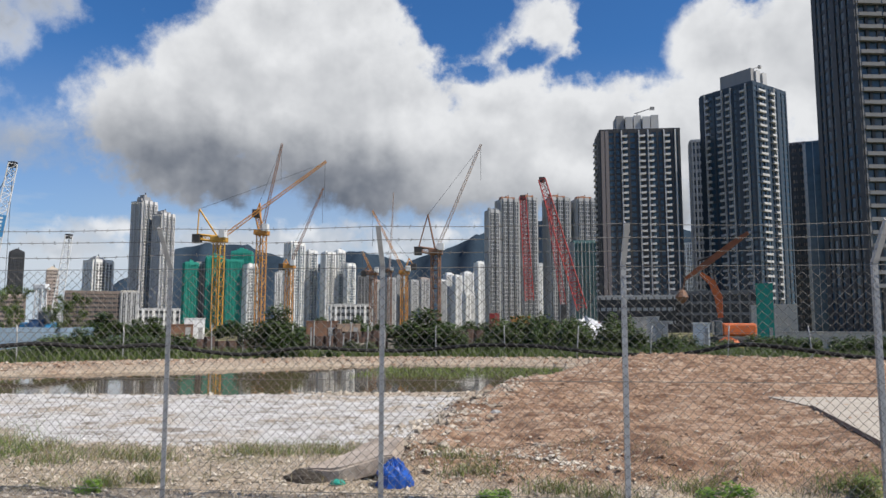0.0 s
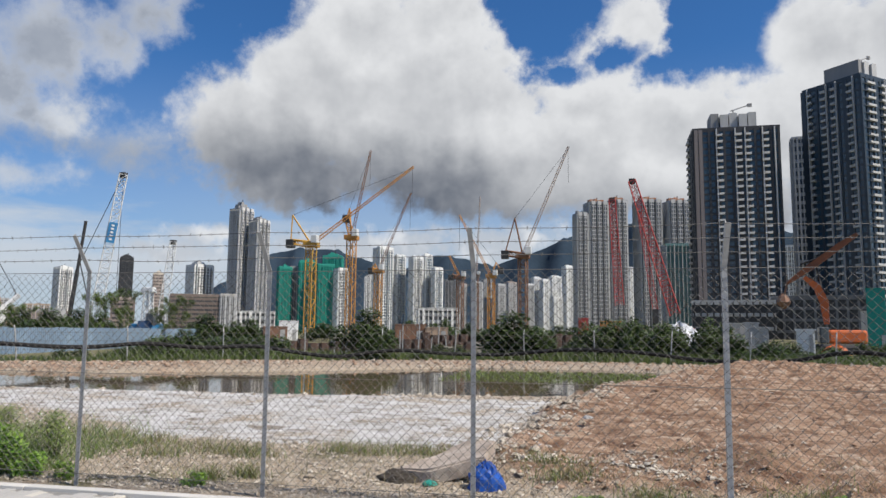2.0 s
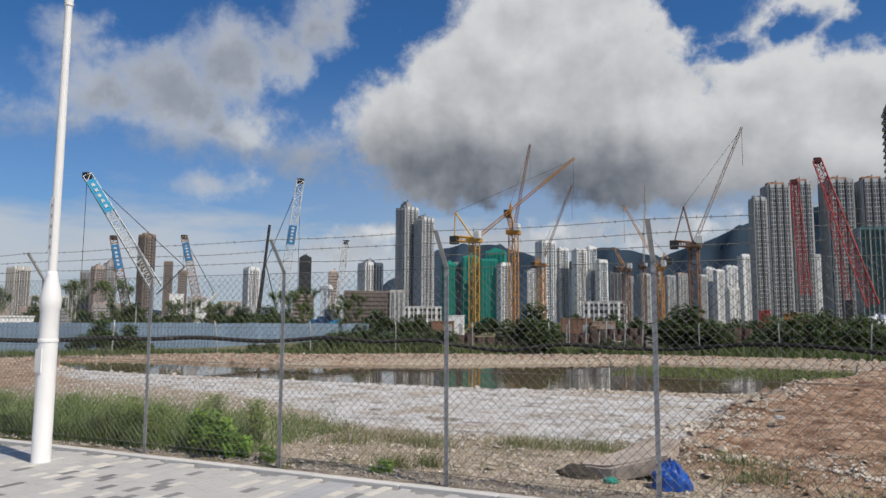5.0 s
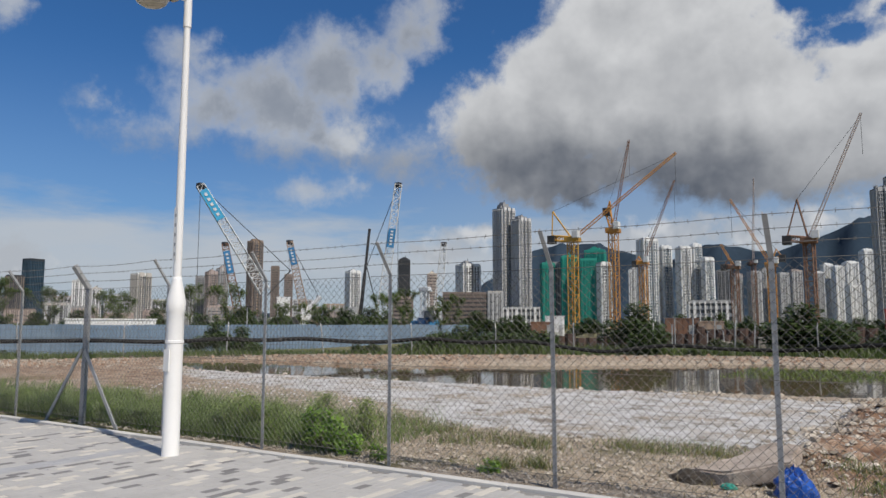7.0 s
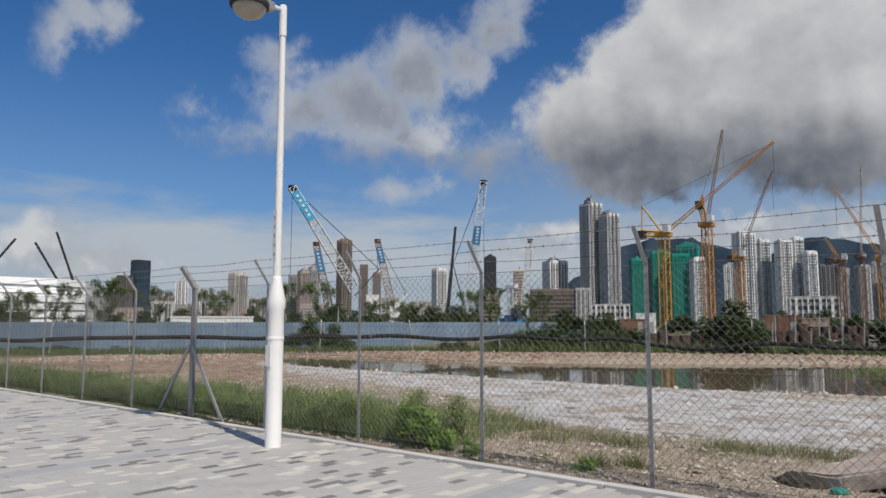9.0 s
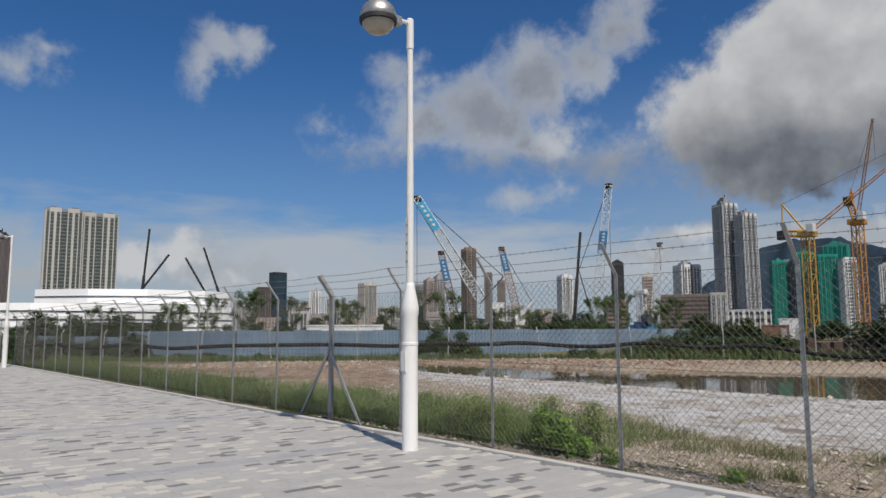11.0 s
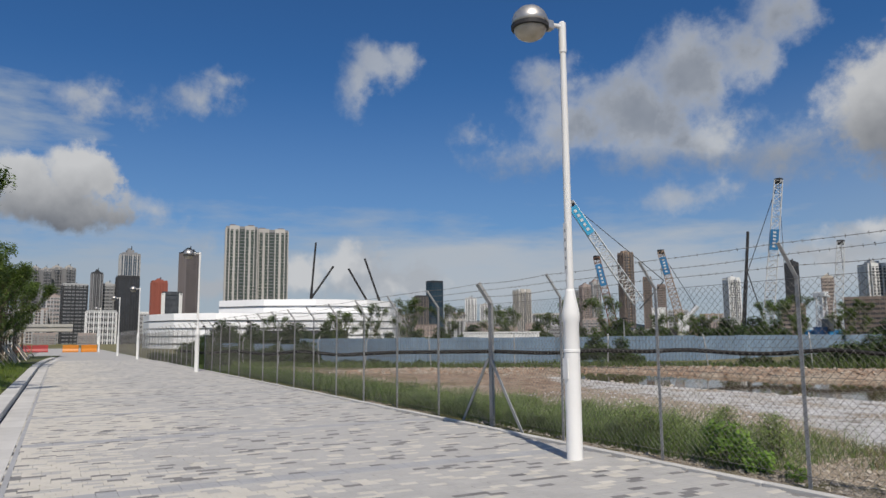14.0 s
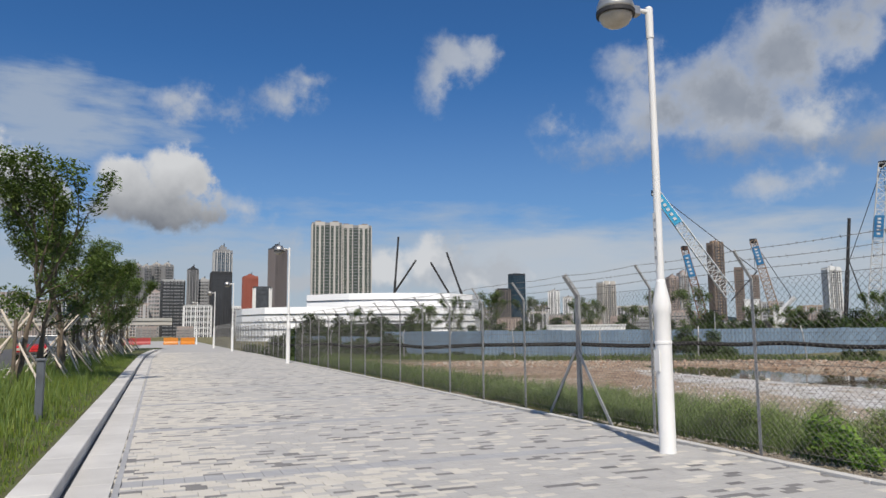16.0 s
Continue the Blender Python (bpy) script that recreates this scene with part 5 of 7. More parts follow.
def crawler_crane(label, dist, baz, bel, taz, tel, body_mat, boom_mat, wide=1.6, panel=None, mast=None, far_tip=0.0, rope_el=3.0, bays=20, body=True):
    """A crawler crane: boom foot and boom tip by bearing and elevation; an optional coloured panel on the boom."""
    a, b = sky_pt(baz, bel, dist), sky_pt(taz, tel, dist + far_tip)
    o = Vector((a.x, a.y, -0.4))
    t = thing("crawler_crane", label, "crane", "crawler cranes", m=Matrix.Translation(o))
    part("boom", lattice(bmesh.new(), a - o, b - o, wide, wide * 0.75, bays, wide * 0.06), boom_mat, t)
    d = (b - a).normalized()
    part("boom_head", one_box(-wide * 0.32, wide * 0.32, -wide * 0.3, wide * 0.3, -wide * 0.3, wide * 0.25, bevel=0.08), DARK_STEEL, t).location = b - o
    if panel:
        f0, f1, pm = panel
        p0, p1 = a.lerp(b, f0) - o, a.lerp(b, f1) - o
        side = d.cross(Vector((o.x, o.y, 0)).normalized()).normalized()
        out = Vector((o.x, o.y, 0)).normalized() * -wide * 0.62
        bm = bmesh.new()
        q = [p0 - side * wide * 0.4, p0 + side * wide * 0.4, p1 + side * wide * 0.4, p1 - side * wide * 0.4]
        vs = [bm.verts.new(v + out) for v in q] + [bm.verts.new(v + out * 0.85) for v in q]
        for fc in ((0, 1, 2, 3), (7, 6, 5, 4), (0, 4, 5, 1), (1, 5, 6, 2), (2, 6, 7, 3), (3, 7, 4, 0)):
            bm.faces.new([vs[i] for i in fc])
        banner = part("name_panel", bm, pm, t, "blue panel with pale plain marks")
        for k in range(5):
            c0, c1 = p0.lerp(p1, 0.12 + 0.17 * k), p0.lerp(p1, 0.21 + 0.17 * k)
            bm = bmesh.new()
            bm.faces.new([bm.verts.new(v + out * 1.06) for v in (c0 - side * wide * 0.15, c0 + side * wide * 0.13, c1 + side * wide * 0.16, c1 - side * wide * 0.12)])
            part("mark", bm, C_WHITE, banner)
    hook = b - o
    bm = bmesh.new()
    rod(bm, hook, hook - Vector((0, 0, dist * math.tan(radians(rope_el)))), 0.05, n=4)
    part("hoist_rope", bm, DARK_STEEL, t)
    if mast:
        m = sky_pt(*mast, dist) - o
        bm = bmesh.new()
        rod(bm, m, b - o, 0.06, n=4)
        rod(bm, m, a - o + Vector((0, 0, -1)), 0.09, n=4)
        part("pendant_cable", bm, DARK_STEEL, t)
    if not body:
        part("base_frame", one_box(-1.0, 1.0, -1.0, 1.0, -0.1, a.z + 0.7, bevel=0.1), DARK_STEEL, t)
    else:
        yaw = math.atan2(d.y, d.x)
        bm = one_box(-4.2, 2.4, -1.5, 1.5, 1.2, 3.0, bevel=0.15)
        ob = part("engine_house", bm, body_mat, t)
        ob.rotation_euler = (0, 0, yaw)
        bm = one_box(1.2, 2.8, 1.5, 2.5, 1.3, 3.2, bevel=0.12)
        cab = part("cab", bm, GLASS, t)
        cab.rotation_euler = (0, 0, yaw)
        for s in (-1, 1):
            bm = one_box(-3.4, 3.4, s * 2.0 - 0.45, s * 2.0 + 0.45, 0.0, 1.1, bevel=0.35)
            part("crawler_track", bm, DARK_STEEL, t).rotation_euler = (0, 0, yaw)
        part("counterweight", one_box(-5.6, -4.2, -1.7, 1.7, 1.2, 3.1, bevel=0.12), DARK_STEEL, t).rotation_euler = (0, 0, yaw)
    return t


PANEL_BLUE = material("panel_cyan", (0.05, 0.36, 0.60), (0.04, 0.28, 0.50), rough=0.5, scale=0.8, fine=5, bump=0)
crawler_crane("white lattice crawler crane with a blue name panel", 120, 46.67, 2.50, 51.70, 10.47, F_GREY, C_WHITE, 1.65, (0.68, 0.95, PANEL_BLUE), (44.76, 4.17), rope_el=8.0)
crawler_crane("white crawler crane with a steep blue-topped boom", 135, 37.67, 0.54, 36.34, 11.11, F_GREY, C_WHITE, 1.7, (0.52, 0.66, C_BLUE), (38.82, 4.59), 0, 9.0)
crawler_crane("orange-brown crawler crane with a lattice boom", 150, 43.49, 0.43, 44.89, 6.41, F_OCHRE, C_TAN, 1.6, (0.7, 0.92, C_BLUE), (42.63, 2.31), 0, 3.0)
crawler_crane("grey lattice mast with a blue top section", 130, 48.54, 0.49, 49.76, 6.12, C_BLUE, C_BROWN, 1.4, (0.6, 0.9, C_BLUE), None, 0, 2.0, 14, False)
crawler_crane("white lattice mast of a drilling rig", 150, 33.25, 0.19, 32.64, 6.41, C_BLUE, C_WHITE, 1.6, None, None, 0, 2.0, 16, False)
crawler_crane("red crawler crane with an upright lattice boom", 200, -2.02, 2.09, -1.58, 10.27, C_RED, C_RED, 2.3, None, None, 0, 2.0, 24)
crawler_crane("red crawler crane with a leaning lattice boom", 170, -6.10, 1.36, -3.14, 11.66, C_RED, C_RED, 2.2, None, (-6.94, 2.15), 0, 4.0, 24)
crawler_crane("red crawler crane with a leaning lattice boom", 260, -4.67, 1.72, -3.64, 9.24, C_RED, C_RED, 1.8, None, None, 0, 2.0, 20, False)


def pole_boom(label, dist, a, b, mat, r=0.35):
    p, q = sky_pt(*a, dist), sky_pt(*b, dist)
    p = p + (q - p) * ((0.6 - p.z) / (q.z - p.z))
    o = Vector((p.x, p.y, -0.4))
    t = thing("telescopic_boom", label, "crane", "slender booms", m=Matrix.Translation(o))
    bm = bmesh.new()
    rod(bm, p - o, p.lerp(q, 0.55) - o, r, n=6)
    part("outer_section", bm, mat, t)
    bm = bmesh.new()
    rod(bm, p.lerp(q, 0.53) - o, q - o, r * 0.75, n=6)
    part("inner_section", bm, mat, t)
    part("carrier", one_box(-3, 3, -1.3, 1.3, 0, 1.3, bevel=0.1), DARK_STEEL, t)


pole_boom("dark slender piling mast", 140, (39.12, 2.33), (38.62, 7.58), DARK_STEEL, 0.4)
pole_boom("white boom resting at a slant", 125, (44.50, -0.02), (42.40, 2.18), C_WHITE, 0.55)
pole_boom("slim dark mobile crane boom", 240, (72.38, 3.21), (72.06, 7.54), DARK_STEEL, 0.5)
pole_boom("slim dark mobile crane boom", 240, (72.29, 3.25), (70.65, 5.68), DARK_STEEL, 0.5)
pole_boom("slim dark mobile crane boom", 240, (68.04, 3.04), (69.47, 5.49), DARK_STEEL, 0.5)
pole_boom("slim dark mobile crane boom", 240, (67.04, 3.03), (68.19, 6.30), DARK_STEEL, 0.5)

# blue and white piling rig
p = sky_pt(34.15, 0.19, 120)
rig = thing("piling_rig", "blue and white piling rig standing upright", "machine", m=Matrix.Translation((p.x, p.y, -0.4)))
part("chassis", one_box(-2, 2, -1.6, 1.6, 0, 2.6, bevel=0.2), C_BLUE, rig)
part("mast", lattice(bmesh.new(), (0, 0, 2.2), (0, 0, 7.6), 1.2, 0.9, 6, 0.12, up=(0, 1, 0)), C_WHITE, rig)
part("head", one_box(-1.0, 1.0, -0.5, 0.5, 7.4, 8.2, bevel=0.15), C_WHITE, rig)
bm = bmesh.new()
rod(bm, (-0.4, 0, 7.9), (-1.4, 0, 7.0), 0.18)
rod(bm, (0.4, 0, 7.9), (1.4, 0, 7.4), 0.18)
part("arm", bm, C_WHITE, rig)
part("cab", one_box(0.9, 2.2, -1.7, -0.4, 2.4, 4.2, bevel=0.15), GLASS, rig)

# long-arm excavator
XD = 85.0
e0 = sky_pt(-17.18, 0.54, XD)
exc = thing("excavator", "orange long-arm excavator holding a grab", "excavator", m=Matrix.Translation((e0.x, e0.y, -0.4)))
o = Vector((e0.x, e0.y, -0.4))
X_ORANGE = material("excavator_orange", (0.60, 0.13, 0.025), (0.40, 0.09, 0.02), rough=0.5, scale=1, fine=6, bump=0)
X_DARK = material("soiled_orange", (0.25, 0.075, 0.025), (0.14, 0.05, 0.025), rough=0.6, scale=1, fine=6, bump=0)
part("engine_house", one_box(-1.6, 2.1, -1.2, 1.2, 1.0, 2.4, bevel=0.25), X_ORANGE, exc)
part("cab", one_box(-2.4, -1.5, -1.2, -0.1, 1.0, 2.7, bevel=0.15), GLASS, exc)
for s in (-1, 1):
    part("crawler_track", one_box(-2.4, 2.2, s * 1.3 - 0.35, s * 1.3 + 0.35, 0, 0.95, bevel=0.3), DARK_STEEL, exc)


def beam(bm, pts, w, h):
    """A welded box beam through points, with a depth at each."""
    rings = []
    for i, p in enumerate(pts):
        d = (pts[min(i + 1, len(pts) - 1)] - pts[max(i - 1, 0)]).normalized()
        s = Vector((o.y, -o.x, 0)).normalized()
        u = Vector((o.x, o.y, 0)).normalized()
        nrm = d.cross(u).normalized()
        rings.append([bm.verts.new(p + u * a * w / 2 + nrm * b * h[i] / 2) for a, b in ((-1, -1), (1, -1), (1, 1), (-1, 1))])
    for r0, r1 in zip(rings, rings[1:]):
        for i in range(4):
            j = (i + 1) % 4
            bm.faces.new((r0[i], r0[j], r1[j], r1[i]))
    bm.faces.new(rings[0][::-1])
    bm.faces.new(rings[-1])
    bmesh.ops.recalc_face_normals(bm, faces=bm.faces)
    return bm


P = lambda az, el: sky_pt(az, el, XD) - o
part("boom", beam(bmesh.new(), [P(-16.30, 0.71), P(-16.20, 2.27), P(-15.80, 3.33), P(-15.03, 4.02)], 0.7, [0.5, 0.85, 0.75, 0.4]), X_ORANGE, exc)
part("stick", beam(bmesh.new(), [P(-18.45, 6.93), P(-17.42, 6.23), P(-15.38, 4.70), P(-13.89, 3.62)], 0.6, [0.35, 0.62, 0.68, 0.32]), X_DARK, exc)
bm = bmesh.new()
rod(bm, P(-16.04, 3.32), P(-15.86, 4.77), 0.13)
rod(bm, P(-17.24, 5.81), P(-14.81, 4.63) + Vector((0, 0, 0.5)), 0.12)
part("hydraulic_ram", bm, DARK_STEEL, exc)
bm = turned(bmesh.new(), [(0.15, 1.4), (0.5, 1.0), (0.75, 0.4), (0.5, 0.0), (0.1, -0.35)][::-1], 8)
part("grab", bm, C_BROWN, exc).location = P(-13.63, 2.00)
bm = bmesh.new()
rod(bm, P(-13.89, 3.62), P(-13.64, 2.52), 0.12)
part("grab_link", bm, C_BROWN, exc)

# ---- site edge: hoarding, hose, far fence, clutter ----
HOARD = material("blue_hoarding_sheet", (0.185, 0.26, 0.345), (0.13, 0.19, 0.265), rough=0.5, scale=0.6, fine=5, bump=0.02, spread=0.12)
RUST = material("rusty_steel", (0.095, 0.055, 0.042), (0.06, 0.04, 0.033), rough=0.85, scale=1.2, fine=9)
DARK_EARTH = material("dark_wet_earth", (0.05, 0.04, 0.03), (0.03, 0.025, 0.02), rough=0.9, scale=4, fine=30)
TARP = material("white_tarpaulin", (0.72, 0.73, 0.75), (0.58, 0.6, 0.62), rough=0.5)
SLAB_PALE = material("pale_slab", (0.46, 0.42, 0.36), (0.36, 0.32, 0.27), scale=1.5, fine=20, rough=0.95, bump=0.3)
BLUE_TARP = material("blue_plastic", (0.01, 0.09, 0.42), (0.008, 0.06, 0.3), rough=0.4)


def along(pts, step):
    """Points at even steps along a polyline, with the heading at each."""
    out = []
    for (x0, y0), (x1, y1) in zip(pts, pts[1:]):
        L = math.hypot(x1 - x0, y1 - y0)
        n = max(1, round(L / step))
        out += [(x0 + (x1 - x0) * (i + 0.5) / n, y0 + (y1 - y0) * (i + 0.5) / n, math.atan2(y1 - y0, x1 - x0), L / n) for i in range(n)]
    return out


hoarding = thing("site_hoarding", "long blue corrugated steel site hoarding", "hoarding")
bm = bmesh.new()
n = 14
prev = None
for i in range(n * 2 + 1):
    x = -1.0 + i / n
    y = 0.03 * (1 if (i // 1) % 4 in (1, 2) else -1)
    cur = [bm.verts.new((x, y, z)) for z in (-0.6, 1.5)] + [bm.verts.new((x, y + 0.01, z)) for z in (-0.6, 1.5)]
    if prev:
        bm.faces.new((prev[0], cur[0], cur[1], prev[1]))
        bm.faces.new((prev[3], cur[3], cur[2], prev[2]))
        bm.faces.new((prev[1], cur[1], cur[3], prev[3]))
    prev = cur
panel = None
for x, y, a, L in along([(-100, 16), (-75, 17), (-47, 21), (-41, 44), (-47, 75), (-56, 112)], 2.0):
    z = random.uniform(-0.03, 0.05) - (0.45 if x < -62 else 0.0)
    if panel is None:
        panel = part("sheet", bm, HOARD, hoarding)
        panel.location, panel.rotation_euler, panel.scale = (x, y, z), (0, 0, a), (L / 2, 1, 1)
    else:
        share("sheet", panel, (x, y, z), hoarding, (0, 0, a), (L / 2, 1, 1))

# second fence with the hose hung on it
EDGE = [(-60, 9.5), (-38, 16.5), (-31, 23), (-25, 31), (-18, 37.5), (-6, 42), (6, 40.5), (17, 36.5), (32, 33)]
far_fence = thing("site_fence", "light wire fence with thin leaning posts", "fence")
fp = None
posts = along(EDGE, 4.6)
for x, y, a, L in posts:
    rot = (radians(random.uniform(-4, 4)), radians(random.uniform(-5, 5)), a)
    if fp is None:
        bm = bmesh.new()
        rod(bm, (0, 0, -0.8), (0, 0, 1.35), 0.035, n=6)
        rod(bm, (0, 0, 1.35), (0.0, 0.18, 1.65), 0.03, n=6)
        fp = part("post", bm, GALV, far_fence)
        fp.location, fp.rotation_euler = (x, y, 0), rot
    else:
        share("post", fp, (x, y, 0), far_fence, rot)
for z in (0.5, 0.9, 1.3):
    v, f = [], []
    for k, p in enumerate(posts):
        v += [(p[0], p[1], z - 0.006), (p[0] + 0.01, p[1], z + 0.006), (p[0] - 0.01, p[1], z + 0.006)]
        if k:
            f += [(3 * k - 3 + i, 3 * k - 3 + (i + 1) % 3, 3 * k + (i + 1) % 3, 3 * k + i) for i in range(3)]
    raw("line_wire", v, f, WIRE, far_fence)
cu = bpy.data.curves.new("hose", "CURVE")
cu.dimensions, cu.bevel_depth, cu.bevel_resolution, cu.resolution_u = "3D", 0.105, 3, 5
sp = cu.splines.new("NURBS")
# the hose is held up at some posts and sags between them: place along the edge in metres from its west end, height
SLING = [(-23, 0.7), (-19, 0.5), (-15, 0.75), (-11, 0.52), (-7, 0.78), (-3, 0.55), (0, 0.75), (6, 0.8), (9, 0.68), (11, 0.88), (13, 0.72), (15, 0.88), (17.5, 0.64), (19.5, 0.62), (22, 0.84), (25, 0.5), (26.5, 0.72), (29, 0.52), (31, 0.2), (32.5, 0.06),
         (35.5, 0.52), (38.5, 0.28), (42.5, 0.22), (46, 0.62), (49.5, 0.56), (53, 0.16), (57, 0.12), (60, 0.8), (61.6, 0.66), (65.2, 0.14), (72, 0.2), (90, 0.3)]
hp = []
run = -23.1
for x, y, a, L in along(EDGE, 1.2):
    lift = float(np.interp(run, [q[0] for q in SLING], [q[1] for q in SLING]))
    run += L
    hp.append((x + 1.7 * math.sin(a), y - 1.7 * math.cos(a), lift, 1))
sp.points.add(len(hp) - 1)
for p, c in zip(sp.points, hp):
    p.co = c
sp.use_endpoint_u = True
tmp = new("tmp_hose", cu)
hm = bpy.data.meshes.new_from_object(tmp.evaluated_get(bpy.context.evaluated_depsgraph_get()))
bpy.data.objects.remove(tmp)
hm.materials.clear()
hm.materials.append(RUBBER)
hose = thing("drain_hose", "long black rubber hose slung along the fence", "hose")
new("tube", hm).parent = hose
for k in range(4, len(hp) - 4, 13):
    a_, b_ = Vector(hp[k][:3]), Vector(hp[k + 1][:3])
    bm = bmesh.new()
    rod(bm, a_.lerp(b_, 0.4), a_.lerp(b_, 0.55), 0.115, n=10)
    part("coupling", bm, DARK_STEEL, hose)

# sheet piles and brown steel behind the fence
for x0, y0, x1, y1, hgt in [(-30, 54, -19, 60, 0.7), (-19, 60, -5, 63, 0.8), (-16, 66, -2, 69, 1.3)]:
    wall = thing("sheet_pile_row", "row of rusty brown steel sheet piles", "sheet piles", "sheet pile rows")
    pile = None
    for k, (x, y, a, L) in enumerate(along([(x0, y0), (x1, y1)], 0.9)):
        if pile is None:
            bm = bmesh.new()
            box(bm, -0.22, 0.22, -0.02, 0.02, -0.8, hgt)
            for s in (-1, 1):
                vs = [bm.verts.new(v) for v in ((s * 0.22, 0.02, -0.8), (s * 0.45, 0.28, -0.8), (s * 0.45, 0.28, hgt), (s * 0.22, 0.02, hgt))]
                bm.faces.new(vs if s > 0 else vs[::-1])
            pile = part("steel_profile", bm, RUST, wall)
            pile.location, pile.rotation_euler = (x, y, random.uniform(-0.2, 0.1)), (0, 0, a)
        else:
            share("steel_profile", pile, (x, y, random.uniform(-0.3, 0.1)), wall, (0, 0, a))

# containers, sheds and tarpaulins
def shed(label, dist, a, az1, mat, h=None, foot=-0.5, depth=3.0, name="site_cabin"):
    """A ribbed site cabin whose top left corner is seen at a."""
    az0, el = a
    w = dist * abs(radians(az0 - az1))
    x, y = polar((az0 + az1) / 2, dist)
    top = 1.55 + dist * math.tan(radians(el))
    t = thing(name, label, "site cabin", "site cabins", m=pose(x, y, foot, 0, 0, (az0 + az1) / 2))
    H = top - foot
    bm = one_box(-w / 2, w / 2, -depth / 2, depth / 2, 0, H - 0.1)
    part("wall", bm, mat, t)
    n = max(3, int(w / 0.6))
    rib = None
    for i in range(n):
        cx = -w / 2 + w * (i + 0.5) / n
        if rib is None:
            rib = part("rib", one_box(-w / n * 0.25, w / n * 0.25, -0.05, 0.0, 0.1, H - 0.2), mat, t)
            rib.location = (cx, -depth / 2 - 0.002, 0)
        else:
            share("rib", rib, (cx, -depth / 2 - 0.002, 0), t)
    part("roof", one_box(-w / 2 - 0.08, w / 2 + 0.08, -depth / 2 - 0.08, depth / 2 + 0.08, H - 0.1, H + 0.02), mat, t)
    part("door", one_box(w * 0.2, w * 0.2 + min(0.9, w * 0.2), -depth / 2 - 0.08, -depth / 2 - 0.04, 0.05, min(2.0, H * 0.85)), GALV, t)
    return t


shed("long white flat-roofed site office", 70, (60.33, 0.38), 54.51, F_WHITE)
shed("white low site building beside the towers", 90, (60.39, 0.34), 54.64, F_WHITE)
shed("grey site cabin near the dark towers", 88, (-9.6, 0.75), -10.96, F_STONE)
shed("white site cabin near the red crane", 95, (-10.9, 0.8), -11.9, F_LIGHT)
shed("pale sheet metal hut beside shrubs", 60, (-11.32, 0.47), -12.56, GALV)
shed("white box cabinet among shrubs", 58, (-14.38, 0.34), -15.53, F_WHITE)
shed("green netted shed by the podium", 120, (-18.75, 3.14), -19.88, F_NET)
shed("low beige site hall", 140, (-18.38, 1.61), -21.36, F_STONE)
shed("grey concrete barrier along the far road", 75, (-20.20, -0.3), -29.03, CONCRETE, depth=0.6, name="concrete_barrier")
shed("low red container in the yard", 110, (1.12, 1.07), 0.36, C_RED)
shed("low orange container in the yard", 112, (-0.53, 0.84), -2.09, ORANGE)
shed("low rusty container in the yard", 100, (25.75, 0.2), 23.96, C_BROWN)
shed("low white container in the yard", 105, (24.59, 0.65), 23.14, F_WHITE)
shed("low rusty container in the yard", 98, (15.55, 0.47), 13.14, C_BROWN)
shed("low tan container in the yard", 96, (13.14, 0.25), 11.37, C_TAN)

shed("white generator container beside the cranes", 122, (45.75, 2.1), 44.75, F_WHITE)
shed("white machine housing beside the cranes", 126, (43.9, 1.5), 43.1, F_WHITE)
shed("blue machine housing in the yard", 118, (34.75, 0.5), 33.9, C_NAVY)
shed("pale machine housing behind the hoarding", 124, (40.2, 1.3), 39.5, F_LIGHT)
post0 = thing("steel_post", "thin bare steel post standing in the yard", "post", "yard posts", m=pose(-14.0, 52.0, -0.5))
bm = bmesh.new()
rod(bm, (0, 0, -0.2), (0, 0, 2.5), 0.045, n=6)
part("shaft", bm, GALV, post0)
part("head_plate", one_box(-0.08, 0.08, -0.08, 0.08, 2.5, 2.53), GALV, post0)
yr = random.Random(9)
for k in range(13):
    px, py = polar(9 + 11.5 * (k + yr.random()) / 13, yr.uniform(47, 58))
    o_ = copy_thing(post0, pose(px, py, -0.5, yr.uniform(-4, 4), yr.uniform(-4, 4), yr.uniform(0, 90)))
    o_.scale = (1, 1, yr.uniform(0.6, 1.1))


def heap_mesh(name, label, x, y, z, rx, ry, rz, mat, seed, category):
    """A slumped, creased heap."""
    v, f = [], []
    n, m = 28, 12
    for j in range(m + 1):
        for i in range(n):
            a, q = 2 * math.pi * i / n, j / m
            r = math.cos(q * math.pi / 2) ** 0.7
            k = 1 + 0.28 * noise.noise((math.cos(a) * 2 + seed, math.sin(a) * 2, q * 3))
            v.append((rx * r * k * math.cos(a), ry * r * k * math.sin(a), rz * (q ** 0.8) * (1 + 0.3 * noise.noise((i * 0.7, j * 0.7, seed)))))
    for j in range(m):
        for i in range(n):
            f.append((j * n + i, j * n + (i + 1) % n, (j + 1) * n + (i + 1) % n, (j + 1) * n + i))
    ob = raw(name, v, f, mat)
    ob.location = (x, y, z)
    return tagged(ob, label, category)


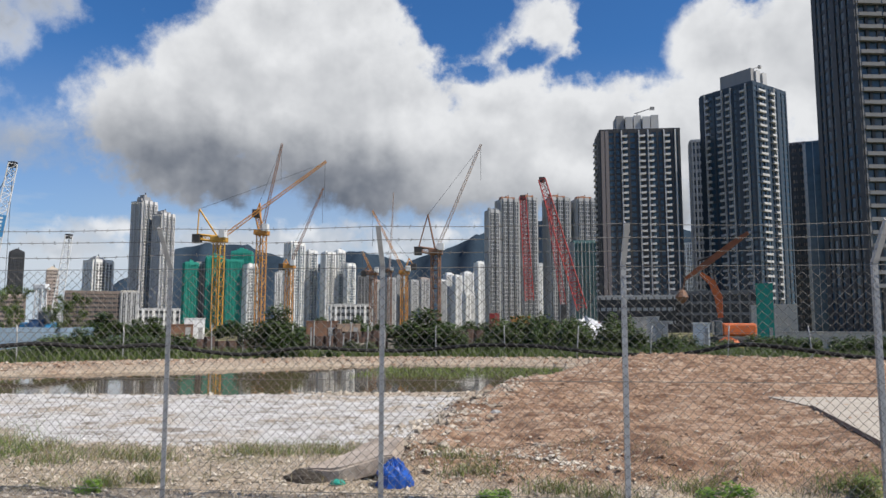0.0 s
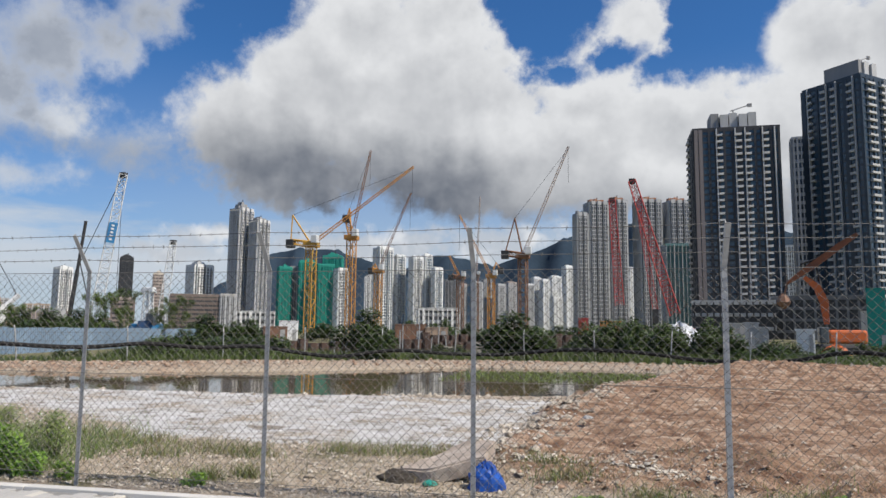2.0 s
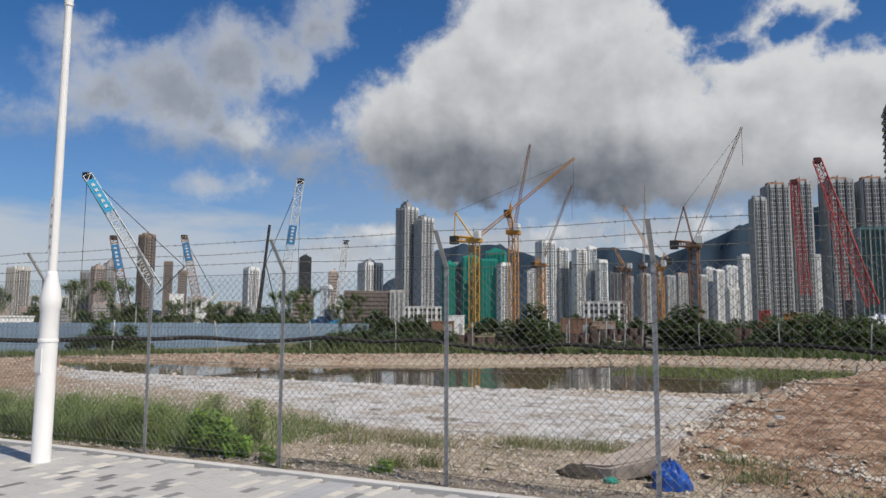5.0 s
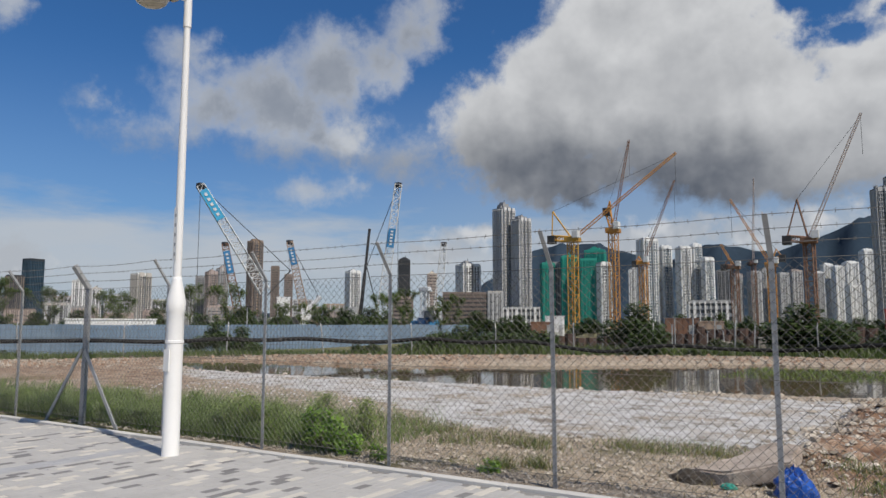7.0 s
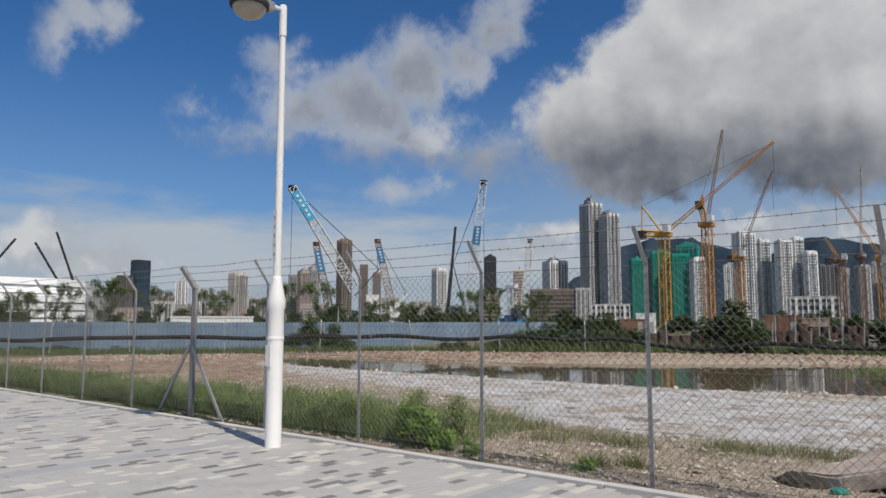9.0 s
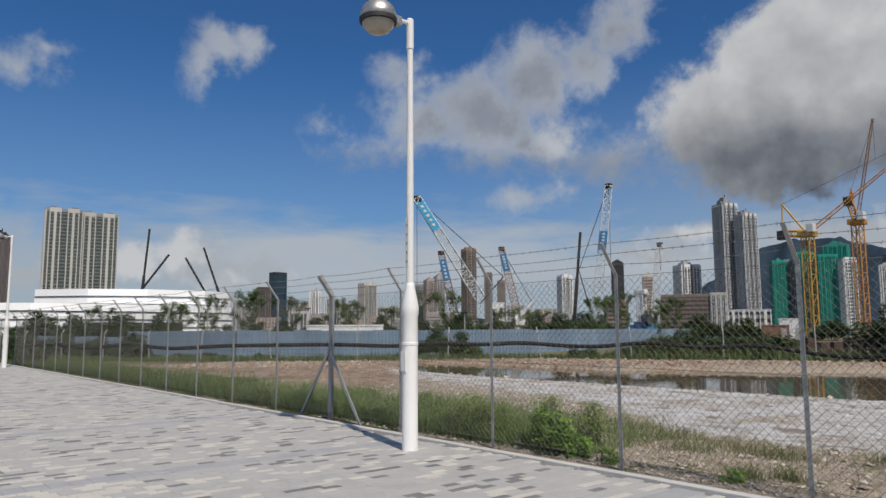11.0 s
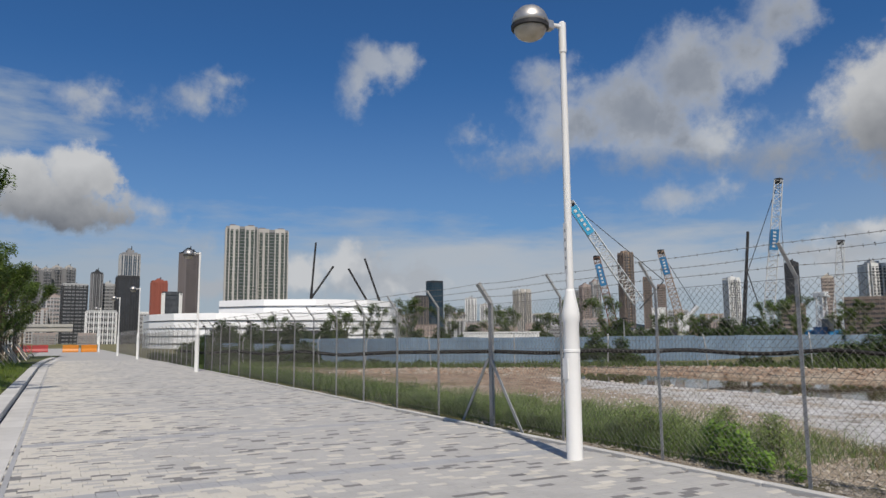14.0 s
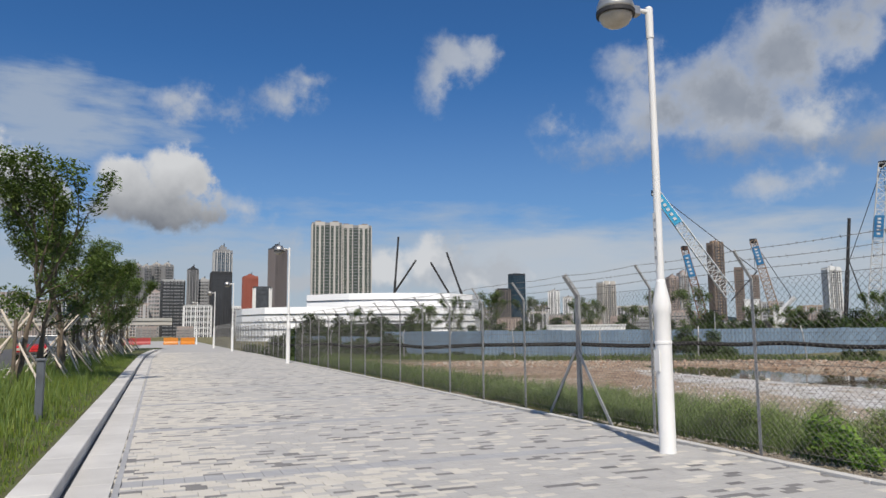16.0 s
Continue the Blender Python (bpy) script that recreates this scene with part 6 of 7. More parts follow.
p = sky_pt(-6.47, 0.30, 62)
heap_mesh("tarpaulin", "white tarpaulin draped over a heap", p.x, p.y, -0.5, 2.3, 1.6, 2.7, TARP, 1, "tarpaulin")
p = sky_pt(-3.19, -0.05, 60)
heap_mesh("tarpaulin", "pale plastic sheet over a low heap", p.x, p.y, -0.5, 1.4, 1.0, 1.6, TARP, 5, "tarpaulin")
p = sky_pt(-3.85, 0.39, 75)
heap_mesh("debris_heap", "orange-red heap of plastic barriers", p.x, p.y, -0.5, 1.0, 0.8, 2.2, C_RED, 7, "debris")
p = sky_pt(-16.76, -0.45, 70)
heap_mesh("debris_heap", "orange heap of plastic barriers", p.x, p.y, -0.5, 1.2, 0.6, 1.2, X_ORANGE, 8, "debris")

for x, y, w, h, tilt in [(-9.73, 48.50, 0.95, 0.42, 14), (-8.14, 52.53, 0.9, 0.65, 6)]:
    blk = tagged(part("concrete_block", one_box(-w / 2, w / 2, -0.25, 0.25, -0.2, h, bevel=0.03), SLAB_PALE), "pale concrete block lying on the bank", "block", "concrete blocks")
    blk.matrix_basis = pose(x, y, 0.05, 0, tilt * 0.4, tilt)

# tilted concrete slab and blue sack by the fence
slab = thing("broken_slab", "broken weathered concrete slab lying tilted on rubble", "slab")
SLAB = material("weathered_slab", (0.50, 0.43, 0.37), (0.24, 0.195, 0.155), scale=2.2, fine=18, rough=0.95, bump=0.4)
bm = bmesh.new()
top_pts = [(-2.18, 7.66, 0.07), (-1.72, 7.56, 0.10), (-1.17, 7.58, 0.26), (-1.18, 8.5, 0.30), (-1.58, 8.8, 0.24), (-1.85, 8.3, 0.12)]
up_v = [bm.verts.new(p) for p in top_pts]
dn_v = [bm.verts.new((x * 1.0, y, z - 0.17)) for x, y, z in top_pts]
bm.faces.new(up_v)
bm.faces.new(dn_v[::-1])
for i in range(6):
    j = (i + 1) % 6
    bm.faces.new((dn_v[i], dn_v[j], up_v[j], up_v[i]))
bmesh.ops.bevel(bm, geom=list(bm.edges), offset=0.02, segments=2, affect="EDGES")
bmesh.ops.triangulate(bm, faces=bm.faces)
bmesh.ops.subdivide_edges(bm, edges=list(bm.edges), cuts=3, use_grid_fill=True)
for v in bm.verts:
    v.co += Vector(noise.noise_vector(v.co * 5)) * 0.025
part("slab", bm, SLAB, slab)
heap_mesh("plastic_sack", "crumpled blue plastic sack against the slab", -1.14, 7.42, -0.03, 0.19, 0.14, 0.26, BLUE_TARP, 3, "sack")
heap_mesh("rubble_mound", "dark brown rubble under the slab", -2.1, 7.68, -0.05, 0.26, 0.2, 0.13, DARK_EARTH, 4, "rubble")

# pale slab with a dark timber edge on the earth
slab2 = thing("concrete_slab", "flat pale concrete slab with a dark timber edge", "slab")
bm = bmesh.new()
c4 = BASE_SLAB
up_v = [bm.verts.new((x, y, 0.13)) for x, y in c4]
dn_v = [bm.verts.new((x, y, -0.1)) for x, y in c4]
bm.faces.new(up_v)
bm.faces.new(dn_v[::-1])
for i in range(5):
    j = (i + 1) % 5
    bm.faces.new((dn_v[i], dn_v[j], up_v[j], up_v[i]))
bmesh.ops.recalc_face_normals(bm, faces=bm.faces)
part("slab", bm, SLAB_PALE, slab2)
bm = bmesh.new()
for (xa, ya), (xb, yb) in ((c4[4], c4[3]),):
    rod(bm, (xa - 0.03, ya, 0.125), (xb - 0.03, yb, 0.125), 0.04, n=4)
part("edge_timber", bm, RUST, slab2, "dark weathered timber edge")

# litter on the earth
heap_mesh("plastic_scrap", "crumpled clear plastic on brown earth", -0.16, 12.50, 0.12, 0.09, 0.06, 0.05, GALV, 12, "litter")
heap_mesh("plastic_scrap", "small green plastic scrap beside the slab", -1.72, 7.42, -0.02, 0.08, 0.05, 0.05, F_NET, 13, "litter")

# thin lamp poles beyond the hoarding
for x, y, h in [(-64.40, 36.32, 4.2), (-49.70, 44.53, 3.6), (-71.65, 29.04, 4.6)]:
    pl = thing("lamp_pole", "thin grey lamp pole beyond the hoarding", "lamp pole", "site lamp poles", m=pose(x, y, -0.5))
    bm = bmesh.new()
    rod(bm, (0, 0, 0), (0, 0, h), 0.07, 0.045, n=8)
    part("pole", bm, GALV, pl)
    part("head", one_box(-0.1, 0.55, -0.1, 0.1, h - 0.03, h + 0.06, bevel=0.02), DARK_STEEL, pl)

# small cameras on the fence
for x in (POST_X[17], POST_X[22]):
    cm = thing("security_camera", "small dark security camera on a fence post", "camera unit", "fence cameras", m=pose(x, FY - 0.1, BEND + 0.02))
    part("housing", one_box(-0.16, 0.1, -0.05, 0.05, 0.0, 0.1, bevel=0.015), DARK_STEEL, cm)
    part("bracket", one_box(-0.02, 0.02, 0.04, 0.12, -0.05, 0.05), GALV, cm)

# white layered hall beyond the fence
CLAD = material("white_cladding", (0.80, 0.81, 0.82), (0.70, 0.71, 0.72), rough=0.45, scale=0.1, fine=1.0, bump=0)
hall = thing("exhibition_hall", "low white hall with layered horizontal cladding bands", "building")


def hall_band(pts, z0, z1, lean, name="cladding_band", mat=None, depth=8.0):
    """A leaning white band along bearings and distances."""
    v, f = [], []
    xy = [polar(a, d) for a, d in pts]
    for x, y in xy:
        L = math.hypot(x, y)
        ux, uy = x / L, y / L
        v += [(x - ux * lean, y - uy * lean, z0), (x, y, z1), (x + ux * depth, y + uy * depth, z1), (x + ux * depth, y + uy * depth, z0)]
    for i in range(len(xy) - 1):
        a, b = i * 4, i * 4 + 4
        f += [(a, b, b + 1, a + 1), (a + 1, b + 1, b + 2, a + 2), (a, a + 3, b + 3, b)]
    k = len(v) - 4
    f += [(0, 1, 2, 3), (k + 3, k + 2, k + 1, k)]
    part_ob = raw(name, v, f, mat or CLAD, hall)
    return part_ob


HD = 175.0
upper = [(79.3, HD + 14), (76, HD + 6), (72, HD + 4), (68, HD + 8), (66.2, HD + 16), (65.7, HD + 26)]
lower = [(84.6, HD + 18), (84.2, HD + 6), (82.5, HD - 4), (79.5, HD - 8), (76.0, HD - 6), (72, HD - 2), (68, HD + 4), (66.0, HD + 12), (65.6, HD + 22)]
zt = 1.55 + HD * math.tan(radians(3.15))
for k in range(3):
    hall_band(upper, zt - 1.75 * (k + 1) + 0.16, zt - 1.75 * k, 0.55)
for k in range(5):
    hall_band(lower, 7.4 - 1.7 * (k + 1) + 0.14, 7.4 - 1.7 * k - 0.04, 0.5)
hall_band([(a, d + 2) for a, d in lower], -2, zt - 5.5, 0, "inner_wall", CLAD, 6)
hall_band([(a, d + 1.5) for a, d in upper], 6, zt - 0.4, 0, "inner_wall", CLAD, 6)
for a, b in ((77.0, 74.2), (73.2, 69.5)):
    hall_band([(a, HD - 9.5), (b, HD - 8.5)], -2, 3.4, 0, "loading_bay", F_CHAR, 1.0)

# ---- plants ----
LEAF = leaf_material("shrub_leaf", (0.034, 0.062, 0.015), (0.092, 0.13, 0.036))
LEAF_DARK = leaf_material("dark_shrub_leaf", (0.034, 0.066, 0.016), (0.092, 0.14, 0.036))
GRASS_BANK = leaf_material("bank_grass_blade", (0.05, 0.085, 0.02), (0.14, 0.18, 0.055))
LEAF_BRIGHT = leaf_material("bright_leaf", (0.18, 0.33, 0.045), (0.32, 0.48, 0.09), translucent=0.4)
LEAF_OLIVE = leaf_material("olive_leaf", (0.13, 0.20, 0.045), (0.28, 0.35, 0.11), translucent=0.4)
LEAF_TREE = leaf_material("tree_leaf", (0.05, 0.095, 0.018), (0.15, 0.21, 0.045), translucent=0.3)
LEAF_SEED = leaf_material("seeding_weed_leaf", (0.15, 0.22, 0.06), (0.30, 0.36, 0.14), translucent=0.4)
GRASS = leaf_material("weed_grass", (0.085, 0.15, 0.03), (0.22, 0.30, 0.085), translucent=0.35)
GRASS_PALE = leaf_material("pale_weed", (0.14, 0.20, 0.07), (0.30, 0.36, 0.17))
GRASS_DRY = leaf_material("dry_grass", (0.17, 0.15, 0.065), (0.34, 0.28, 0.15))
GRASS_LAWN = leaf_material("lawn_grass", (0.08, 0.13, 0.015), (0.20, 0.25, 0.04))
BARK = material("bark", (0.16, 0.125, 0.09), (0.10, 0.08, 0.06), scale=6, fine=40, rough=0.9, bump=0.5)


def leaves(centres, n, size, rnd, flat=0.4, squash=0.85):
    """Many small pointed leaves scattered in clumps: centre, radius."""
    v, f = [], []
    tot = sum(c[3] ** 2 for c in centres)
    for cx, cy, cz, r in centres:
        for _ in range(int(n * r * r / tot)):
            d = Vector((rnd.gauss(0, 1), rnd.gauss(0, 1), rnd.gauss(0, 1))).normalized() * r * rnd.random() ** 0.4
            p = Vector((cx, cy, cz)) + Vector((d.x, d.y, d.z * squash))
            s = size * rnd.uniform(0.6, 1.3)
            a = Vector((rnd.uniform(-1, 1), rnd.uniform(-1, 1), rnd.uniform(-flat, flat))).normalized()
            b = a.cross(Vector((rnd.uniform(-0.5, 0.5), rnd.uniform(-0.5, 0.5), 1))).normalized()
            k = len(v)
            q = a.cross(b) * s * 0.12
            v += [tuple(p - a * s), tuple(p + b * s * 0.42 + q), tuple(p + a * s), tuple(p - b * s * 0.42 + q)]
            f += [(k, k + 1, k + 2), (k, k + 2, k + 3)]
    return v, f


def bush(label, n, size, seed, mat, w=1.0, h=1.0, m=None, name="bush", group="bushes"):
    """A shrub of one metre, with woody stems."""
    rnd = random.Random(seed)
    t = thing(name, label, "bush", group, m=m)
    cs = []
    for i in range(11):
        a = rnd.uniform(0, 6.28)
        q = rnd.random() ** 0.6
        cs.append((0.34 * w * q * math.cos(a), 0.34 * w * q * math.sin(a), h * (0.22 + 0.55 * rnd.random() * (1 - 0.4 * q)), 0.22 * rnd.uniform(0.6, 1.2)))
    v, f = leaves(cs, n, size, rnd)
    raw("foliage", v, f, mat, t)
    bm = bmesh.new()
    for c in cs[:7]:
        rod(bm, (c[0] * 0.15, c[1] * 0.15, -0.15), (c[0], c[1], c[2]), 0.012, 0.005, n=4, cap=False)
    part("branchwork", bm, BARK, t)
    return t


def put_bush(src, x, y, w, h, z=None, rz=None):
    z = height(x, y) - 0.05 if z is None else z
    ob = copy_thing(src, pose(x, y, z, 0, 0, random.uniform(0, 360) if rz is None else rz))
    ob.scale = (w, w, h)
    return ob


def blades(name, label, where, n, h0, h1, width, mat, seed, lean=0.45, z_of=None, category="grass"):
    """Grass blades, each a bent tapered strip. where(rnd) gives x, y and a height factor."""
    rnd = random.Random(seed)
    v, f = [], []
    pts = [where(rnd) for _ in range(n)]
    if z_of is None:
        zz = land(np.array([p[0] for p in pts]), np.array([p[1] for p in pts]))[0]
    else:
        zz = [z_of] * n
    for (x, y, k), z in zip(pts, zz):
        h = rnd.uniform(h0, h1) * k
        a = rnd.uniform(0, 6.283)
        ln = lean * h * rnd.uniform(0.2, 1.2)
        dx, dy = math.cos(a) * ln, math.sin(a) * ln
        b = rnd.uniform(0, 6.283)
        wx, wy = math.cos(b) * width * rnd.uniform(0.6, 1.3), math.sin(b) * width * rnd.uniform(0.6, 1.3)
        i = len(v)
        v += [(x - wx, y - wy, z - 0.02), (x + wx, y + wy, z - 0.02), (x + dx * 0.35 + wx * 0.7, y + dy * 0.35 + wy * 0.7, z + h * 0.6),
              (x + dx * 0.35 - wx * 0.7, y + dy * 0.35 - wy * 0.7, z + h * 0.6), (x + dx, y + dy, z + h)]
        f += [(i, i + 1, i + 2, i + 3), (i + 3, i + 2, i + 4)]
    return tagged(raw(name, v, f, mat), label, category, kind="stuff")


# shrubs along the far edge of the site
b_far = [bush("green leafy shrub on the far bank", 1700, 0.05, 11 + i, (LEAF, LEAF_DARK, LEAF)[i], m=pose(-9.5 + 3 * i, 46 + i, -0.35), h=0.9) for i in range(3)]
for o_ in b_far:
    o_.scale = (2.2, 2.2, 1.6)
big = bush("large dense dark green shrub", 5200, 0.04, 31, LEAF_DARK, w=1.15, m=pose(-13.2, 40.5, -0.5))
big.scale = (4.4, 4.0, 3.9)
big2 = put_bush(big, -4.7, 44.5, 5.8, 3.8, -0.5)
put_bush(big, 1.5, 50.0, 4.2, 3.4, -0.5)
put_bush(big, -22.6, 36.5, 2.6, 2.4, -0.5)
put_bush(big, -30.5, 26.8, 2.6, 2.3, -0.5)
# growth along the bank: from this bearing on, height of the shrubs and how many at each step
BANK_GROWTH = [(52, 0.85, 1), (41, 0.95, 1), (36, 1.4, 2), (25.5, 2.5, 5), (19, 1.15, 2), (8, 1.2, 2), (2, 2.2, 4), (-9.5, 4.0, 5), (-90, 2.3, 3)]
rnd = random.Random(5)
for x, y, a, L in along([(-62, 11.5), (-38, 19), (-30, 26), (-24, 34), (-18, 40), (-6, 45), (6, 43.5), (18, 40), (34, 37)], 1.7):
    az = math.degrees(math.atan2(-x, y))
    tall, many = next((q[1], q[2]) for q in BANK_GROWTH if az > q[0])
    for _ in range(many):
        put_bush(rnd.choice(b_far), x + rnd.uniform(-1, 1), y + rnd.uniform(0.0, 4.0), rnd.uniform(1.5, 3.2), tall * rnd.uniform(0.6, 1.15), -0.5)
for x, y, w, h in [(-0.55, 51.97, 3.0, 2.6), (1.40, 49.65, 3.2, 3.0), (5.38, 47.77, 3.0, 2.2), (8.33, 48.07, 3.0, 2.4), (12.03, 50.74, 2.8, 2.3),
                   (17.67, 51.32, 3.0, 2.4), (16.56, 56.55, 3.0, 2.0), (-22.59, 41.87, 2.4, 2.2), (-30.27, 44.12, 2.6, 1.6), (-18.05, 39.66, 2.6, 1.5), (-9.75, 40.50, 2.2, 1.2)]:
    put_bush(rnd.choice(b_far), x, y, w, h, -0.5)
blades("bank_grass", "tall green grass along the far bank", lambda r: (lambda p: (p[0] + r.uniform(-1.5, 1.5), p[1] + r.uniform(-0.9, 3.0), 0.45 if p[0] < -24 else 0.8))(r.choice(along(EDGE, 0.5))), 20000, 0.3, 0.95, 0.02, GRASS_BANK, 3, lean=0.7)
blades("pond_grass", "green grass growing in the shallow water", lambda r: (r.uniform(-5.5, 2.4), r.uniform(25.0, 31.0), 1.0), 3000, 0.06, 0.18, 0.01, GRASS, 4, z_of=-0.2, lean=0.9)

# weeds inside the fence
def weed_spot(r):
    while True:
        x, y = r.uniform(-17, -6.0), 6.72 + abs(r.gauss(0.35, 1.1))
        k = min(1.0, (-5.2 - x) / 2.0) * (1 - 0.45 * max(0, (-x - 13) / 4))
        c = noise.noise((x * 1.1, y * 1.1, 3.0))
        if r.random() < 0.22 + 1.1 * max(0.0, c + 0.25):
            k *= 0.65 + 0.7 * max(0.0, c + 0.2)
            return x, y, max(0.25, k)


blades("weeds", "dense green weeds inside the fence", weed_spot, 26000, 0.1, 0.42, 0.0045, GRASS, 5, lean=1.1)
blades("weeds", "pale seeding weeds inside the fence", weed_spot, 4500, 0.25, 0.62, 0.003, GRASS_PALE, 15, lean=0.8)
blades("weeds", "low weeds along the fence foot", lambda r: (r.uniform(-48, -16), 6.7 + abs(r.gauss(0, 1.2)), 1.0), 14000, 0.1, 0.42, 0.009, GRASS, 6, lean=0.8)
tufts = [(-4.9, 8.7, 0.55), (-4.3, 8.5, 0.4), (-2.7, 9.1, 0.6), (-3.2, 9.0, 0.4), (-6.0, 9.0, 0.5), (-0.35, 7.9, 0.35), (0.5, 7.3, 0.3), (1.9, 7.4, 0.35), (3.2, 7.3, 0.4), (4.0, 7.6, 0.5),
         (-5.3, 8.2, 0.45), (-2.1, 9.2, 0.4), (-4.05, 7.1, 0.22), (-3.7, 7.3, 0.2), (-6.9, 9.4, 0.5), (-8.0, 9.8, 0.6), (-0.6, 8.6, 0.4), (0.9, 7.0, 0.3)]


def tuft_spot(r):
    x, y, s = r.choice(tufts)
    return x + r.gauss(0, s * 0.55), y + r.gauss(0, s * 0.28), 1.0


blades("grass_tufts", "sparse green and brown grass tufts on gravel", tuft_spot, 2900, 0.04, 0.2, 0.0035, GRASS, 7, lean=1.1)
blades("dry_grass", "dry yellowish grass on gravel", tuft_spot, 2700, 0.05, 0.22, 0.003, GRASS_DRY, 8, lean=1.0)
blades("dry_grass", "dry yellowish grass on gravel", lambda r: (r.uniform(-9, 5), r.uniform(6.7, 9.6), 1.0), 2600, 0.04, 0.14, 0.0035, GRASS_DRY, 9, lean=1.2)
near_bush = bush("bright green leafy weed at the fence foot", 460, 0.09, 51, LEAF_BRIGHT, w=1.1, m=pose(-6.42, 6.78, -0.03), name="weed_bush", group="weeds by the fence")
near_bush.scale = (0.66, 0.66, 0.7)
dk = bush("tall olive-green weed on gravel", 1300, 0.03, 52, LEAF_OLIVE, w=1.0, m=pose(-6.5, 7.75, -0.03), name="weed_bush", group="weeds by the fence")
dk.scale = (0.75, 0.75, 0.8)
pale_weed = bush("tall pale seeding weed inside the fence", 1500, 0.024, 53, LEAF_SEED, w=0.9, m=pose(-8.6, 7.3, -0.03), name="weed_bush", group="weeds by the fence")
pale_weed.scale = (0.8, 0.8, 0.85)
for x, y, w, h in [(-5.55, 6.8, 0.28, 0.3), (-4.1, 6.9, 0.3, 0.22), (2.0, 7.0, 0.5, 0.3), (3.4, 7.1, 0.6, 0.4), (4.3, 7.2, 0.7, 0.45), (-0.1, 6.9, 0.4, 0.22), (-6.05, 6.85, 0.4, 0.4)]:
    put_bush(dk if x > 2.5 else near_bush, x, y, w, h)
wr = random.Random(77)
for k in range(46):
    x = -7.2 - 9.5 * wr.random() ** 1.2
    y = 6.95 + abs(wr.gauss(0, 0.85))
    put_bush(wr.choice((dk, pale_weed, pale_weed)), x, y, wr.uniform(0.5, 1.0), wr.uniform(0.35, 0.72) * (1.15 if -9.5 < x < -7.5 else 0.85))


# ---- trees ----
def tree(label, seed, hgt, crown, n, size, mat, m, name="tree", group="street trees", lean=0.3, bole=0.42):
    """A tapered trunk with forked limbs and a loose crown of leaf clumps."""
    rnd = random.Random(seed)
    t = thing(name, label, "tree", group, m=m)
    bm = bmesh.new()
    cs = []

    def limb(p, d, L, r, depth):
        q = p
        for s in range(3):
            d2 = (d + Vector((rnd.uniform(-1, 1), rnd.uniform(-1, 1), rnd.uniform(-0.2, 0.5))) * 0.22).normalized()
            e = q + d2 * L / 3
            rod(bm, q, e, r * (1 - 0.2 * s), r * (0.8 - 0.2 * s), n=6 if depth == 0 else 4, cap=False)
            q, d = e, d2
            if depth == 0 and s:
                out = Vector((rnd.uniform(-1, 1), rnd.uniform(-1, 1), 0.5)).normalized()
                limb(q, out, L * 0.42, r * 0.35, 2)
            if depth >= 1:
                cs.append((e.x, e.y, e.z, crown * rnd.uniform(0.08, 0.17)))
        if depth < 3:
            for _ in range(rnd.choice((2, 2, 3))):
                nd = (d + Vector((rnd.uniform(-0.62, 0.62), rnd.uniform(-0.62, 0.62), rnd.uniform(0.0, 0.7)))).normalized()
                limb(q, nd, L * rnd.uniform(0.55, 0.75), r * 0.5, depth + 1)
        cs.append((q.x, q.y, q.z, crown * rnd.uniform(0.12, 0.22)))
    limb(Vector((0, 0, -0.2)), Vector((rnd.uniform(-lean, lean) * 0.4, rnd.uniform(-lean, lean) * 0.4, 1)).normalized(), hgt * bole, hgt * 0.014, 0)
    part("trunk", bm, BARK, t)
    v, f = leaves(cs, n, size, rnd, flat=0.6)
    raw("crown", v, f, mat, t)
    return t


trees = [tree("young street tree with loose green crown", 71 + i, 8.2, 2.2, 4600, 0.082, LEAF_TREE, pose(-23.6 - 3.1 * i, -4.2 + 0.25 * i, 0.05, 0, 0, 40 * i), bole=0.345) for i in range(3)]
STAKE = material("pale_bamboo", (0.62, 0.55, 0.46), (0.5, 0.44, 0.37), scale=4, fine=40)
st = thing("tree_stakes", "crossed pale timber stakes propping a young tree", "tree stakes", "tree stakes", m=pose(-23.6, -4.2, 0.05))
for sx, sy in ((1, 1), (-1, 1), (1, -1), (-1, -1)):
    bm = bmesh.new()
    rod(bm, (sx * 1.15, sy * 1.0, -0.1), (-sx * 0.55, -sy * 0.42, 2.2), 0.034, 0.03, n=6)
    part("stake", bm, STAKE, st)
bm = bmesh.new()
rod(bm, (0.28, 0.1, -0.1), (0.28, 0.1, 1.9), 0.055, 0.05, n=7)
part("upright_stake", bm, BARK, st, "brown upright timber stake")
for i in range(17):
    x = -23.6 - 3.1 * i
    y = -4.2 + (0.25 * i if i < 3 else 0.3 + 0.12 * math.sin(i * 2.0)) + max(0.0, (-x - 50) * 0.03)
    if i:
        copy_thing(st, pose(x, y, 0.05, 0, 0, random.uniform(-12, 12)))
    if i > 2:
        o_ = copy_thing(trees[i % 3], pose(x, y, 0.05, 0, 0, 77 * i))
        k_ = random.uniform(0.86, 1.04)
        o_.scale = (k_, k_, k_ * random.uniform(0.92, 1.05))
site_tree = tree("slender tree beyond the blue hoarding", 93, 8.2, 2.8, 3600, 0.11, LEAF_TREE, pose(-68.55, 88.14, -0.5), name="tree", group="site trees", bole=0.36)
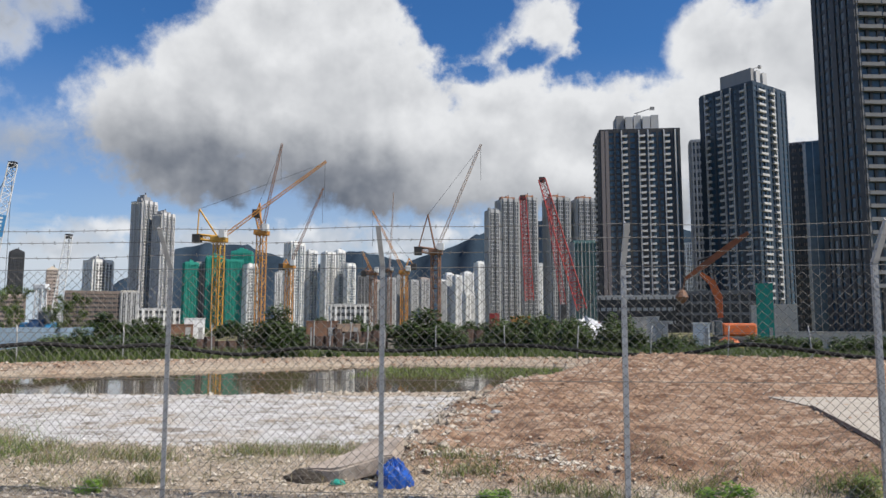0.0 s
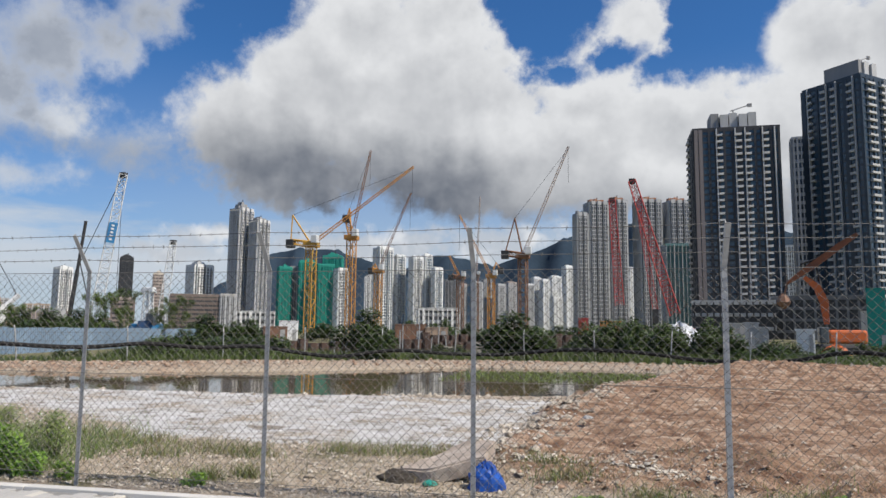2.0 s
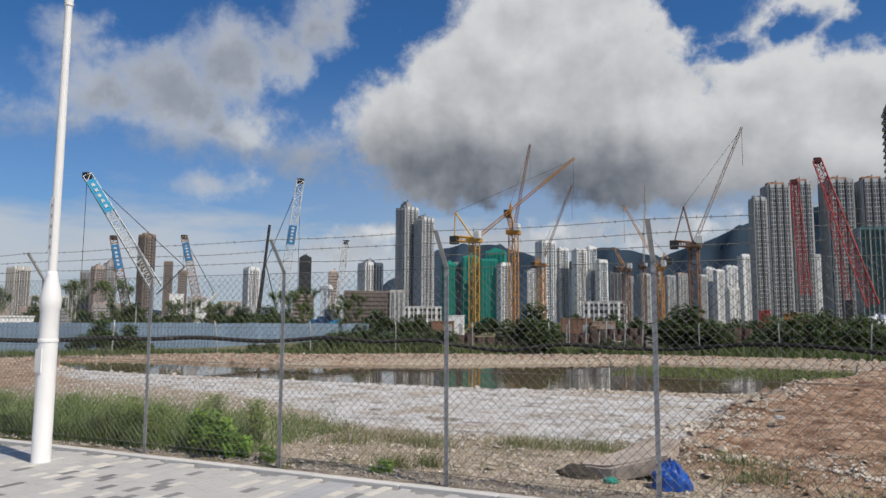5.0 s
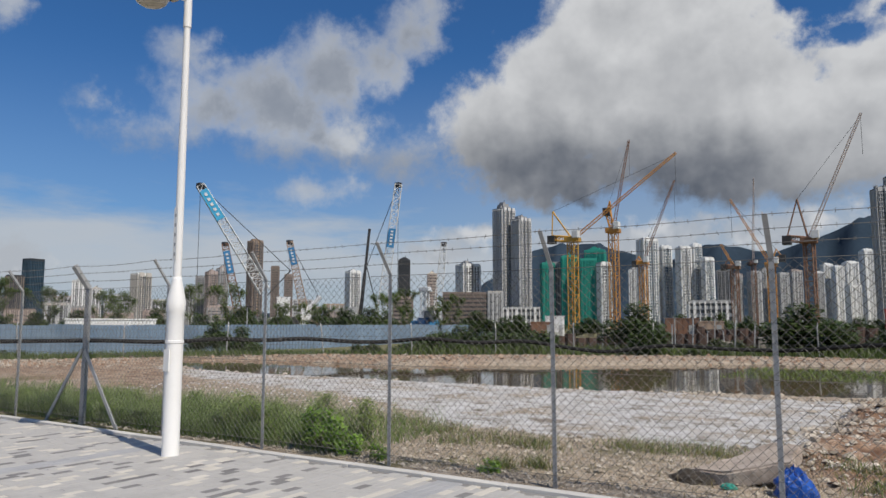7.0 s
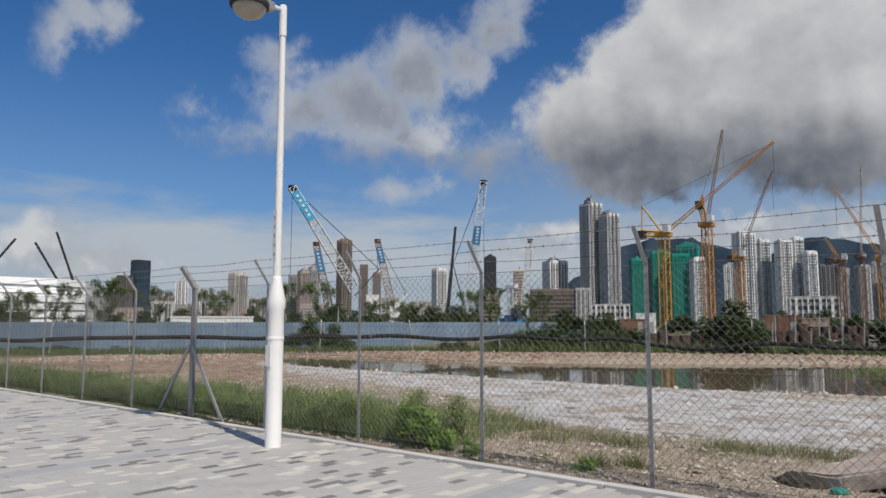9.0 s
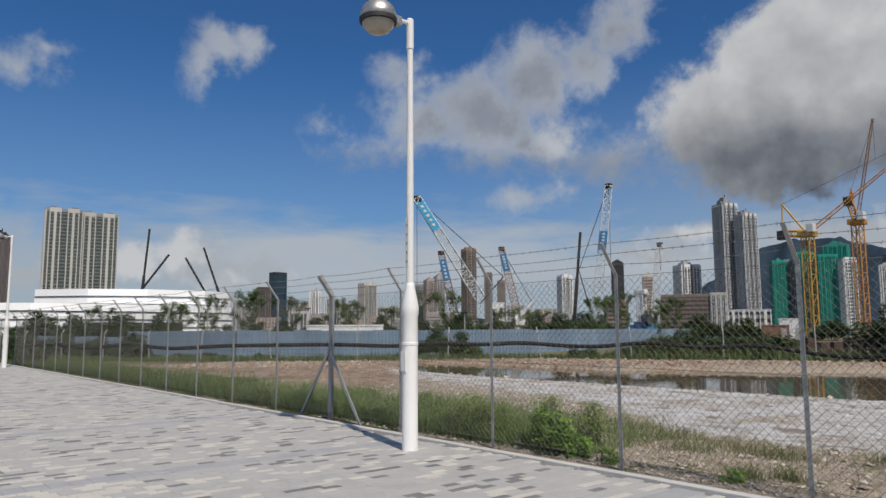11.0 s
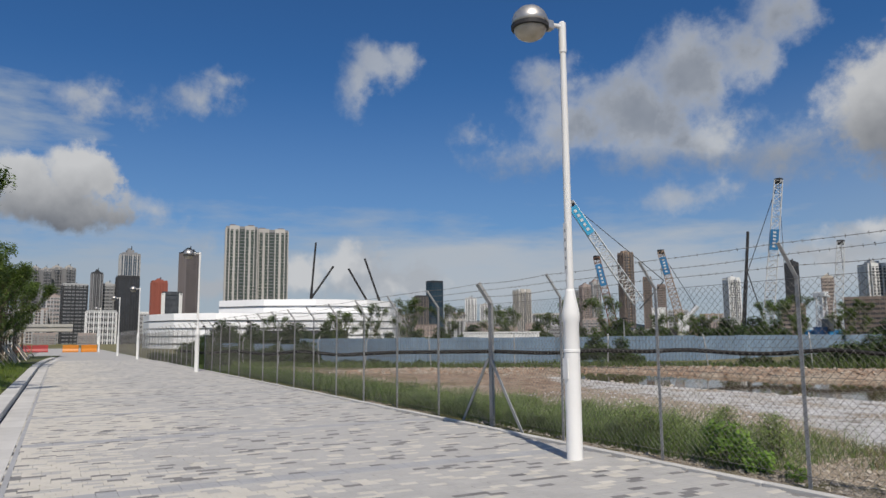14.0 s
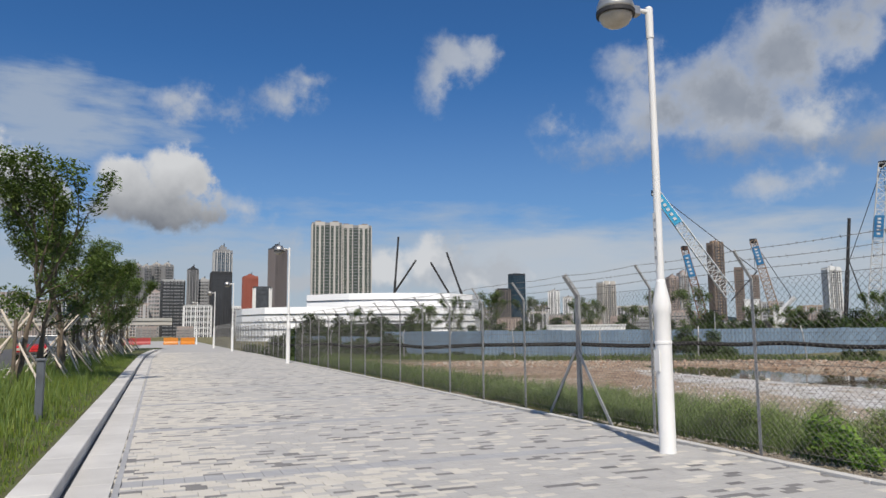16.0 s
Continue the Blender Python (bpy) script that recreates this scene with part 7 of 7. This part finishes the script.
for x, y, s in [(-60.29, 97.89, 1.0), (-67.88, 72.37, 0.6), (-79.29, 36.77, 1.0), (-58.21, 50.04, 0.9), (-81.77, 34.16, 0.9), (-57.50, 89.31, 0.8), (-64.82, 88.44, 1.1), (-97.88, 33.84, 0.7)]:
    o_ = copy_thing(site_tree, pose(x, y, -0.5, 0, 0, x * 31 % 360))
    o_.scale = (s * 1.1, s * 1.1, s)
for x, y, w, h in [(-39.05, 32.24, 3.2, 2.6), (-53.43, 64.03, 5.0, 3.8), (-56.69, 27.31, 2.4, 2.2), (-59.81, 24.34, 2.4, 2.2), (-134.15, 56.74, 3.5, 2.8), (-104.88, 50.23, 2.6, 2.6)]:
    put_bush(big, x, y, w, h, -0.5)
for i in range(9):
    put_bush(b_far[i % 3], -40 - 4.2 * i, 7.3 + 0.25 * (i % 3), 1.6, 1.3 + 0.1 * (i % 4))

for az, dist, k_ in ((37.3, 76, 0.78), (35.6, 80, 0.6), (45.3, 74, 0.62), (33.0, 84, 0.62)):
    px, py = polar(az, dist)
    o_ = copy_thing(site_tree, pose(px, py, -0.5, 0, 0, az * 40))
    o_.scale = (k_, k_, k_)
for az, dist, w, h in ((40.6, 75, 5.2, 4.4), (48.2, 76, 4.2, 4.6), (39.2, 78, 4.0, 3.4), (46.6, 78, 3.4, 3.6)):
    put_bush(big, *polar(az, dist), w, h, -0.5)
for i in range(34):
    put_bush(b_far[i % 3], -49 - 1.6 * i + rnd.uniform(-1, 1), 14.2 + rnd.uniform(0, 1.6), rnd.uniform(1.8, 3.0), rnd.uniform(1.2, 2.9), -0.5)

# trees and scrub behind the hoarding and the yard
for i in range(34):
    az = 36 + 44 * (i + rnd.random()) / 34
    px, py = polar(az, rnd.uniform(85, 120))
    if rnd.random() < 0.35:
        o_ = copy_thing(site_tree, pose(px, py, -0.5, 0, 0, rnd.uniform(0, 360)))
        k_ = rnd.uniform(0.6, 1.1)
        o_.scale = (k_ * 1.2, k_ * 1.2, k_)
    else:
        put_bush(big, px, py, rnd.uniform(4, 7), rnd.uniform(3.4, 5.6), -0.5)
for i in range(26):
    px, py = polar(-8 + 40 * (i + rnd.random()) / 26, rnd.uniform(95, 160))
    put_bush(big, px, py, rnd.uniform(4, 7), rnd.uniform(2.8, 4.6), -0.5)

# planting strip beside the promenade
v, f = [], []
xs_ = [8 - 1.0 * i for i in range(90)]
for i, x in enumerate(xs_):
    yk = kerb_y(x) - 0.35
    for j, y in enumerate((yk, yk - 0.8, yk - 1.8, -5.2, -6.3)):
        v.append((x, y, 0.07 + 0.04 * noise.noise((x * 0.7, y * 0.9, 0))))
for i in range(len(xs_) - 1):
    for j in range(4):
        f.append((i * 5 + j, i * 5 + j + 1, i * 5 + 6 + j, i * 5 + 5 + j))
LAWN_SOIL = material("lawn_soil", (0.10, 0.13, 0.035), (0.07, 0.06, 0.03), scale=2, fine=30, rough=1, bump=0.4)
tagged(raw("planting_bed", v, f, LAWN_SOIL, smooth=True), "green planted strip between kerb and road", "planting", kind="structure")


def bed_spot(r):
    x = -7.0 - 45 * r.random() ** 1.7
    q = r.random() ** 1.1 * 3.6
    return x, kerb_y(x) - 0.45 - q, (0.14 + 1.1 * min(1.0, q / 1.7)) * (0.8 + 0.5 * (noise.noise((x * 0.8, q, 0)) > 0))


blades("bed_grass", "long green grass in the planting strip", bed_spot, 26000, 0.07, 0.34, 0.007, GRASS_LAWN, 12, z_of=0.08)
blades("bed_grass", "dark green grass in the planting strip", bed_spot, 7000, 0.15, 0.5, 0.008, GRASS, 13, z_of=0.08)

# ---- road, car, barriers and overpass at the promenade's end ----
ASPHALT = material("asphalt", (0.10, 0.10, 0.10), (0.07, 0.07, 0.072), scale=0.6, fine=60, rough=0.9)
tagged(part("road", one_box(-220, 20, -15.5, -6.35, -0.2, 0.0), ASPHALT), "grey asphalt road beside the planting strip", "road", kind="structure")
tagged(part("road_kerb", one_box(-100, 20, -6.35, -6.2, -0.2, 0.12), GRANITE), "pale kerb between road and planting", "kerb", kind="structure")
bol = thing("bollard", "short grey-blue metal post in the grass", "bollard", m=pose(-14.21, -2.22, 0.05))
STEEL_BLUE = material("bluish_painted_steel", (0.12, 0.135, 0.155), (0.07, 0.08, 0.09), rough=0.5)
part("shaft", one_box(-0.08, 0.08, -0.06, 0.06, -0.1, 1.02, bevel=0.012), STEEL_BLUE, bol)
part("cap", one_box(-0.1, 0.1, -0.08, 0.08, 1.02, 1.07, bevel=0.012), STEEL_BLUE, bol)
part("plate", one_box(-0.05, 0.05, -0.066, -0.06, 0.55, 0.8), C_WHITE, bol)

RED_PAINT = material("red_car_paint", (0.42, 0.02, 0.02), (0.36, 0.02, 0.02), rough=0.25, bump=0)
SILVER = material("silver_car_paint", (0.5, 0.51, 0.52), (0.45, 0.46, 0.47), rough=0.3, metal=0.3, bump=0)


def car(label, m, paint, roof_mat):
    """A saloon car: body, cabin, windows, wheels and lights."""
    t = thing("car", label, "car", "cars on the road", m=m)
    prof = [(-2.3, 0.35), (-2.32, 0.75), (-2.1, 0.92), (-1.3, 0.98), (1.0, 0.98), (2.1, 0.85), (2.3, 0.65), (2.28, 0.35)]
    bm = bmesh.new()
    sides = [[bm.verts.new((x, s * 0.86, z)) for x, z in prof] for s in (-1, 1)]
    bm.faces.new(sides[0][::-1])
    bm.faces.new(sides[1])
    for i in range(len(prof)):
        j = (i + 1) % len(prof)
        bm.faces.new((sides[0][i], sides[0][j], sides[1][j], sides[1][i]))
    bmesh.ops.recalc_face_normals(bm, faces=bm.faces)
    bmesh.ops.bevel(bm, geom=list(bm.edges), offset=0.07, segments=2, affect="EDGES")
    part("body", bm, paint, t, smooth=False)
    bm = bmesh.new()
    lo = [bm.verts.new(p) for p in ((-1.75, -0.78, 0.95), (1.15, -0.78, 0.95), (1.15, 0.78, 0.95), (-1.75, 0.78, 0.95))]
    hi = [bm.verts.new(p) for p in ((-1.15, -0.62, 1.42), (0.45, -0.62, 1.42), (0.45, 0.62, 1.42), (-1.15, 0.62, 1.42))]
    for i in range(4):
        j = (i + 1) % 4
        bm.faces.new((lo[i], lo[j], hi[j], hi[i]))
    bm.faces.new(hi)
    part("window", bm, GLASS, t)
    part("roof", one_box(-1.2, 0.5, -0.66, 0.66, 1.40, 1.47, bevel=0.03), roof_mat, t)
    for x in (-1.4, 1.4):
        for s in (-1, 1):
            bm = bmesh.new()
            rod(bm, (x, s * 0.7, 0.32), (x, s * 0.9, 0.32), 0.32, n=18)
            wh = part("wheel", bm, RUBBER, t)
            bm = bmesh.new()
            rod(bm, (x, s * 0.88, 0.32), (x, s * 0.91, 0.32), 0.19, n=12)
            part("rim", bm, ALU, wh)
    for s in (-1, 1):
        part("headlight", one_box(2.24, 2.32, s * 0.62 - 0.14, s * 0.62 + 0.14, 0.58, 0.74, bevel=0.02), DIFF, t)
    part("bumper", one_box(2.2, 2.36, -0.8, 0.8, 0.32, 0.5, bevel=0.03), DARK_STEEL, t)
    return t


car("red taxi with a silver roof on the road", pose(-52, -7.7, 0, 0, 0, 4), RED_PAINT, SILVER)
car("silver car far along the road", pose(-75, -9.4, 0, 0, 0, 2), SILVER, SILVER)

# orange and red water-filled barriers closing the promenade
BARRIER_O = material("orange_plastic", (0.62, 0.22, 0.015), (0.5, 0.17, 0.015), rough=0.45)


def barrier(label, m, mat):
    t = thing("water_barrier", label, "barrier", "plastic barriers", m=m)
    bm = bmesh.new()
    prof = [(-0.28, 0), (0.28, 0), (0.26, 0.2), (0.12, 0.45), (0.1, 0.95), (-0.1, 0.95), (-0.12, 0.45), (-0.26, 0.2)]
    a = [bm.verts.new((-0.95, y, z)) for y, z in prof]
    b = [bm.verts.new((0.95, y, z)) for y, z in prof]
    bm.faces.new(a)
    bm.faces.new(b[::-1])
    for i in range(8):
        j = (i + 1) % 8
        bm.faces.new((a[i], b[i], b[j], a[j]))
    bmesh.ops.recalc_face_normals(bm, faces=bm.faces)
    bmesh.ops.bevel(bm, geom=list(bm.edges), offset=0.02, segments=1, affect="EDGES")
    part("body", bm, mat, t)
    part("cap", one_box(-0.12, 0.12, -0.07, 0.07, 0.95, 1.0), mat, t)
    return t


br = barrier("orange plastic water barrier across the promenade", pose(-108, 1.2, 0, 0, 0, 88), BARRIER_O)
for i in range(1, 2):
    copy_thing(br, pose(-108 + 0.3 * i, 1.2 + 2.2 * i, 0, 0, 0, 90 + 9 * i))
br2 = barrier("red plastic water barrier across the promenade", pose(-112, -2.4, 0, 0, 0, 90), C_RED)
for i in range(1, 2):
    copy_thing(br2, pose(-112 - 0.3 * i, -2.4 - 2.0 * i, 0, 0, 0, 92))

# overpass
ov = thing("overpass", "long brownish concrete overpass on round piers", "bridge")
part("deck", one_box(-228, -220, -90, 3, 4.0, 5.2), F_STONE, ov)
part("parapet", one_box(-220, -219.7, -90, 3, 5.2, 6.0), CONCRETE, ov)
for y in range(-86, 4, 15):
    bm = bmesh.new()
    rod(bm, (-224, y, -0.5), (-224, y, 4.0), 0.8, n=14)
    part("pier", bm, CONCRETE, ov)
copy_thing(lamp, pose(-52, -6.0, 0, 0, 0, 180))
for x in (-84, -116):
    copy_thing(lamp, pose(x, -6.0, 0, 0, 0, 180))

# ---- loose stones ----
def stones(name, label, where, n, s0, s1, mat, seed, category="stones"):
    """Angular broken stones lying half sunk."""
    rnd = random.Random(seed)
    base = np.array([(1, 0, 0), (-1, 0, 0), (0, 1, 0), (0, -1, 0), (0, 0, 1), (0.6, 0.6, 0.5), (-0.6, 0.55, 0.5), (-0.55, -0.6, 0.5), (0.6, -0.55, 0.5)])
    fc = [(0, 5, 8), (2, 6, 5), (1, 7, 6), (3, 8, 7), (4, 5, 6), (4, 6, 7), (4, 7, 8), (4, 8, 5), (0, 2, 5), (2, 1, 6), (1, 3, 7), (3, 0, 8)]
    v, f = [], []
    pts = [where(rnd) for _ in range(n)]
    zz = land(np.array([p[0] for p in pts]), np.array([p[1] for p in pts]))[0]
    for (x, y), z in zip(pts, zz):
        s = s0 * (s1 / s0) ** (rnd.random() ** 2)
        a = rnd.uniform(0, 6.28)
        c, d = math.cos(a), math.sin(a)
        q = base * np.array([rnd.uniform(0.6, 1.2), rnd.uniform(0.5, 1.0), rnd.uniform(0.35, 0.8)]) * s
        q = q + np.array([[rnd.uniform(-0.18, 0.18) * s for _ in range(3)] for _ in range(9)])
        k = len(v)
        for p in q:
            v.append((x + p[0] * c - p[1] * d, y + p[0] * d + p[1] * c, z + p[2] + 0.05 * s))
        f += [(i + k, j + k, l + k) for i, j, l in fc]
    return tagged(raw(name, v, f, mat), label, category, kind="stuff")


def stone_material(name, a, b):
    mt = leaf_material(name, a, b, rough=0.95, translucent=0.0)
    return mt


S_PALE = stone_material("pale_stone_chips", (0.32, 0.27, 0.21), (0.60, 0.54, 0.455))
S_WHITE = stone_material("white_stone_chips", (0.46, 0.455, 0.45), (0.70, 0.695, 0.69))
S_EARTH = stone_material("earth_clods", (0.24, 0.145, 0.09), (0.46, 0.32, 0.225))
stones("gravel", "pale broken gravel inside the fence", lambda r: (r.uniform(-12, 1.5), 6.6 + 3.2 * r.random() ** 1.2), 9000, 0.008, 0.05, S_PALE, 1)
stones("crushed_stone", "white crushed stone on the levelled pad", lambda r: (r.uniform(-17, -0.6), r.uniform(9.8, 17)), 6000, 0.008, 0.04, S_WHITE, 2)
stones("rubble_edge", "pale rubble along the edge of the earth", lambda r: (lambda k: (-1.5 + k * 2.2 + r.gauss(0, 0.35), 9.2 + k * 14 + r.gauss(0, 0.5)))(r.random()), 1300, 0.02, 0.11, S_PALE, 3)
BANK_WALK = along(EDGE[1:], 0.5)
stones("bank_gravel", "pale gravel on the far bank of the pond", lambda r: (lambda p, k: (p[0] + k * math.sin(p[2]), p[1] - k * math.cos(p[2])))(r.choice(BANK_WALK), r.uniform(0.6, 9.0)), 22000, 0.025, 0.11, S_PALE, 4)
stones("bank_clods", "brown stones and clods on the far bank", lambda r: (lambda p, k: (p[0] + k * math.sin(p[2]), p[1] - k * math.cos(p[2])))(r.choice(BANK_WALK), r.uniform(0.6, 9.0)), 15000, 0.025, 0.12, S_EARTH, 14)
stones("earth_clods", "brown clods of dug earth", lambda r: (r.uniform(-1.0, 16), 7.6 + 26 * r.random() ** 1.4), 12000, 0.01, 0.06, S_EARTH, 5)
stones("earth_stones", "pale stones scattered over brown earth", lambda r: (r.uniform(-1.0, 14), 7.2 + 24 * r.random() ** 1.4), 4200, 0.01, 0.05, S_PALE, 6)
stones("shore_stones", "pale stones along the near shore", lambda r: (r.uniform(-24, 0.5), 17.2 + r.gauss(0, 0.35)), 1500, 0.02, 0.10, S_PALE, 7)

S_CHALK = stone_material("chalky_rubble", (0.55, 0.49, 0.41), (0.72, 0.67, 0.59))


def streak(label, a, b, n, seed, wide):
    """A smear of pale rubble between two points of the earth."""
    stones("pale_streak", label, lambda r: (lambda k: (a[0] + (b[0] - a[0]) * k + r.gauss(0, wide), a[1] + (b[1] - a[1]) * k + r.gauss(0, wide)))(r.random()), n, 0.008, 0.05, S_CHALK, seed)


streak("pale smear of rubble across brown earth", (-0.99, 8.74), (-0.31, 9.24), 420, 31, 0.06)
streak("pale smear of rubble across brown earth", (0.22, 8.87), (0.84, 8.23), 420, 32, 0.06)
streak("pale smear of rubble across brown earth", (4.92, 21.19), (1.70, 20.89), 420, 33, 0.3)
